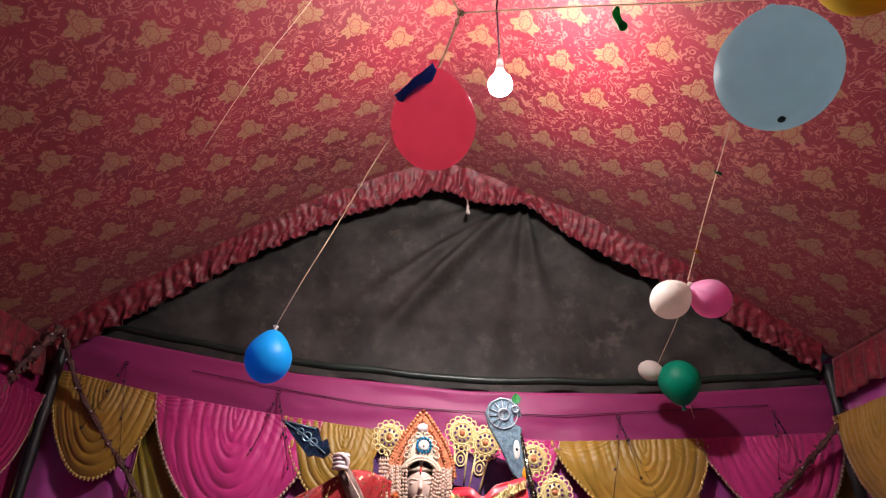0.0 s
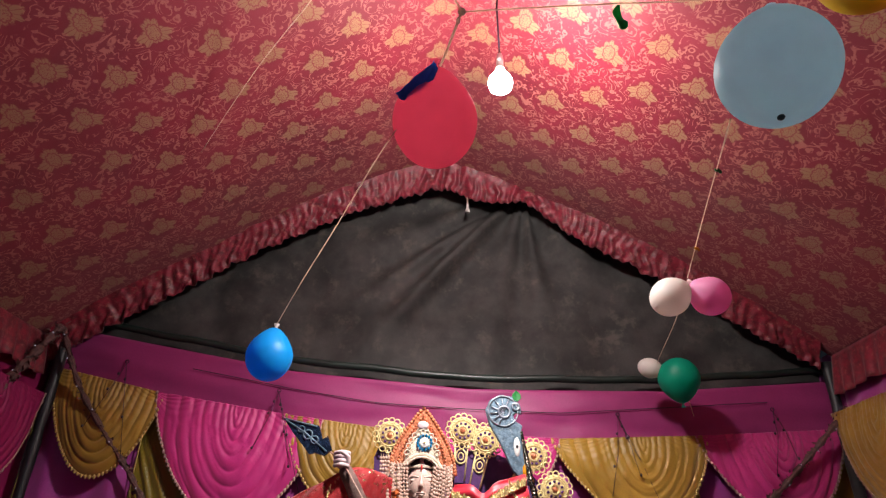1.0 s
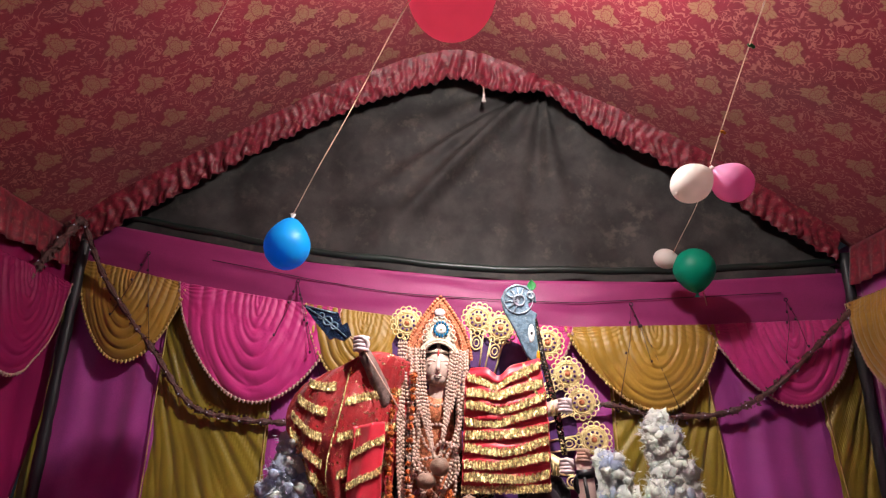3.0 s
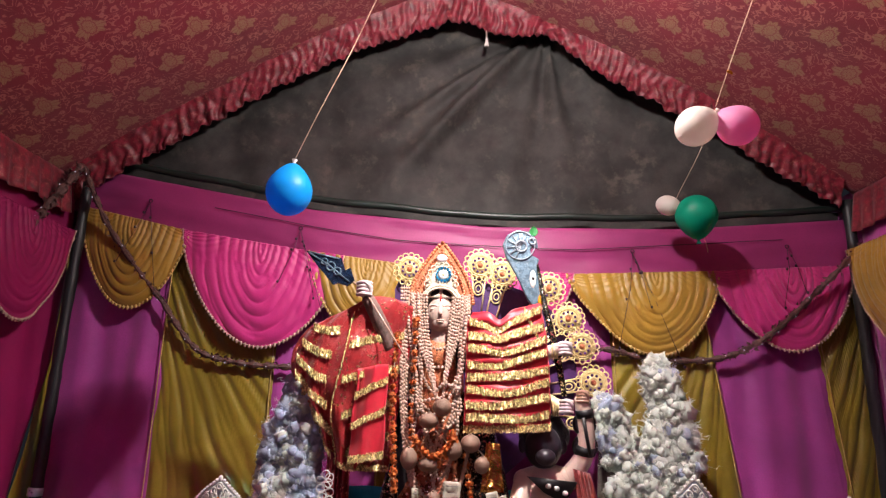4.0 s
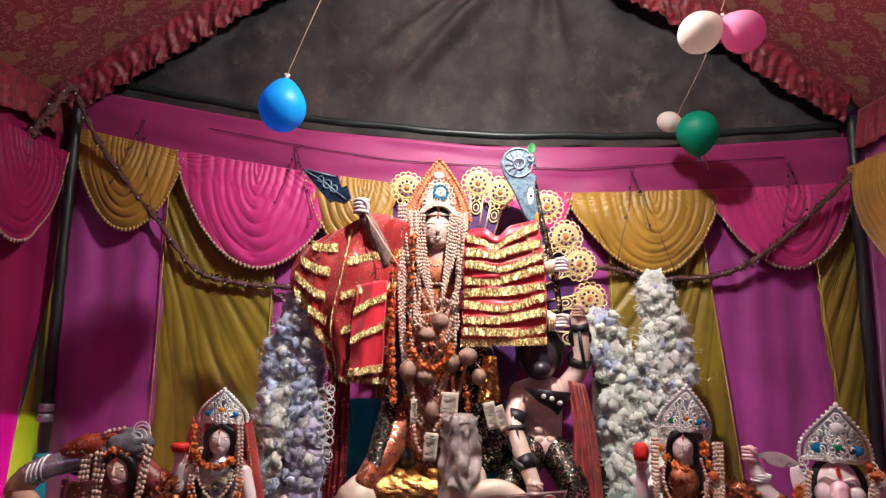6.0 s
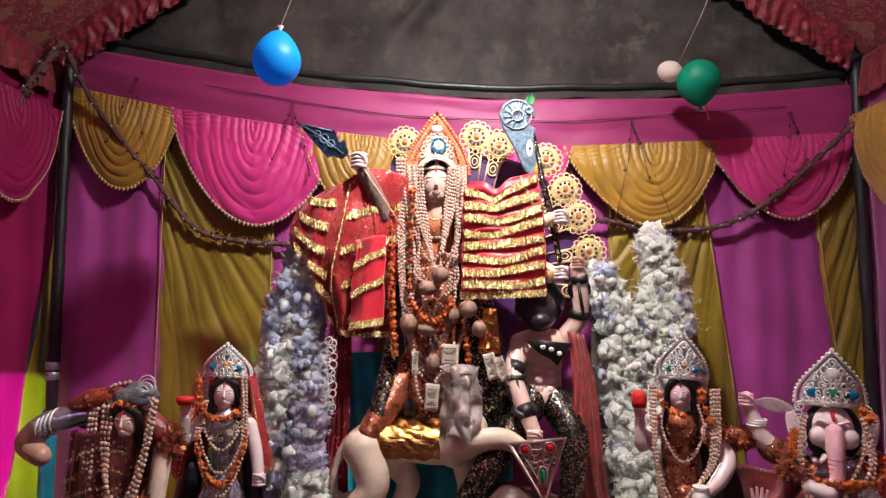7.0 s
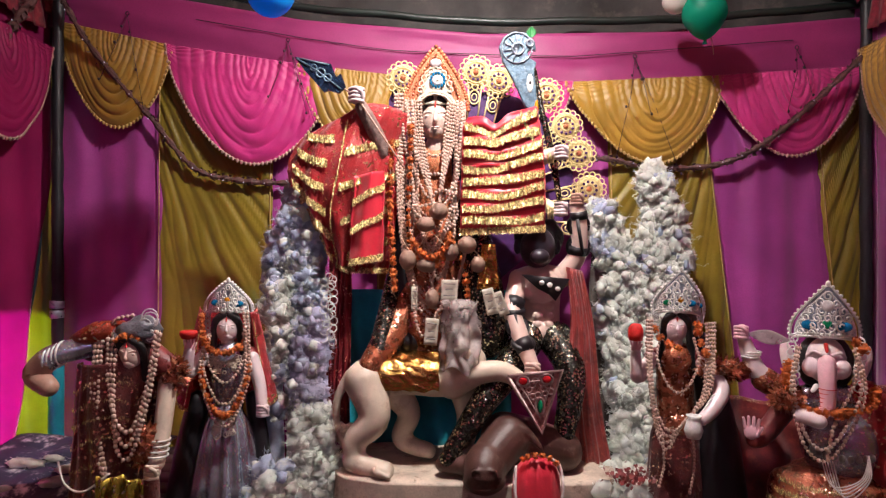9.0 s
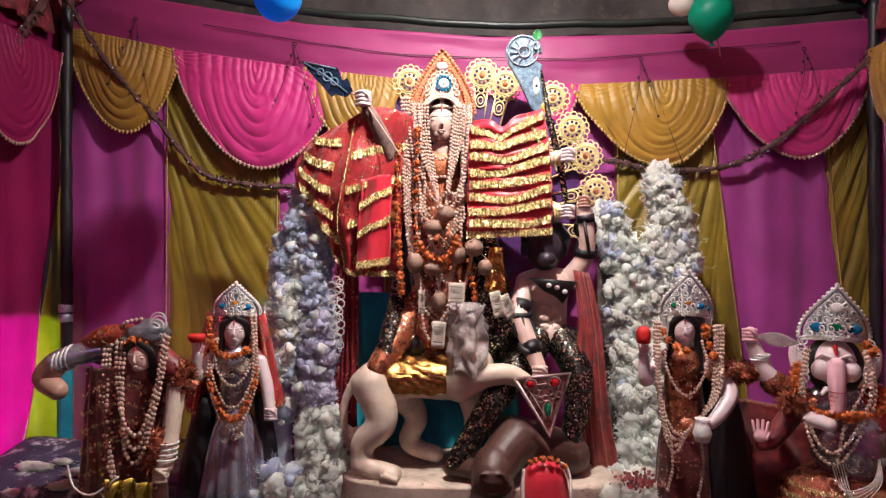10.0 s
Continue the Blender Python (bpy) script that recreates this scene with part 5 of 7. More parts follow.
def stripe_shawl(u, v):
    xl = table(v, (0, 0.1, 1), (0.085, 0.06, 0.05))
    xr = table(v, (0, 0.3, 0.6, 1), (0.43, 0.46, 0.475, 0.475))
    x = xl + (xr - xl) * u
    top = 1.90 + 0.06 * u
    low = 1.335 + 0.02 * u
    sag = 0.045 * math.sin(math.pi * u) * (1 - 0.6 * v)
    z = top + (low - top) * v - sag * (0.3 + 0.7 * v) * (1 - v) * 1.2 - 0.05 * math.exp(-((u - 0.4) / 0.12) ** 2) * (1 - v) ** 4 + 0.012 * wob(u, v, 7, 2.5)
    y = 3.27 - 0.06 * math.sin(math.pi * u) + 0.008 * math.sin(v * 52 + 2.5 * u + 2 * wob(u, v, 0, 2)) + 0.015 * wob(x, z, 3, 6)
    return (x, y, z)


root = thing("tinsel_shawl", "red satin cloth with eight gold tinsel stripes pinned to a statue", "shawl", "red and gold cloths")
thick(part("cloth", Shape().paint(RED_SATIN).sheet(stripe_shawl, 60, 80), None, root), 0.003)
for k in range(8):
    v = 0.09 + 0.118 * k
    tinsel([Vector(stripe_shawl(0.02 + 0.96 * t, v + 0.025 * math.sin(math.pi * t) - 0.02 * t + 0.012 * math.sin(k * 2.3 + t * 5))) for t in np.linspace(0, 1, 14)], 7, 0.036, 0.008, root)
tinsel([Vector(stripe_shawl(u, 0.99)) + Vector((0, 0, -0.012)) for u in np.linspace(0, 1, 18)], 8, 0.03, 0.01, root)
tinsel([Vector(stripe_shawl(0.75 + 0.15 * t, 0.02 + 0.3 * t)) for t in np.linspace(0, 1, 8)], 5, 0.024, 0.01, root)

# strands of beads on the goddess statue
for k in range(1, 10):
    a = k / 9
    xl, xr = HX - 0.145 - 0.03 * math.sin(k * 2.1), HX + 0.125 + 0.02 * math.sin(k * 1.3)
    low = 1.62 - 0.075 * k
    tw = 0.05 * math.sin(k * 1.9)
    yb = 3.335 - 0.006 * (k % 4)
    strand([(xl, 3.36, 2.02 - 0.02 * a), (xl + 0.012, yb, 1.82), (HX - 0.115 + 0.035 * math.sin(k), yb, 1.62 - 0.02 * k), (HX - 0.07 + tw, yb - 0.03, 0.5 * (low + 1.5) - 0.02), (HX + tw * 0.7, yb - 0.045, low), (HX + 0.065 + tw, yb - 0.03, 0.5 * (low + 1.5)), (HX + 0.10, yb, 1.64 - 0.02 * k), (xr, yb, 1.82), (xr + 0.005, 3.36, 2.0)], 0.0088, 0.0185)
for k in range(6):
    strand([(HX - 0.155 + 0.016 * k, 3.36, 2.02), (HX - 0.135 + 0.014 * k, 3.335, 1.85), (HX - 0.06 + 0.006 * k, 3.31, 1.63), (HX + 0.012, 3.295, 1.47 - 0.014 * k), (HX + 0.055 - 0.004 * k, 3.31, 1.63), (HX + 0.112 - 0.012 * k, 3.335, 1.85), (HX + 0.13 - 0.013 * k, 3.36, 2.0)], 0.0085, 0.018)
for k in (1, 4):
    w, low = 0.075 + 0.006 * k, 1.745 - 0.03 * k
    strand([(HX - w - 0.03, 3.37, 1.86), (HX - w, 3.345, 1.80), (HX - w * 0.6, 3.33, low + 0.03), (HX, 3.325, low), (HX + w * 0.6, 3.33, low + 0.03), (HX + w, 3.345, 1.80), (HX + w + 0.03, 3.37, 1.86)], 0.0085, 0.018)
for k in range(4):
    strand([(HX - 0.17 - 0.012 * k, 3.35, 2.05), (HX - 0.165 - 0.01 * k, 3.32, 1.7), (HX - 0.14 - 0.008 * k, 3.28, 1.3), (HX - 0.08, 3.25, 1.06 - 0.03 * k), (HX + 0.05, 3.25, 0.98 - 0.03 * k), (HX + 0.14, 3.26, 1.15), (HX + 0.17, 3.3, 1.4)], 0.0088, 0.0185)
strand([(HX - 0.1, 3.24, 1.12), (HX - 0.09, 3.2, 0.95), (HX - 0.05, 3.18, 0.82), (HX + 0.03, 3.19, 0.95), (HX + 0.1, 3.22, 1.1)], 0.009, 0.019)
flower_chain([(-0.295, 3.3, 1.78), (-0.30, 3.26, 1.5), (-0.285, 3.24, 1.25), (-0.27, 3.22, 1.05)], 24, 1.15)
flower_chain([(-0.2, 3.3, 1.86), (-0.2, 3.28, 1.65), (-0.205, 3.24, 1.4), (-0.18, 3.22, 1.22), (-0.08, 3.2, 1.16), (0.01, 3.2, 1.28)], 26, 1.1)
flower_chain([(-0.18, 3.22, 1.28), (-0.1, 3.19, 1.2), (-0.02, 3.19, 1.25), (0.0, 3.2, 1.31)], 14, 1.25)
flower_chain([(0.06, 3.3, 1.2), (0.08, 3.22, 1.1), (0.09, 3.2, 1.02)], 6, 1.1)

# wood apples tied among the beads
root = thing("wood_apple_garland", "garland of brown wood-apple fruits tied among beads", "garland")
part("thread", Shape().paint(TWINE).tube([(-0.24, 3.24, 1.3), (-0.18, 3.22, 1.2), (-0.1, 3.2, 1.34), (0.0, 3.2, 1.24), (0.1, 3.22, 1.26), (0.16, 3.24, 1.2)], 0.003, 5), None, root)
for x, z, rx, rz in ((-0.055, 1.43, 0.046, 0.043), (-0.118, 1.365, 0.048, 0.038), (-0.205, 1.19, 0.042, 0.052), (0.005, 1.235, 0.041, 0.048), (0.085, 1.265, 0.047, 0.043), (-0.11, 1.165, 0.055, 0.036), (-0.085, 1.0, 0.036, 0.05), (0.14, 1.17, 0.036, 0.04)):
    sh = Shape().paint(GOURD).ball((x, 3.215, z), (rx, 0.042, rz), 18, 12, None, 0.06)
    sh.ball((x, 3.2, z + rz * 0.98), (0.006, 0.006, 0.005), 8, 6)
    part("fruit", sh, None, root)


def note(c, w, h, turn, label="folded paper note tied on a garland"):
    root = thing("paper_note", label, "paper", "paper notes on garlands", at=Matrix.Translation(c) @ pose(0, 0, 0, 0, turn, 0))
    sh = Shape().paint(PAPER)
    sh.sheet(lambda u, v: ((u - 0.5) * w, 0.006 * math.sin(u * 4) - 0.004 * v, (v - 0.5) * h), 6, 8)
    thick(part("sheet", sh, None, root), 0.001)
    for k in range(3):
        sh = Shape().paint(PRINT)
        sh.box((0.0, -0.006, h * (0.3 - 0.28 * k)), (w * (0.7 if k != 1 else 0.45), 0.002, h * 0.045))
        part("printed_bar", sh, None, root, "faded unreadable printing")


note((0.0, 3.19, 1.045), 0.082, 0.10, 2)
note((-0.085, 3.16, 0.845), 0.065, 0.13, 4)
note((0.20, 3.2, 0.99), 0.055, 0.13, -14)
note((0.25, 3.2, 0.98), 0.05, 0.12, -22)
note((-0.17, 3.2, 1.0), 0.03, 0.12, 0)
sh = Shape().paint(FOIL)
sh.sheet(lambda u, v: (0.185 + 0.02 * math.sin(u * 9) + (u - 0.5) * (0.05 + 0.05 * v), 3.21 + 0.02 * wob(u, v, 0, 5), 1.27 - 0.22 * v), 14, 16)
thick(thing("foil_tuft", "crumpled gold foil tuft hung beside the beads", "ornament", shape=sh, smooth=False), 0.002)

# foil on the lion's back and smoky wrap over its head
sh = Shape().paint(FOIL)
def foil(u, v):
    x = -0.345 + 0.30 * u
    s = v * 1.0
    y = Y + 0.02 - 0.135 * math.sin(min(1, s * 1.3) * math.pi / 2)
    z = 0.735 - 0.17 * s ** 1.6 + 0.012 * wob(u, v, 0, 6)
    return (x + 0.008 * wob(u, v, 2, 4), y - 0.012 * abs(wob(u, v, 4, 5)), z)
sh.sheet(foil, 26, 18)
thick(thing("saddle_foil", "crumpled gold foil saddle cloth on the lion statue", "cloth", shape=sh, smooth=False), 0.002)
sh = Shape().paint(CLEAR)
def wrap(u, v):
    a = -2.2 + 4.4 * u
    r = 0.085 + 0.05 * v + 0.014 * math.sin(a * 7 + 3 * wob(u, v, 0, 3)) + 0.03 * wob(u, v, 2, 5)
    return (0.055 + r * math.sin(a) * (0.9 - 0.2 * v), 3.16 - r * math.cos(a), 0.98 - 0.30 * v - 0.02 * math.sin(a * 4))
sh.sheet(wrap, 50, 30)
sh.ball((0.055, 3.16, 0.965), (0.075, 0.075, 0.035), 24, 14, None, 0.35)
thick(thing("polythene_wrap", "smoky polythene wrapped over the lion statue's head", "wrap", shape=sh), 0.002)

# demon statue
sh = Shape()
DX, DY = 0.465, 3.40
sh.paint(SKIN).limb([(0.36, DY, 1.09), (DX, DY, 1.10), (0.575, DY, 1.10)], [0.055, 0.075, 0.055], 16)
sh.limb([(DX, DY, 1.06), (0.475, DY, 0.94), (0.48, DY, 0.82)], [0.115, 0.095, 0.09], 20, 0.75)
for s in (-1, 1):
    sh.ball((DX + 0.05 * s, DY - 0.06, 1.03), (0.055, 0.035, 0.04), 14, 10)
    for k in range(3):
        sh.ball((0.476 + 0.028 * s, DY - 0.068, 0.955 - 0.045 * k), (0.027, 0.014, 0.021), 12, 8)
sh.limb([(0.36, DY - 0.02, 1.08), (0.315, 3.28, 0.95), (0.345, 3.2, 0.83), (0.395, 3.14, 0.70)], [0.055, 0.045, 0.042, 0.035], 14)
fist(sh, (0.40, 3.12, 0.675), 0.042, SKIN)
sh.paint(SKIN).limb([(0.575, DY, 1.10), (0.655, DY - 0.03, 1.22), (0.66, DY - 0.05, 1.36), (0.64, DY - 0.06, 1.48)], [0.055, 0.046, 0.042, 0.036], 14)
fist(sh, (0.645, DY - 0.07, 1.50), 0.036, BROWN_SKIN)
sh.paint(MASK).ball((0.45, DY - 0.04, 1.255), (0.092, 0.09, 0.105), 20, 14).ball((0.45, DY - 0.12, 1.21), (0.05, 0.045, 0.04), 14, 10)
for s in (-1, 1):
    sh.ball((0.45 + 0.1 * s, DY - 0.02, 1.26), (0.022, 0.015, 0.04), 10, 8)
sh.paint(HAIR).ball((0.46, DY + 0.02, 1.30), (0.12, 0.09, 0.12), 18, 12, None, 0.3)
sh.paint(SEQUIN).limb([(0.42, DY - 0.02, 0.80), (0.30, 3.24, 0.66), (0.19, 3.14, 0.545), (0.09, 3.1, 0.40), (0.0, 3.06, 0.27)], [0.085, 0.08, 0.068, 0.055, 0.042], 18)
sh.limb([(0.53, DY - 0.02, 0.80), (0.60, 3.26, 0.66), (0.59, 3.2, 0.5), (0.55, 3.16, 0.34)], [0.085, 0.075, 0.062, 0.05], 18)
sh.limb([(0.39, DY, 0.81), (0.48, DY, 0.80), (0.57, DY, 0.81)], 0.062, 16)
sh.paint(BLACK_SILK)
for c, r, tl in (((0.318, 3.27, 0.94), 0.05, (10, 0, 0)), ((0.36, 3.18, 0.79), 0.046, (30, 0, 0)), ((0.658, 3.36, 1.26), 0.05, (90, 0, 0)), ((0.655, 3.35, 1.37), 0.046, (90, 0, 0)), ((0.335, 3.23, 0.87), 0.048, (60, 30, 0))):
    sh.ring(c, r, 0.016, 16, (tl[0] + 90, tl[1], tl[2]))
for a, b, r in (((0.334, 3.31, 0.995), (0.318, 3.285, 0.945), 0.0515), ((0.352, 3.19, 0.805), (0.376, 3.165, 0.755), 0.046), ((0.652, 3.37, 1.225), (0.658, 3.36, 1.265), 0.05), ((0.658, 3.345, 1.40), (0.652, 3.34, 1.44), 0.045)):
    sh.tube([a, b], r, 18)
sh.tube([(0.32, 3.22, 0.94), (0.35, 3.15, 0.8)], 0.008, 6).tube([(0.64, 3.3, 1.4), (0.67, 3.3, 1.22)], 0.009, 6)
sh.plate([(0.36, 1.12), (0.6, 1.10), (0.53, 0.99), (0.50, 1.02), (0.44, 1.05)], DY - 0.118, 0.02)
sh.paint(SILVER)
for x, z in ((0.50, 1.07), (0.46, 1.08), (0.54, 1.05), (0.455, 0.82), (0.49, 0.76)):
    sh.ball((x, DY - 0.13 if z > 0.9 else DY - 0.075, z), (0.014, 0.008, 0.012), 10, 8)
thing("demon_statue", "painted clay demon statue with black straps and sequined trousers", "statue", shape=sh)

root = thing("shawl", "dark red silk shawl hanging from the demon statue's shoulder", "shawl")
sh = Shape().paint(BRICK_SILK)
sh.sheet(lambda u, v: (0.585 + 0.03 * v + (0.08 + 0.12 * v) * u + 0.01 * math.sin(v * 7), 3.30 - 0.04 * math.sin(math.pi * v) + 0.012 * math.sin(u * 22 + 3 * v + 3 * wob(u, v, 2, 3)) + 0.006 * math.sin(u * 47 + 4 * wob(u, v, 5, 2)), 1.16 - 0.98 * v - 0.02 * u), 30, 40)
thick(part("cloth", sh, None, root), 0.003)

# triangular shield
root = thing("shield", "three-cornered red and silver shield with glass gems", "shield")
T = [(0.275, 0.655), (0.525, 0.685), (0.435, 0.395)]
sh = Shape().paint(ROSE_METAL).plate(T, 3.06, 0.025)
part("plate", sh, None, root, "", False)
sh = Shape().paint(SHIELD_RIM)
sh.tube([(x, 3.05, z) for x, z in T + T[:1]], 0.011, 8)
ctr = (0.412, 0.58)
sh.tube([(ctr[0] + (x - ctr[0]) * 0.62, 3.045, ctr[1] + (z - ctr[1]) * 0.62) for x, z in T + T[:1]], 0.005, 6)
for k in range(14):
    sh.ring((0.412 + 0.07 * math.cos(k * 2.4) * (0.4 + 0.04 * k), 3.046, 0.60 + 0.06 * math.sin(k * 2.4) * (0.4 + 0.04 * k)), 0.014, 0.003, 9)
for x, z, rr, sq in ((0.345, 0.635, 0.028, 0.85), (0.455, 0.645, 0.028, 0.85), (0.425, 0.52, 0.02, 2.0)):
    sh.ring((x, 3.043, z), rr, 0.005, 18, None, 1.0, sq)
part("rim", sh, None, root, "embossed silver rim")
for x, z, m, rx, rz in ((0.345, 0.635, GEM_RED, 0.02, 0.017), (0.455, 0.645, GEM_RED, 0.02, 0.017), (0.425, 0.52, GEM_GREEN, 0.012, 0.03)):
    part("gem", Shape().paint(m).ball((x, 3.04, z), (rx, 0.01, rz), 14, 10), None, root)

# buffalo statue lying at the front
sh = Shape().paint(BUFFALO)
sh.limb([(0.27, 3.17, 0.345), (0.40, 3.17, 0.31), (0.55, 3.18, 0.27)], [0.115, 0.12, 0.1], 22)
sh.limb([(0.29, 3.10, 0.36), (0.23, 3.05, 0.31), (0.175, 3.0, 0.255)], [0.105, 0.1, 0.095], 22)
sh.limb([(0.175, 2.99, 0.27), (0.165, 2.955, 0.24)], [0.098, 0.094], 22)
sh.ball((0.165, 2.94, 0.215), (0.097, 0.065, 0.07), 24, 16)
sh.limb([(0.30, 3.06, 0.42), (0.36, 3.05, 0.40), (0.43, 3.03, 0.33)], [0.03, 0.026, 0.01], 12)
for x in (0.125, 0.195):
    sh.ring((x, 2.872, 0.262), 0.019, 0.0065, 16, (12, 0, 0))
sh.limb([(0.11, 2.885, 0.195), (0.165, 2.873, 0.187), (0.22, 2.885, 0.197)], [0.004, 0.006, 0.004], 8)
sh.limb([(-0.02, 3.08, 0.235), (0.08, 3.05, 0.24), (0.14, 3.0, 0.22)], [0.04, 0.05, 0.05], 14)
buffalo = thing("buffalo_statue", "dark brown clay buffalo statue lying on the plinth", "statue", shape=sh)
md = buffalo.modifiers.new("clay", "REMESH")
md.mode, md.voxel_size, md.use_smooth_shade = "VOXEL", 0.007, True
md = buffalo.modifiers.new("soften", "SMOOTH")
md.factor, md.iterations = 0.5, 3

# red cloth bag with a white cord
root = thing("cloth_bag", "red satin bag edged with white cord, marigolds on top", "bag")
sh = Shape().paint(RED_SATIN)
sh.lathe([(0.0, 0.0), (0.085, 0.01), (0.102, 0.1), (0.105, 0.2), (0.096, 0.28), (0.084, 0.31), (0.05, 0.345), (0.0, 0.35)], (0.385, 2.84, STAGE), 40, 0.75, 11, 0.035)
part("body", sh, None, root)
sh = Shape().paint(WHITE_LACE)
sh.tube(smooth_line([(0.29, 2.79, 0.33), (0.285, 2.755, 0.22), (0.31, 2.755, 0.17), (0.39, 2.752, 0.15), (0.46, 2.755, 0.17), (0.486, 2.77, 0.24), (0.475, 2.8, 0.33), (0.43, 2.8, 0.36)], 0.006, 8)[0], 0.007, 7)
sh.tube(smooth_line([(0.30, 2.76, 0.15), (0.35, 2.75, 0.12), (0.42, 2.75, 0.125)], 0.005, 8)[0], 0.005, 7)
part("cord", sh, None, root, "white cord edging")
flower_chain([(0.32, 2.8, 0.355), (0.36, 2.79, 0.37), (0.41, 2.79, 0.372), (0.46, 2.8, 0.34)], 6, 0.95, "marigolds laid on the red bag")

# cloths behind the group
sh = Shape().paint(TEAL)
sh.sheet(lambda u, v: (-0.56 + 0.9 * u, 3.58 + 0.02 * math.sin(u * 30 + v * 4) + 0.02 * wob(u, v, 0, 3), 0.17 + 0.85 * v), 60, 24)
thick(thing("backing_cloth", "teal blue cloth hung behind the lion statue", "cloth", shape=sh), 0.003)
root = thing("net_streamer", "dark red net streamer hanging beside the statue", "streamer")
sh = Shape().paint(RED_STRIP)
sh.sheet(lambda u, v: (-0.61 + 0.11 * u - 0.03 * v * (1 - u) + 0.012 * wob(u, v, 0, 2), 3.32 + 0.014 * math.sin(u * 28 + v), 1.2 - 0.86 * v), 26, 36)
thick(part("cloth", sh, None, root), 0.003)
part("frilled_end", Shape().paint(IVORY_LACE).ball((-0.52, 3.26, 0.32), (0.055, 0.045, 0.05), 18, 12, None, 0.5), None, root, "gathered pale end")


# ---- the four smaller statues ----
def silver_crown(c, w, h, gems, label, lean=0.0):
    """An openwork silver crown: arched plate, curls, beaded rims and glass gems."""
    root = thing("crown", label, "crown", "silver filigree crowns", at=Matrix.Translation(c) @ pose(0, 0, 0, 0, lean, 0))

    def bow(x):
        return -0.35 * w + 0.9 * x * x / w

    def half(t):
        return w * (1 - t ** 1.5) * (1 + 0.12 * math.sin(math.pi * t)) + 0.006

    sh = Shape().paint(SILVER)
    for k, m in enumerate((1.0, 0.86)):
        for s in (-1, 1):
            sh.tube([(s * half(t) * m, bow(half(t) * m) + 0.002 * k, h * (t * m + 0.03 * k)) for t in np.linspace(0, 1, 24)], 0.005 if k == 0 else 0.0035, 6)
    for k in range(2):
        sh.tube([(w * 1.0 * math.sin(a), bow(w * math.sin(a)) - 0.004 * k, 0.012 * k - 0.02 + 0.03 * math.cos(a)) for a in np.linspace(-1.5, 1.5, 24)], 0.006, 6)
    part("frame_rim", sh, None, root)
    sh = Shape().paint(SILVER)
    rng = random.Random(7)
    for row in range(6):
        t = 0.1 + 0.14 * row
        n = max(1, round(half(t) / w * 6 - row * 0.3))
        for j in range(n):
            x = (j + 0.5 - n / 2) * 2 * half(t) / n * 0.86
            r = 0.105 * w * rng.uniform(0.9, 1.5)
            a0 = rng.random() * 6
            pts = []
            for q in range(16):
                a = a0 + q * 0.62
                rr = r * (1.25 - 0.062 * q)
                xx = x + rr * math.cos(a)
                pts.append((xx, bow(xx) - 0.004 - 0.0006 * q, h * t + rr * 1.25 * math.sin(a)))
            sh.tube(pts, 0.0042, 5)
    part("filigree", sh, None, root, "curled silver wirework")["kind"] = "stuff"
    sh = Shape().paint(SILVER)
    for s in (-1, 1):
        for t in np.linspace(0, 0.97, 13):
            x = s * (half(t) + 0.006)
            sh.ball((x, bow(x), h * t), (0.008, 0.007, 0.008), 7, 5)
    sh.ball((0, bow(0), h * 1.03), (0.01, 0.01, 0.014), 8, 6)
    part("beaded_rim", sh, None, root)
    part("backing", Shape().paint(TAPE).sheet(lambda u, v: ((u * 2 - 1) * half(v * 0.96) * 0.9, bow((u * 2 - 1) * half(v * 0.96) * 0.9) + 0.012, h * v * 0.96), 14, 12), None, root, "dull silver paper backing")
    if w < 0.12:
        for s in (-1, 1):
            sh = Shape().paint(SILVER)
            for k in range(5):
                sh.ring((s * w * (0.93 - 0.02 * k * k / 4), bow(w * 0.9) + 0.004 * k, -0.012 - 0.024 * k), 0.015 - 0.001 * k, 0.0034, 10)
                sh.ring((s * w * (0.93 - 0.02 * k * k / 4), bow(w * 0.9) + 0.004 * k, -0.012 - 0.024 * k), 0.007, 0.003, 8)
            part("side_drop", sh, None, root, "silver filigree side drop")
    for x, t, m, rx, rz in gems:
        part("gem", Shape().paint(m).ball((x * w, bow(x * w) - 0.008, h * t), (rx * w, 0.007, rz * w), 12, 8), None, root)
    return root


def loop(c, w, low, y, k=0.0, top=None):
    """Points of a garland hung round a neck."""
    x, z = c
    t = z if top is None else top
    return [(x - w * 0.8, y + 0.05, t), (x - w, y, t - (t - low) * 0.4), (x - w * 0.55 + k, y - 0.025, low + (t - low) * 0.16), (x + k, y - 0.035, low), (x + w * 0.55 + k, y - 0.025, low + (t - low) * 0.16), (x + w, y, t - (t - low) * 0.4), (x + w * 0.8, y + 0.05, t)]


def face_hall(before, x, y, degrees):
    """Turns all that was made since, about an upright axis."""
    m = Matrix.Translation((x, y, 0)) @ pose(0, 0, 0, 0, 0, degrees) @ Matrix.Translation((-x, -y, 0))
    for o in scene.objects:
        if o.parent is None and o not in before:
            o.matrix_basis = m @ o.matrix_basis


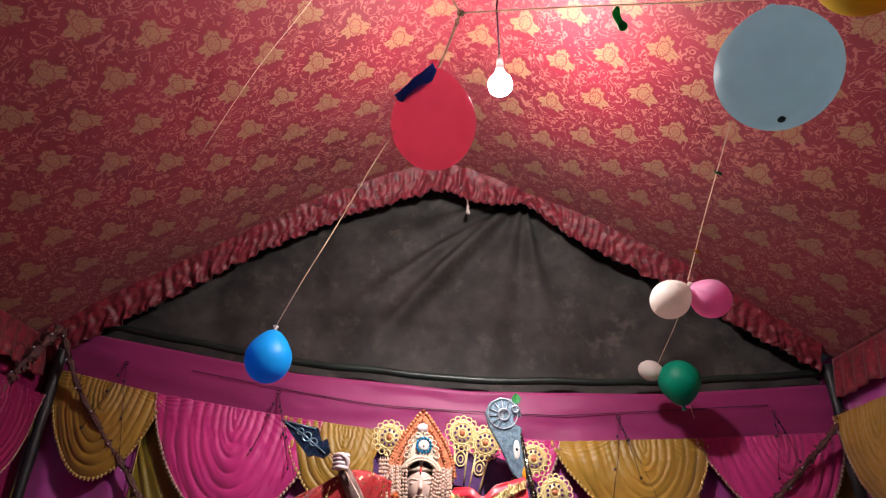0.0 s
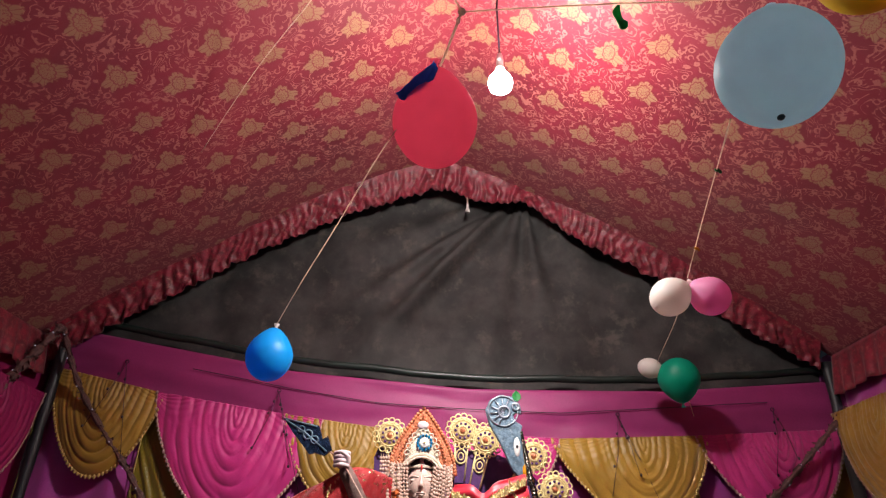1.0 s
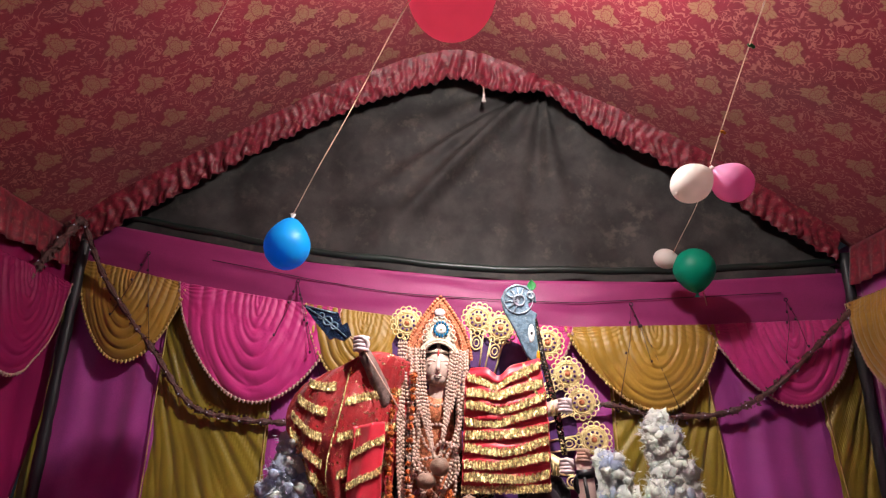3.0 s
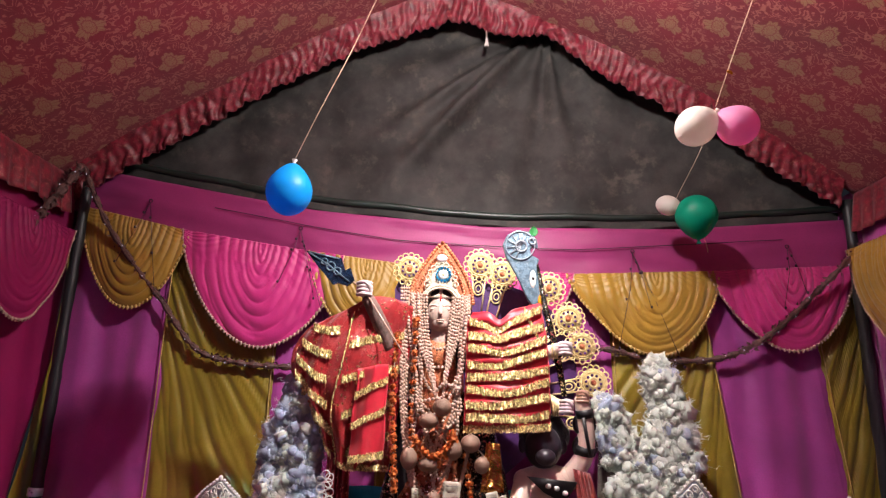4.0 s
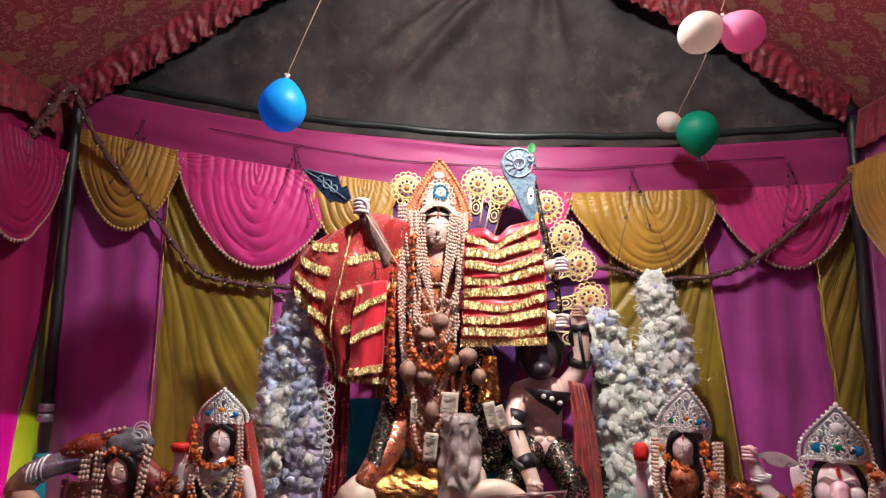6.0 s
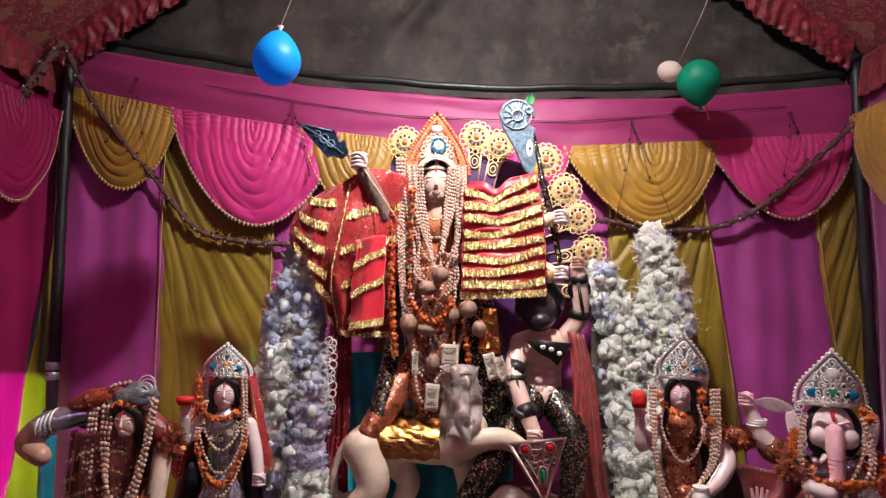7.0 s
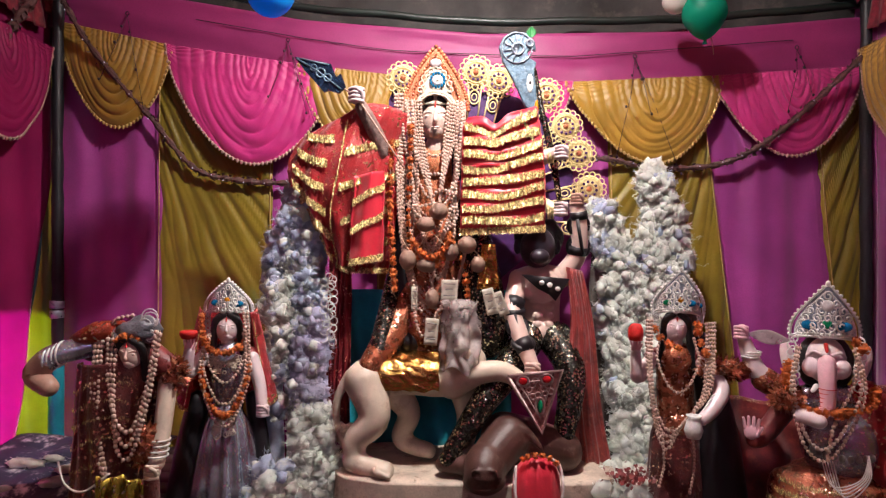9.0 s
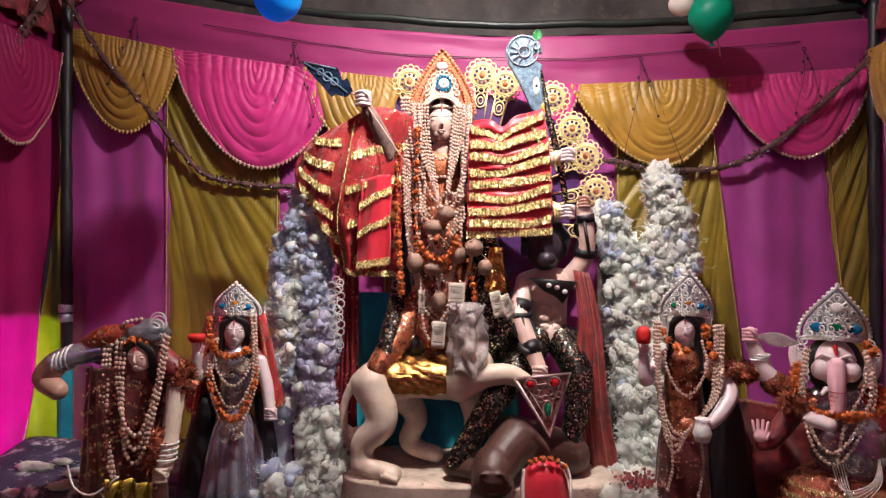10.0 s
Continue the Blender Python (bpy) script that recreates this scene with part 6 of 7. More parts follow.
# goddess in a silver skirt
made = set(scene.objects)
X, Yc = -1.06, 3.12
sh = Shape()
plain_head(sh, (X, Yc, 0.862), 0.068, PALE_SKIN, HAIR, 0.6)
sh.paint(MAROON).limb([(X - 0.1, Yc + 0.03, 0.72), (X, Yc + 0.03, 0.735), (X + 0.1, Yc + 0.03, 0.72)], [0.045, 0.055, 0.045], 14)
sh.paint(SILVER_SILK).limb([(X, Yc + 0.03, 0.72), (X, Yc + 0.03, 0.56), (X, Yc + 0.03, 0.45)], [0.085, 0.08, 0.07], 18, 0.75)
sh.lathe([(0.07, 0.46), (0.1, 0.40), (0.125, 0.28), (0.15, 0.12), (0.175, 0.0), (0.0, 0.0)], (X, Yc + 0.03, 0.0), 96, 0.75, 15, 0.09)
sh.paint(BLACK_SILK).limb([(X - 0.14, Yc + 0.08, 0.5), (X - 0.18, Yc + 0.08, 0.25), (X - 0.2, Yc + 0.08, 0.02)], [0.05, 0.07, 0.09], 12)
sh.limb([(X + 0.12, Yc + 0.08, 0.5), (X + 0.15, Yc + 0.08, 0.25), (X + 0.16, Yc + 0.08, 0.02)], [0.04, 0.05, 0.06], 12)
sh.paint(PALE_SKIN).limb([(X - 0.11, Yc, 0.72), (X - 0.17, Yc - 0.06, 0.66), (X - 0.155, Yc - 0.1, 0.77)], [0.034, 0.03, 0.024], 12)
open_palm(sh, (X - 0.155, Yc - 0.11, 0.795), 0.036, PINK_SKIN)
sh.paint(PALE_SKIN).limb([(X + 0.115, Yc, 0.71), (X + 0.15, Yc - 0.03, 0.60), (X + 0.165, Yc - 0.06, 0.50)], [0.034, 0.03, 0.026], 12)
fist(sh, (X + 0.172, Yc - 0.07, 0.475), 0.034, PALE_SKIN)
thing("goddess_statue", "small painted goddess statue in a silver blue pleated skirt", "statue", "smaller statues", shape=sh)
silver_crown((X, Yc - 0.01, 0.935), 0.1, 0.15, ((-0.5, 0.3, GEM_BLUE, 0.24, 0.15), (0.5, 0.3, GEM_BLUE, 0.24, 0.15), (0, 0.42, GEM_AMBER, 0.13, 0.13)), "openwork silver crown with blue and amber gems", 3)
for k in range(3):
    strand(loop((X, 0.84), 0.088 + 0.012 * k, 0.62 - 0.1 * k, Yc - 0.075 - 0.008 * k), 0.0075, 0.0165)
for k in range(2):
    strand([(X + 0.075 + 0.018 * k, Yc - 0.05, 0.95), (X + 0.09 + 0.015 * k, Yc - 0.08, 0.8), (X + 0.085 + 0.015 * k, Yc - 0.09, 0.66), (X + 0.06, Yc - 0.1, 0.56)], 0.0075, 0.0165)
flower_chain(loop((X, 0.80), 0.105, 0.47, Yc - 0.09), 30, 1.0)
flower_chain([(X - 0.11, Yc - 0.05, 0.92), (X - 0.1, Yc - 0.08, 0.84), (X - 0.07, Yc - 0.09, 0.775), (X, Yc - 0.1, 0.755), (X + 0.06, Yc - 0.09, 0.78)], 14, 1.1)
sh = Shape().paint(IVORY_LACE)
for k in range(60):
    a, r = random.uniform(-0.2, math.pi + 0.2), random.uniform(0.03, 0.085)
    sh.ring((X + r * math.cos(a), Yc - 0.085, 0.735 - r * 0.9 * math.sin(a)), 0.009, 0.0022, 7, (random.uniform(-30, 30), 0, 0))
thing("collar_necklace", "ivory filigree collar necklace on a small statue", "necklace", "collar necklaces", shape=sh)
sh = Shape().paint(IVORY_LACE)
for k in range(24):
    sh.ring((X + random.uniform(-0.045, 0.045), Yc - 0.105, 0.42 + random.uniform(-0.05, 0.04)), 0.012, 0.003, 7, (random.uniform(-30, 30), 0, 0))
thing("lace_pendant", "pale lace pendant hanging at a statue's waist", "pendant", shape=sh)
sh = Shape().paint(RED_NET)
def veil(u, v):
    a = -2.3 + 4.6 * u
    r = 0.115 + 0.09 * v
    return (X + r * 1.15 * math.sin(a), Yc + 0.06 + r * 0.55 * math.cos(a), 0.96 - 0.46 * v - 0.03 * abs(math.sin(a * 2)) + 0.01 * wob(u, v, 0, 5))
sh.sheet(veil, 40, 24)
veil_root = thing("veil", "red net veil with tinsel edge behind a small goddess statue", "veil")
thick(part("cloth", sh, None, veil_root), 0.002)
for u in (0.03, 0.97):
    tinsel([Vector(veil(u, v)) for v in np.linspace(0.1, 1, 10)], 4, 0.016, 0.01, veil_root)
tinsel([Vector(veil(u, 0.98)) for u in np.linspace(0, 1, 14)], 4, 0.018, 0.008, veil_root)
sh = Shape().paint(VERMILION)
sh.lathe([(0.0, -0.02), (0.03, -0.015), (0.04, 0.005), (0.038, 0.02), (0.03, 0.022), (0.0, 0.015)], (X - 0.155, Yc - 0.13, 0.845), 16, 0.8)
thing("red_bowl", "small red painted bowl held on a statue's palm", "bowl", shape=sh)

face_hall(made, -1.06, 3.12, 14)

# goddess in copper silk
made = set(scene.objects)
X, Yc = 1.075, 3.12
sh = Shape()
plain_head(sh, (X, Yc, 0.885), 0.066, PALE_SKIN, HAIR, 1.0)
sh.paint(MAROON).limb([(X - 0.1, Yc + 0.03, 0.73), (X, Yc + 0.03, 0.75), (X + 0.11, Yc + 0.03, 0.73)], [0.045, 0.055, 0.045], 14)
sh.paint(COPPER_SILK).limb([(X, Yc + 0.03, 0.73), (X, Yc + 0.03, 0.56), (X + 0.01, Yc + 0.03, 0.42)], [0.088, 0.085, 0.085], 18, 0.75)
sh.paint(SEQUIN_RED).lathe([(0.085, 0.46), (0.11, 0.36), (0.12, 0.2), (0.13, 0.05), (0.135, 0.0), (0.0, 0.0)], (X, Yc + 0.03, 0.0), 60, 0.75, 11, 0.05)
sh.paint(BLACK_SILK).limb([(X + 0.1, Yc + 0.06, 0.82), (X + 0.17, Yc + 0.06, 0.55), (X + 0.2, Yc + 0.07, 0.3), (X + 0.22, Yc + 0.07, 0.02)], [0.05, 0.075, 0.1, 0.12], 14)
sh.paint(PALE_SKIN).limb([(X - 0.11, Yc, 0.73), (X - 0.175, Yc - 0.08, 0.65), (X - 0.185, Yc - 0.1, 0.77)], [0.034, 0.03, 0.023], 12)
open_palm(sh, (X - 0.187, Yc - 0.11, 0.80), 0.034, PINK_SKIN)
sh.paint(PALE_SKIN).limb([(X + 0.115, Yc, 0.72), (X + 0.19, Yc - 0.06, 0.62), (X + 0.15, Yc - 0.12, 0.54), (X + 0.1, Yc - 0.15, 0.49)], [0.036, 0.036, 0.034, 0.026], 12)
sh.paint(SILVER)
for k in range(3):
    sh.ring((X + 0.165 - 0.014 * k, Yc - 0.105 - 0.012 * k, 0.565 - 0.02 * k), 0.036, 0.004, 14, (0, 40, 30))
thing("goddess_statue", "small painted goddess statue in copper and maroon silk", "statue", "smaller statues", shape=sh)
silver_crown((X + 0.012, Yc - 0.01, 0.95), 0.108, 0.2, ((-0.5, 0.24, GEM_GREEN, 0.2, 0.13), (0.42, 0.26, GEM_BLUE, 0.24, 0.15), (0.86, 0.2, GEM_BLUE, 0.12, 0.12), (0, 0.33, GEM_AMBER, 0.12, 0.12)), "tall openwork silver crown with blue and amber gems", 2)
for k in range(4):
    strand([(X - 0.11 - 0.008 * k, Yc - 0.05, 0.93), (X - 0.115 - 0.006 * k, Yc - 0.1, 0.72), (X - 0.1, Yc - 0.11, 0.54 - 0.03 * k), (X - 0.05, Yc - 0.13, 0.43 - 0.03 * k), (X + 0.02, Yc - 0.13, 0.46), (X + 0.11 + 0.01 * k, Yc - 0.11, 0.62), (X + 0.125 + 0.012 * k, Yc - 0.06, 0.92)], 0.0078, 0.017)
strand(loop((X, 0.84), 0.09, 0.6, Yc - 0.09), 0.0075, 0.0165)
for x, low in ((X - 0.07, 0.16), (X + 0.06, 0.14)):
    strand([(x, Yc - 0.14, 0.42), (x + 0.01, Yc - 0.13, 0.28), (x - 0.01, Yc - 0.12, low)], 0.0075, 0.0165)
flower_chain([(X - 0.1, Yc - 0.05, 0.88), (X - 0.06, Yc - 0.09, 0.825), (X, Yc - 0.1, 0.80)], 4, 1.3)
flower_chain([(X + 0.09, Yc - 0.05, 0.9), (X + 0.09, Yc - 0.08, 0.85), (X + 0.12, Yc - 0.09, 0.78)], 4, 1.3)
sh = Shape().paint(VERMILION)
sh.lathe([(0.0, -0.03), (0.03, -0.025), (0.034, 0.0), (0.033, 0.03), (0.022, 0.05), (0.0, 0.055)], (X - 0.187, Yc - 0.13, 0.855), 16, 0.8, 5, 0.08)
thing("red_bud", "large red lotus bud held on a statue's palm", "flower", shape=sh)
sh = Shape().paint(SILVER)
sh.lathe([(0.0, -0.05), (0.03, -0.045), (0.042, -0.01), (0.03, 0.03), (0.022, 0.04), (0.034, 0.055), (0.03, 0.055), (0.0, 0.04)], (X + 0.06, Yc - 0.18, 0.46), 20)
thing("silver_pot", "small silver pot held by a statue", "pot", shape=sh)
def tinsel_puff(c, rx, rz, n):
    """A spiky cushion of copper tinsel."""
    root = thing("tinsel_puff", "spiky copper tinsel puff on a statue's shoulder", "ornament", "tinsel puffs")
    sh = Shape().paint(COPPER_SILK)
    for k in range(n):
        d = Vector((random.gauss(0, 1), random.gauss(0, 0.6), random.gauss(0, 0.7))).normalized()
        p = Vector(c) + Vector((d.x * rx, d.y * 0.05, d.z * rz))
        e = d.orthogonal().normalized() * 0.008
        sh.put([p - e, p + d * 0.028, p + e, p - d * 0.02], [(0, 1, 2, 3)])
    sh.ball(c, (rx * 0.95, 0.05, rz * 0.95), 16, 10, None, 0.4)
    part("tinsel", sh, None, root, "", False)["kind"] = "stuff"


tinsel_puff((X + 0.205, Yc - 0.02, 0.70), 0.105, 0.045, 260)

face_hall(made, 1.075, 3.12, -14)

# elephant-headed statue
made = set(scene.objects)
X, Yc = 1.665, 2.93
sh = Shape().paint(PALE_SKIN)
sh.ball((X, Yc, 0.765), (0.082, 0.085, 0.105), 24, 18)
for s in (-1, 1):
    sh.ball((X + 0.052 * s, Yc - 0.055, 0.74), (0.042, 0.035, 0.045), 14, 10)
    sh.limb([(X + 0.02 * s, Yc - 0.085, 0.80), (X + 0.05 * s, Yc - 0.075, 0.81), (X + 0.07 * s, Yc - 0.05, 0.79)], 0.007, 8)
sh.paint(PINK_SKIN).limb([(X, Yc - 0.085, 0.765), (X, Yc - 0.105, 0.70), (X + 0.004, Yc - 0.11, 0.63), (X + 0.0, Yc - 0.115, 0.575), (X - 0.03, Yc - 0.125, 0.55)], [0.036, 0.035, 0.032, 0.027, 0.022], 16)
for k in range(5):
    sh.paint(VERMILION).ring((X + 0.002, Yc - 0.108, 0.66 - 0.019 * k), 0.0335 - 0.0012 * k, 0.0018, 16, (90, 0, 0))
sh.paint(VERMILION).limb([(X, Yc - 0.088, 0.815), (X - 0.004, Yc - 0.08, 0.845)], [0.006, 0.009], 8)
sh.paint(WHITE_PAINT).limb([(X - 0.04, Yc - 0.1, 0.665), (X - 0.055, Yc - 0.13, 0.65)], [0.012, 0.008], 10)
sh.paint(HAIR).ball((X, Yc + 0.035, 0.75), (0.115, 0.085, 0.135), 20, 14)
sh.paint(PALE_SKIN)
for s in (-1, 1):
    sh.ball((X + 0.145 * s, Yc + 0.03, 0.755), (0.03, 0.02, 0.085), 16, 12, (0, 12 * s, 0))
sh.paint(SILVER_SILK).ball((X + 0.06, Yc + 0.02, 0.40), (0.16, 0.13, 0.17), 26, 18)
sh.limb([(X - 0.12, Yc + 0.03, 0.58), (X + 0.02, Yc + 0.03, 0.6), (X + 0.16, Yc + 0.03, 0.58)], [0.05, 0.07, 0.06], 14)
sh.paint(COPPER_SILK).ball((X + 0.03, Yc + 0.03, 0.16), (0.26, 0.18, 0.16), 26, 16, None, 0.12)
sh.paint(RED_NET).limb([(X + 0.15, Yc + 0.02, 0.62), (X + 0.22, Yc + 0.02, 0.5), (X + 0.25, Yc + 0.02, 0.3)], [0.07, 0.08, 0.09], 14)
sh.paint(PALE_SKIN).limb([(X - 0.15, Yc, 0.60), (X - 0.26, Yc - 0.03, 0.69), (X - 0.30, Yc - 0.04, 0.77), (X - 0.325, Yc - 0.05, 0.84)], [0.045, 0.042, 0.036, 0.028], 14)
fist(sh, (X - 0.333, Yc - 0.055, 0.875), 0.036, PINK_SKIN)
sh.paint(COPPER_SILK).limb([(X - 0.13, Yc, 0.60), (X - 0.24, Yc - 0.02, 0.66)], [0.055, 0.058], 14)
sh.paint(MAROON).limb([(X - 0.14, Yc, 0.56), (X - 0.24, Yc - 0.06, 0.42), (X - 0.28, Yc - 0.1, 0.40)], [0.05, 0.045, 0.035], 14)
open_palm(sh, (X - 0.29, Yc - 0.13, 0.45), 0.05, PINK_SKIN)
sh.paint(PALE_SKIN).limb([(X - 0.09, Yc - 0.13, 0.54), (X - 0.03, Yc - 0.15, 0.525)], [0.034, 0.03], 12)
sh.paint(SILVER)
for k in range(3):
    sh.ring((X - 0.298 + 0.004 * k, Yc - 0.04, 0.762 + 0.012 * k), 0.038, 0.004, 14, (90, 0, 0))
root_dress = thing("tinsel_dress", "copper and gold tinsel dress trim on a statue's knees", "dress trim")
for v in (0.0, 0.33, 0.66):
    tinsel([Vector((X + 0.03 + 0.27 * math.sin(a) * (1 - 0.25 * v), Yc + 0.03 - 0.19 * math.cos(a) * (1 - 0.25 * v), 0.14 + 0.13 * v)) for a in np.linspace(-1.3, 1.3, 14)], 5, 0.02, 0.02, root_dress)
thing("elephant_headed_statue", "painted clay elephant-headed statue with a pink trunk", "statue", "smaller statues", shape=sh)
silver_crown((X, Yc - 0.02, 0.865), 0.128, 0.235, ((-0.52, 0.24, GEM_BLUE, 0.24, 0.17), (0.52, 0.24, GEM_BLUE, 0.24, 0.17), (0, 0.28, GEM_GREEN, 0.16, 0.15), (0, 0.62, SILVER, 0.2, 0.2)), "broad openwork silver crown with blue and green gems", 1)
for s in (-1, 1):
    sh = Shape().paint(SILVER)
    for k in range(7):
        sh.ring((X + s * (0.125 + 0.008 * math.sin(k)), Yc - 0.035, 0.86 - 0.033 * k), 0.018, 0.0035, 10)
        sh.ring((X + s * (0.122 + 0.01 * math.cos(k)), Yc - 0.04, 0.85 - 0.033 * k), 0.009, 0.003, 8)
    thing("ear_ornament", "silver filigree side piece of a statue's crown", "ornament", "crown side pieces", shape=sh)
for k in range(2):
    strand(loop((X, 0.84), 0.135 - 0.012 * k, 0.36 + 0.05 * k, Yc - 0.12 - 0.006 * k, -0.02), 0.0085, 0.018)
strand([(X + 0.11, Yc - 0.06, 0.83), (X + 0.1, Yc - 0.11, 0.7), (X + 0.06, Yc - 0.13, 0.6), (X + 0.02, Yc - 0.14, 0.5), (X + 0.0, Yc - 0.15, 0.38)], 0.0085, 0.018)
flower_chain([(X - 0.145, Yc - 0.07, 0.75), (X - 0.15, Yc - 0.09, 0.66), (X - 0.11, Yc - 0.12, 0.575), (X - 0.02, Yc - 0.14, 0.565), (X + 0.07, Yc - 0.14, 0.57), (X + 0.16, Yc - 0.1, 0.60), (X + 0.18, Yc - 0.05, 0.66)], 20, 1.45)
flower_chain([(X + 0.11, Yc - 0.05, 0.86), (X + 0.13, Yc - 0.06, 0.83)], 2, 1.6)
sh = Shape().paint(WHITE_LACE)
for k in range(5):
    sh.tube(smooth_line([(X - 0.02 + 0.01 * k, Yc - 0.13, 0.36), (X + 0.02 + 0.012 * k, Yc - 0.15, 0.26 - 0.012 * k), (X + 0.12 + 0.008 * k, Yc - 0.14, 0.3), (X + 0.15, Yc - 0.12, 0.4)], 0.003, 8)[0], 0.0025, 5)
thing("sacred_thread", "loose pale thread loops across a statue's belly", "thread", shape=sh)
sh = Shape().paint(PRINT)
for k in range(9):
    a = -0.9 + 0.22 * k
    sh.ball((X + 0.06 + 0.14 * math.sin(a), Yc - 0.105 + 0.05 * abs(a) ** 2 * 0.6, 0.40 - 0.03 * math.cos(a)), (0.014, 0.008, 0.018), 8, 6)
thing("heart_chain", "row of grey painted drops across a statue's belly", "ornament", shape=sh)
sh = Shape().paint(CLEAR)
sh.sheet(lambda u, v: (X - 0.31 + 0.17 * u, Yc - 0.08, 0.872 - 0.02 * u + (0.03 * math.sin(math.pi * u) + 0.002) * (v * 2 - 1)), 14, 6)
thick(thing("fan_blade", "small translucent leaf-shaped blade in a statue's fist", "blade", shape=sh), 0.003)

face_hall(made, 1.665, 2.93, -26)

# archer statue in red sequins, one elbow out
SHOULDER = surface("orange_red_tinsel_cloth", (0.42, 0.06, 0.025), 0.35, 0.2, big=24, vary=0.5, bump=0.9, flakes=110.0, glint=0.12)
X, Yc = -1.36, 2.78
sh = Shape()
plain_head(sh, (-1.315, Yc - 0.06, 0.80), 0.066, SKIN, HAIR, 0.3)
sh.paint(MAROON).limb([(-1.52, Yc, 0.80), (X, Yc + 0.02, 0.83), (-1.2, Yc, 0.74)], [0.045, 0.06, 0.05], 16)
sh.paint(SEQUIN_RED).limb([(-1.37, Yc + 0.02, 0.74), (-1.38, Yc + 0.02, 0.5), (-1.40, Yc + 0.02, 0.2), (-1.40, Yc + 0.02, 0.02)], [0.14, 0.14, 0.16, 0.18], 24, 0.7)
sh.paint(SILVER_SILK).limb([(-1.50, Yc - 0.03, 0.825), (-1.61, Yc - 0.08, 0.80), (-1.655, Yc - 0.1, 0.77)], [0.046, 0.046, 0.05], 14)
sh.paint(BROWN_SKIN).limb([(-1.655, Yc - 0.1, 0.77), (-1.695, Yc - 0.1, 0.715), (-1.63, Yc - 0.12, 0.67)], [0.05, 0.05, 0.04], 14)
sh.paint(SHOULDER).limb([(-1.56, Yc - 0.04, 0.85), (-1.46, Yc - 0.06, 0.885), (-1.37, Yc - 0.04, 0.90)], [0.03, 0.048, 0.035], 18)
sh.paint(LION).limb([(-1.19, Yc, 0.68), (-1.185, Yc - 0.06, 0.5), (-1.195, Yc - 0.1, 0.36)], [0.04, 0.036, 0.036], 12)
fist(sh, (-1.2, Yc - 0.11, 0.33), 0.036, LION)
sh.paint(SILVER)
for k in range(4):
    sh.ring((-1.60 - 0.014 * k, Yc - 0.075 - 0.007 * k, 0.80 - 0.008 * k), 0.049, 0.005, 14, (0, 0, 90))
    sh.ring((-1.188, Yc - 0.08 - 0.006 * k, 0.45 - 0.02 * k), 0.04, 0.004, 12, (90, 0, 0))
sh.paint(HAT_GREY).ball((-1.305, Yc - 0.03, 0.885), (0.1, 0.07, 0.06), 22, 14, (0, -16, 0), 0.35).ball((-1.37, Yc - 0.05, 0.83), (0.045, 0.05, 0.06), 16, 10, None, 0.3)
thing("archer_statue", "painted clay archer statue in dark red sequined cloth", "statue", "smaller statues", shape=sh)
sh = Shape().paint(SILVER)
for k in range(8):
    a = 0.3 + 0.22 * k
    sh.ring((-1.25 + 0.015 * math.cos(k), Yc - 0.07, 0.87 + 0.012 * k), 0.02 + 0.002 * k, 0.003, 12, (0, 20 * k, 0))
thing("hair_ornament", "curled silver wire ornament beside a statue's head", "ornament", shape=sh)
for k in range(3):
    strand([(-1.455 + 0.014 * k, Yc - 0.08, 0.87), (-1.45 + 0.014 * k, Yc - 0.12, 0.7), (-1.44 + 0.012 * k, Yc - 0.13, 0.5), (-1.40 + 0.01 * k, Yc - 0.14, 0.34), (-1.36, Yc - 0.14, 0.27 - 0.015 * k)], 0.0095, 0.02)
for k in range(3):
    strand([(-1.40 + 0.02 * k, Yc - 0.09, 0.88), (-1.385 + 0.012 * k, Yc - 0.12, 0.7), (-1.34, Yc - 0.14, 0.54 - 0.05 * k), (-1.28, Yc - 0.14, 0.5 - 0.05 * k), (-1.23 + 0.01 * k, Yc - 0.12, 0.66), (-1.205 + 0.008 * k, Yc - 0.08, 0.9)], 0.0095, 0.02)
strand([(-1.42, Yc - 0.06, 0.9), (-1.36, Yc - 0.08, 0.95), (-1.3, Yc - 0.06, 0.96)], 0.0085, 0.019)
flower_chain([(-1.36, Yc - 0.1, 0.86), (-1.315, Yc - 0.1, 0.875), (-1.28, Yc - 0.09, 0.86)], 4, 1.1)
tinsel_puff((-1.17, Yc + 0.0, 0.70), 0.05, 0.07, 160)
tinsel_puff((-1.24, Yc - 0.09, 0.42), 0.06, 0.09, 160)
root = thing("sequin_skirt", "dark red skirt cloth with gold and silver sequins on a statue", "skirt")
def skirt(u, v):
    a = -1.6 + 2.6 * u
    return (-1.415 + 0.2 * math.sin(a) * (0.80 + 0.14 * v) + 0.006 * wob(u, v, 0, 6), Yc + 0.03 - 0.19 * math.cos(a) * (0.8 + 0.2 * v) + (0.004 + 0.007 * v) * math.sin(u * 40 + 3 * wob(u, v, 3, 3)), 0.745 + 0.03 * u - 0.70 * v)
thick(part("cloth", Shape().paint(SEQUIN_RED).sheet(skirt, 80, 50), None, root), 0.003)
pleats = Shape().paint(GOLD_SILK)
pleats.sheet(lambda u, v: (-1.40 + 0.20 * u, 2.60 + 0.015 * math.sin(u * 24) - 0.02 * math.sin(math.pi * u), 0.33 - 0.01 * math.sin(u * 9) - 0.29 * v), 50, 12)
thick(part("pleats", pleats, None, root, "olive gold pleated front"), 0.003)
for v in (0.13, 0.24, 0.34, 0.46, 0.6, 0.78):
    tinsel([Vector(skirt(u, v + 0.04 * math.sin(u * 7))) + Vector((0, -0.006, 0)) for u in np.linspace(0.02, 0.98, 14)], 2, 0.011, 0.014, root, TINSEL)
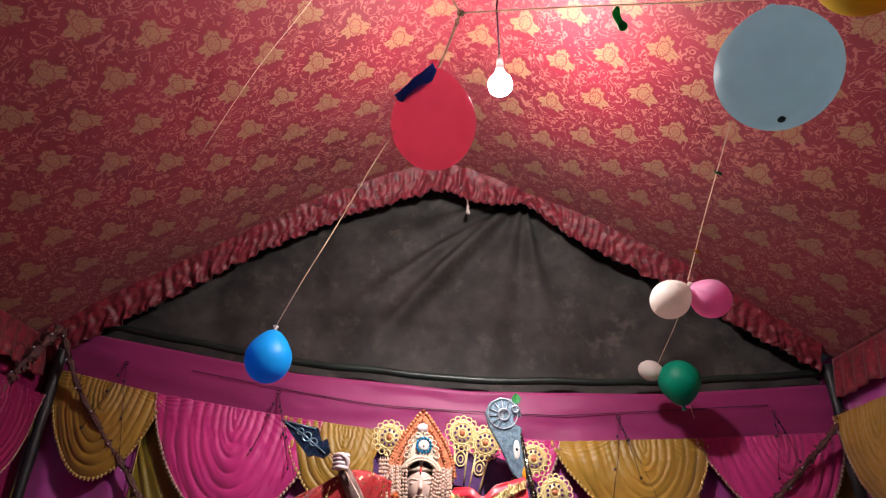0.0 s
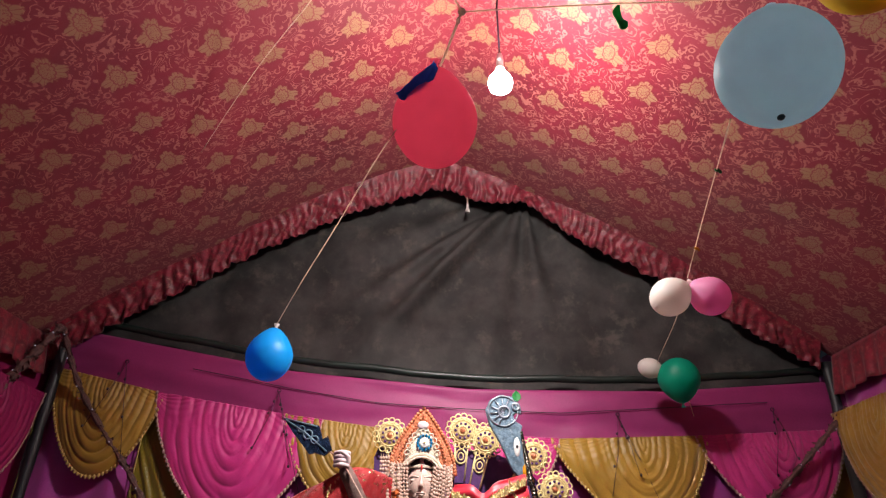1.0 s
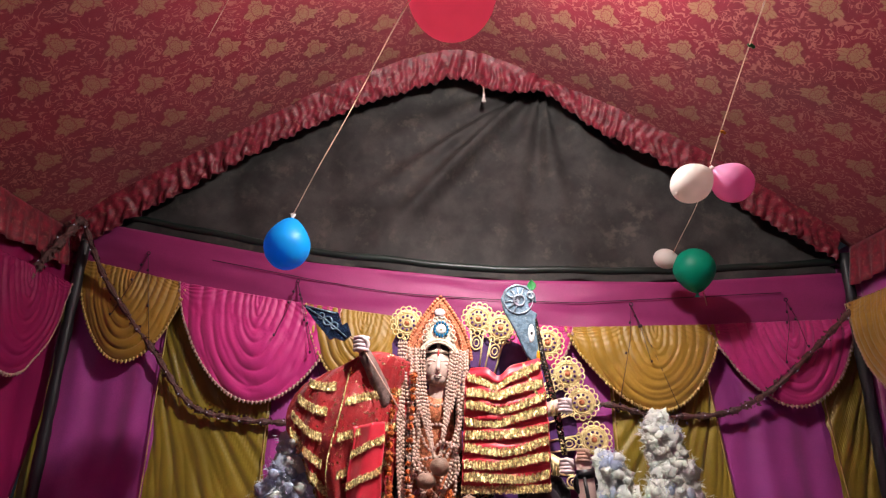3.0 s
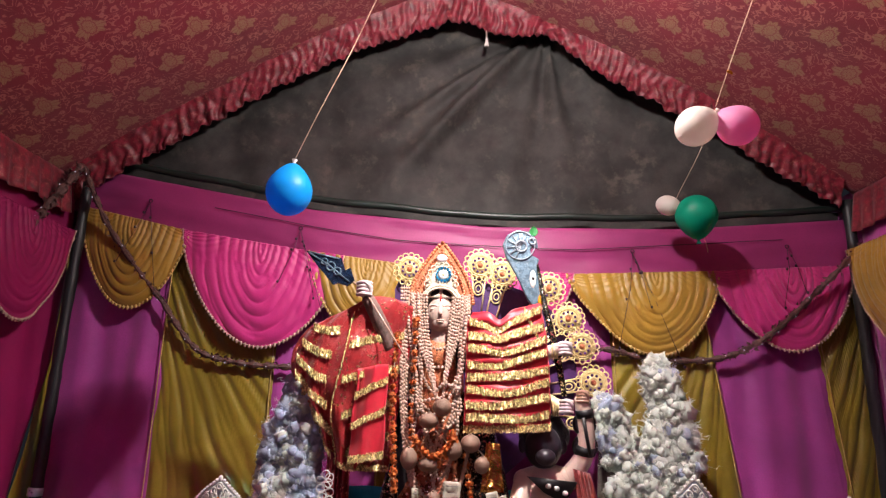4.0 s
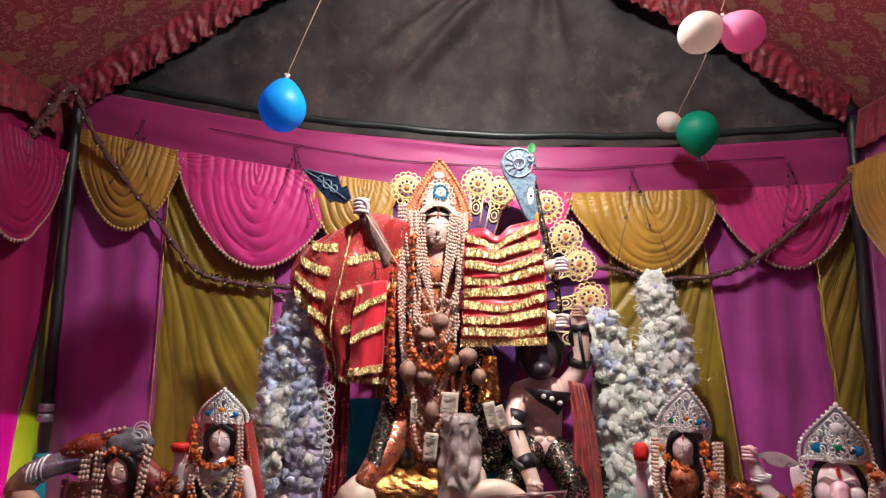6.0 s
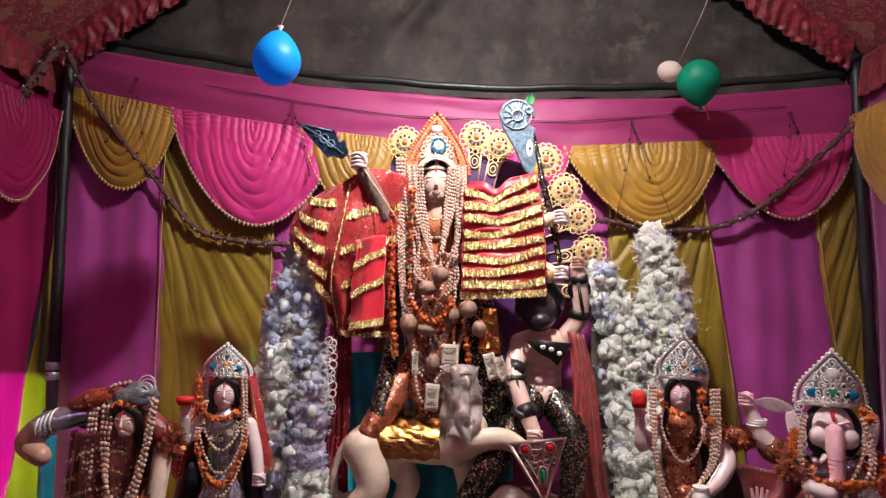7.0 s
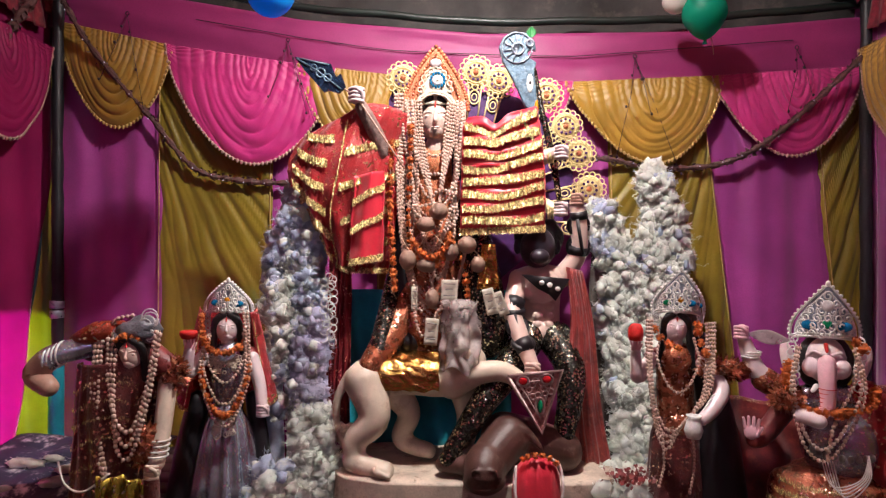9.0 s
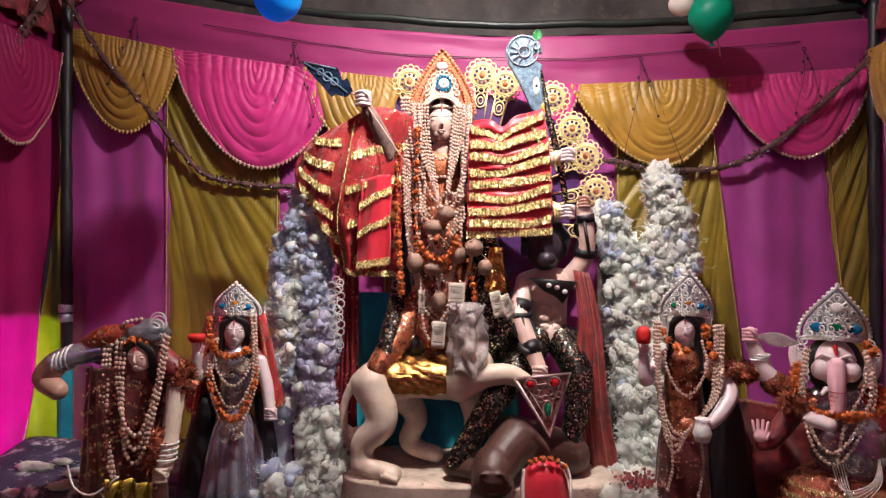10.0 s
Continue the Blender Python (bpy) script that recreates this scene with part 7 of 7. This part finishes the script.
sh = Shape().paint(WHITE_LACE)
sh.tube(smooth_line([(-1.6, Yc - 0.10, 0.36), (-1.55, Yc - 0.135, 0.28), (-1.46, Yc - 0.16, 0.26), (-1.36, Yc - 0.15, 0.33)], 0.004, 8)[0], 0.0045, 6)
thing("pink_cord", "loose pale pink cord hanging across a statue's skirt", "cord", shape=sh)


tinsel_puff((1.48, 2.9, 0.60), 0.06, 0.045, 140)
tinsel_puff((1.86, 2.92, 0.56), 0.07, 0.09, 200)


# ---- cotton peaks ----
def puff_mesh(seed, n=3):
    """A lumpy tuft of cotton with frayed bumps."""
    bm = bmesh.new()
    bmesh.ops.create_icosphere(bm, subdivisions=n, radius=1.0)
    off = Vector((seed * 3.1, seed * 1.7, seed * 5.3))
    for v in bm.verts:
        d = v.co.normalized()
        k = 1 + 0.55 * noise.noise(d * 1.3 + off) + 0.42 * noise.noise(d * 2.9 + off) + 0.22 * noise.noise(d * 6 + off)
        v.co = d * k
    vs = [v.co.copy() for v in bm.verts]
    fs = [tuple(v.index for v in f.verts) for f in bm.faces]
    bm.free()
    rng = random.Random(seed)
    for _ in range(260 if n > 2 else 80):
        p = vs[rng.randrange(len(vs))] * 0.93
        d = (p.normalized() + Vector((rng.gauss(0, 0.55), rng.gauss(0, 0.55), rng.gauss(0, 0.55)))).normalized()
        e = d.orthogonal().normalized() * rng.uniform(0.014, 0.035)
        m = p + d * rng.uniform(0.14, 0.34)
        i = len(vs)
        vs += [p - e, p + e, m + e * 0.8, m - e * 0.8, m + d.lerp(Vector((rng.gauss(0, 1), rng.gauss(0, 1), rng.gauss(0, 1))), 0.45) * rng.uniform(0.1, 0.3)]
        fs += [(i, i + 1, i + 2, i + 3), (i + 3, i + 2, i + 4)]
    return vs, fs


PUFFS, BIG_PUFFS = [puff_mesh(i, 2) for i in range(9)], [puff_mesh(20 + i, 3) for i in range(6)]


def cotton_peak(label, core, spots, material, second, seed):
    """A cone of bark and cloth covered with cotton tufts. spots: rows of (x, y, z, half width, tuft size, how many)."""
    rng = random.Random(seed)
    root = thing("cotton_mountain", label, "decoration", "cotton mountain peaks")
    sh = Shape().paint(BARK if seed == 3 else second)
    for pts, rad in core:
        sh.limb(pts, rad, 14)
    part("core", sh, None, root, "grey brown core under the cotton")
    for keep in (0, 1):
        rng = random.Random(seed)
        sh = Shape()
        for x, y, z, w, s, n in spots:
            if keep == 0:
                vs, fs = BIG_PUFFS[0]
                sh.paint(material if seed != 5 or z > 0.85 else COTTON_LILAC if z > 0.42 else COTTON)
                fill = random.Random(int(z * 1000) + seed)
                for k in range(max(3, n // 2)):
                    vs, fs = BIG_PUFFS[fill.randrange(6)]
                    p = Vector((x + fill.uniform(-0.75, 0.75) * w, y + 0.045, z + fill.uniform(-0.06, 0.06)))
                    q = Euler((fill.random() * 6, fill.random() * 6, fill.random() * 6)).to_matrix()
                    sh.put([q @ (v * s * 1.5) + p for v in vs], fs)
            sh.paint(second if keep else material if seed != 5 or z > 0.85 else COTTON_LILAC if z > 0.42 else COTTON)
            for k in range(int(n * 2.6)):
                pick = rng.random() < (0.12 if seed == 3 else 0.3)
                mass = k < n * 1.7
                p = Vector((x + rng.uniform(-1, 1) * w * (0.85 if mass else 1.05) + 0.02 * wob(z * 2, seed, 0, 4), y + (rng.uniform(0.0, 0.05) if mass else rng.uniform(-0.06, 0.02)), z + rng.uniform(-1, 1) * 0.07))
                r = s * (rng.uniform(0.8, 1.35) if mass else rng.uniform(0.3, 0.65))
                q = Euler((rng.random() * 6, rng.random() * 6, rng.random() * 6)).to_matrix()
                vs, fs = (BIG_PUFFS if mass else PUFFS)[rng.randrange(6)]
                if pick == bool(keep):
                    sh.put([q @ (v * r) + p for v in vs], fs)
        part("tufts" if not keep else "tinted_tufts", sh, None, root, "raw white cotton tufts" if not keep else "bluish cotton tufts")["kind"] = "stuff"


cotton_peak("white cotton mountain with two peaks on a bark core", [([(1.30, 3.72, 0.0), (1.27, 3.72, 0.9), (1.16, 3.7, 1.45), (1.13, 3.7, 1.65)], [0.14, 0.12, 0.07, 0.03]), ([(0.9, 3.7, 0.0), (0.88, 3.7, 0.9), (0.86, 3.7, 1.4)], [0.12, 0.1, 0.04])],
            [(1.125, 3.62, 1.655, 0.03, 0.04, 4), (1.13, 3.62, 1.585, 0.05, 0.042, 9), (1.155, 3.61, 1.49, 0.06, 0.042, 11), (1.17, 3.6, 1.40, 0.08, 0.044, 13), (1.16, 3.6, 1.305, 0.12, 0.046, 17), (1.13, 3.59, 1.21, 0.17, 0.046, 20), (1.08, 3.58, 1.11, 0.2, 0.048, 22), (1.03, 3.57, 1.0, 0.22, 0.048, 24), (0.99, 3.56, 0.89, 0.2, 0.048, 22), (0.98, 3.55, 0.78, 0.17, 0.046, 18),
             (0.85, 3.62, 1.44, 0.04, 0.04, 6), (0.87, 3.62, 1.34, 0.06, 0.044, 9), (0.9, 3.61, 1.24, 0.08, 0.046, 11),
             (0.99, 3.5, 0.66, 0.13, 0.046, 14), (0.97, 3.46, 0.55, 0.1, 0.044, 12), (0.97, 3.42, 0.44, 0.08, 0.044, 11), (0.97, 3.38, 0.33, 0.08, 0.046, 11), (0.97, 3.32, 0.22, 0.09, 0.05, 11), (0.98, 3.28, 0.1, 0.12, 0.055, 12), (0.85, 3.22, 0.06, 0.12, 0.05, 8)], COTTON, COTTON_BLUISH, 3)
cotton_peak("bluish white cotton mountain hanging in long lumps", [([(-0.74, 3.46, 0.0), (-0.76, 3.46, 0.8), (-0.75, 3.46, 1.4)], [0.12, 0.09, 0.04])],
            [(-0.77, 3.36, 1.46, 0.05, 0.042, 7), (-0.77, 3.36, 1.36, 0.1, 0.046, 12), (-0.79, 3.35, 1.25, 0.12, 0.048, 15), (-0.80, 3.35, 1.14, 0.13, 0.048, 16), (-0.80, 3.34, 1.03, 0.13, 0.046, 15), (-0.72, 3.33, 0.92, 0.08, 0.046, 11), (-0.71, 3.32, 0.81, 0.07, 0.048, 10), (-0.71, 3.31, 0.7, 0.07, 0.048, 10), (-0.71, 3.3, 0.59, 0.07, 0.046, 10), (-0.71, 3.28, 0.48, 0.06, 0.046, 9), (-0.69, 3.26, 0.37, 0.07, 0.046, 10), (-0.66, 3.22, 0.26, 0.08, 0.048, 11), (-0.66, 3.18, 0.15, 0.1, 0.05, 12), (-0.72, 3.15, 0.06, 0.14, 0.05, 13)], COTTON_BLUISH, COTTON, 5)
cotton_peak("cream cotton lumps piled beside a small statue", [([(-0.9, 3.34, 0.0), (-0.9, 3.34, 0.5), (-0.89, 3.34, 0.9)], [0.07, 0.05, 0.03])],
            [(-0.88, 3.27, 0.98, 0.04, 0.042, 5), (-0.88, 3.27, 0.87, 0.05, 0.044, 7), (-0.87, 3.26, 0.76, 0.05, 0.04, 6), (-0.88, 3.26, 0.64, 0.03, 0.036, 4), (-0.87, 3.24, 0.45, 0.03, 0.03, 3), (-0.84, 3.12, 0.14, 0.07, 0.05, 7), (-0.84, 3.08, 0.05, 0.1, 0.05, 8)], COTTON, COTTON_BLUISH, 9)

# dark red cloth behind the elephant-headed statue
def red_back(u, v):
    x = 1.26 + 0.95 * u
    top = 0.50 + 0.10 * u + 0.05 * wob(u * 3, 1, 0, 1.3)
    return (x, 3.24 + 0.022 * math.sin(x * 31 + 2 * wob(u, v, 0, 3)) + 0.01 * wob(u, v, 2, 9) - 0.05 * (1 - v), STAGE + top * v)


drape = thing("backing_cloth", "dark red satin cloth gathered behind the elephant-headed statue", "cloth")
thick(part("cloth", Shape().paint(MAROON).sheet(red_back, 110, 24), None, drape), 0.003)
tinsel([Vector(red_back(u, 0.98)) for u in np.linspace(0, 1, 30)], 2, 0.012, 0.006, drape)

# odds and ends at the front of the stage
sh = Shape().paint(MARBLED)
def cover(u, v):
    x = -2.3 + 0.85 * u
    return (x, 2.72 + 0.75 * v + 0.03 * wob(u, v, 0, 4), 0.13 + 0.1 * v + 0.03 * wob(u, v, 4, 5) - 0.1 * max(0, 0.3 - v) * 3)
sh.sheet(cover, 36, 30)
thick(thing("ground_cloth", "mottled dark blue and white cloth spread at the stage's side", "cloth", shape=sh), 0.01)
root = thing("cotton_scatter", "loose white cotton tufts scattered on the dark cloth", "cotton")
sh = Shape().paint(COTTON)
for k in range(16):
    vs, fs = PUFFS[k % 9]
    u, v = random.uniform(0.1, 1.0), random.uniform(0.25, 0.6)
    p = Vector(cover(u, v)) + Vector((0, 0, 0.02))
    s = random.uniform(0.018, 0.042)
    sh.put([Vector((w.x * s * 1.6, w.y * s, w.z * s * 0.6)) + p for w in vs], fs)
part("tufts", sh, None, root)["kind"] = "stuff"
sh = Shape().paint(SILVER)
for k in range(26):
    sh.ring((-0.605 + 0.025 * math.sin(k * 2.3), 3.28, 1.10 - 0.013 * k), 0.02, 0.0028, 9, (random.uniform(-40, 40), random.uniform(-40, 40), 0))
thing("silver_lace", "silver lace strip hanging beside the red streamer", "lace", shape=sh)
root = thing("red_flower_heap", "heap of small dark red paper flowers by the cotton", "flowers")
sh = Shape().paint(MAROON)
for k in range(140):
    p = Vector((0.83 + random.gauss(0, 0.05), 3.0 + random.gauss(0, 0.04), 0.2 + abs(random.gauss(0, 0.02))))
    d = Vector((random.gauss(0, 1), random.gauss(0, 1), random.gauss(0, 1))).normalized() * 0.014
    e = d.orthogonal().normalized() * 0.01
    sh.put([p - d, p - e, p + d, p + e], [(0, 1, 2, 3)])
part("petals", sh, None, root, "", False)["kind"] = "stuff"
sh = Shape().paint(COTTON)
for k in range(14):
    vs, fs = PUFFS[k % 7]
    p = Vector((0.8 + random.uniform(-0.1, 0.1), 3.02 + random.uniform(-0.06, 0.06), 0.08 + random.uniform(-0.06, 0.07)))
    sh.put([v * 0.05 + p for v in vs], fs)
part("cotton_bed", sh, None, root, "white cotton under the flowers")
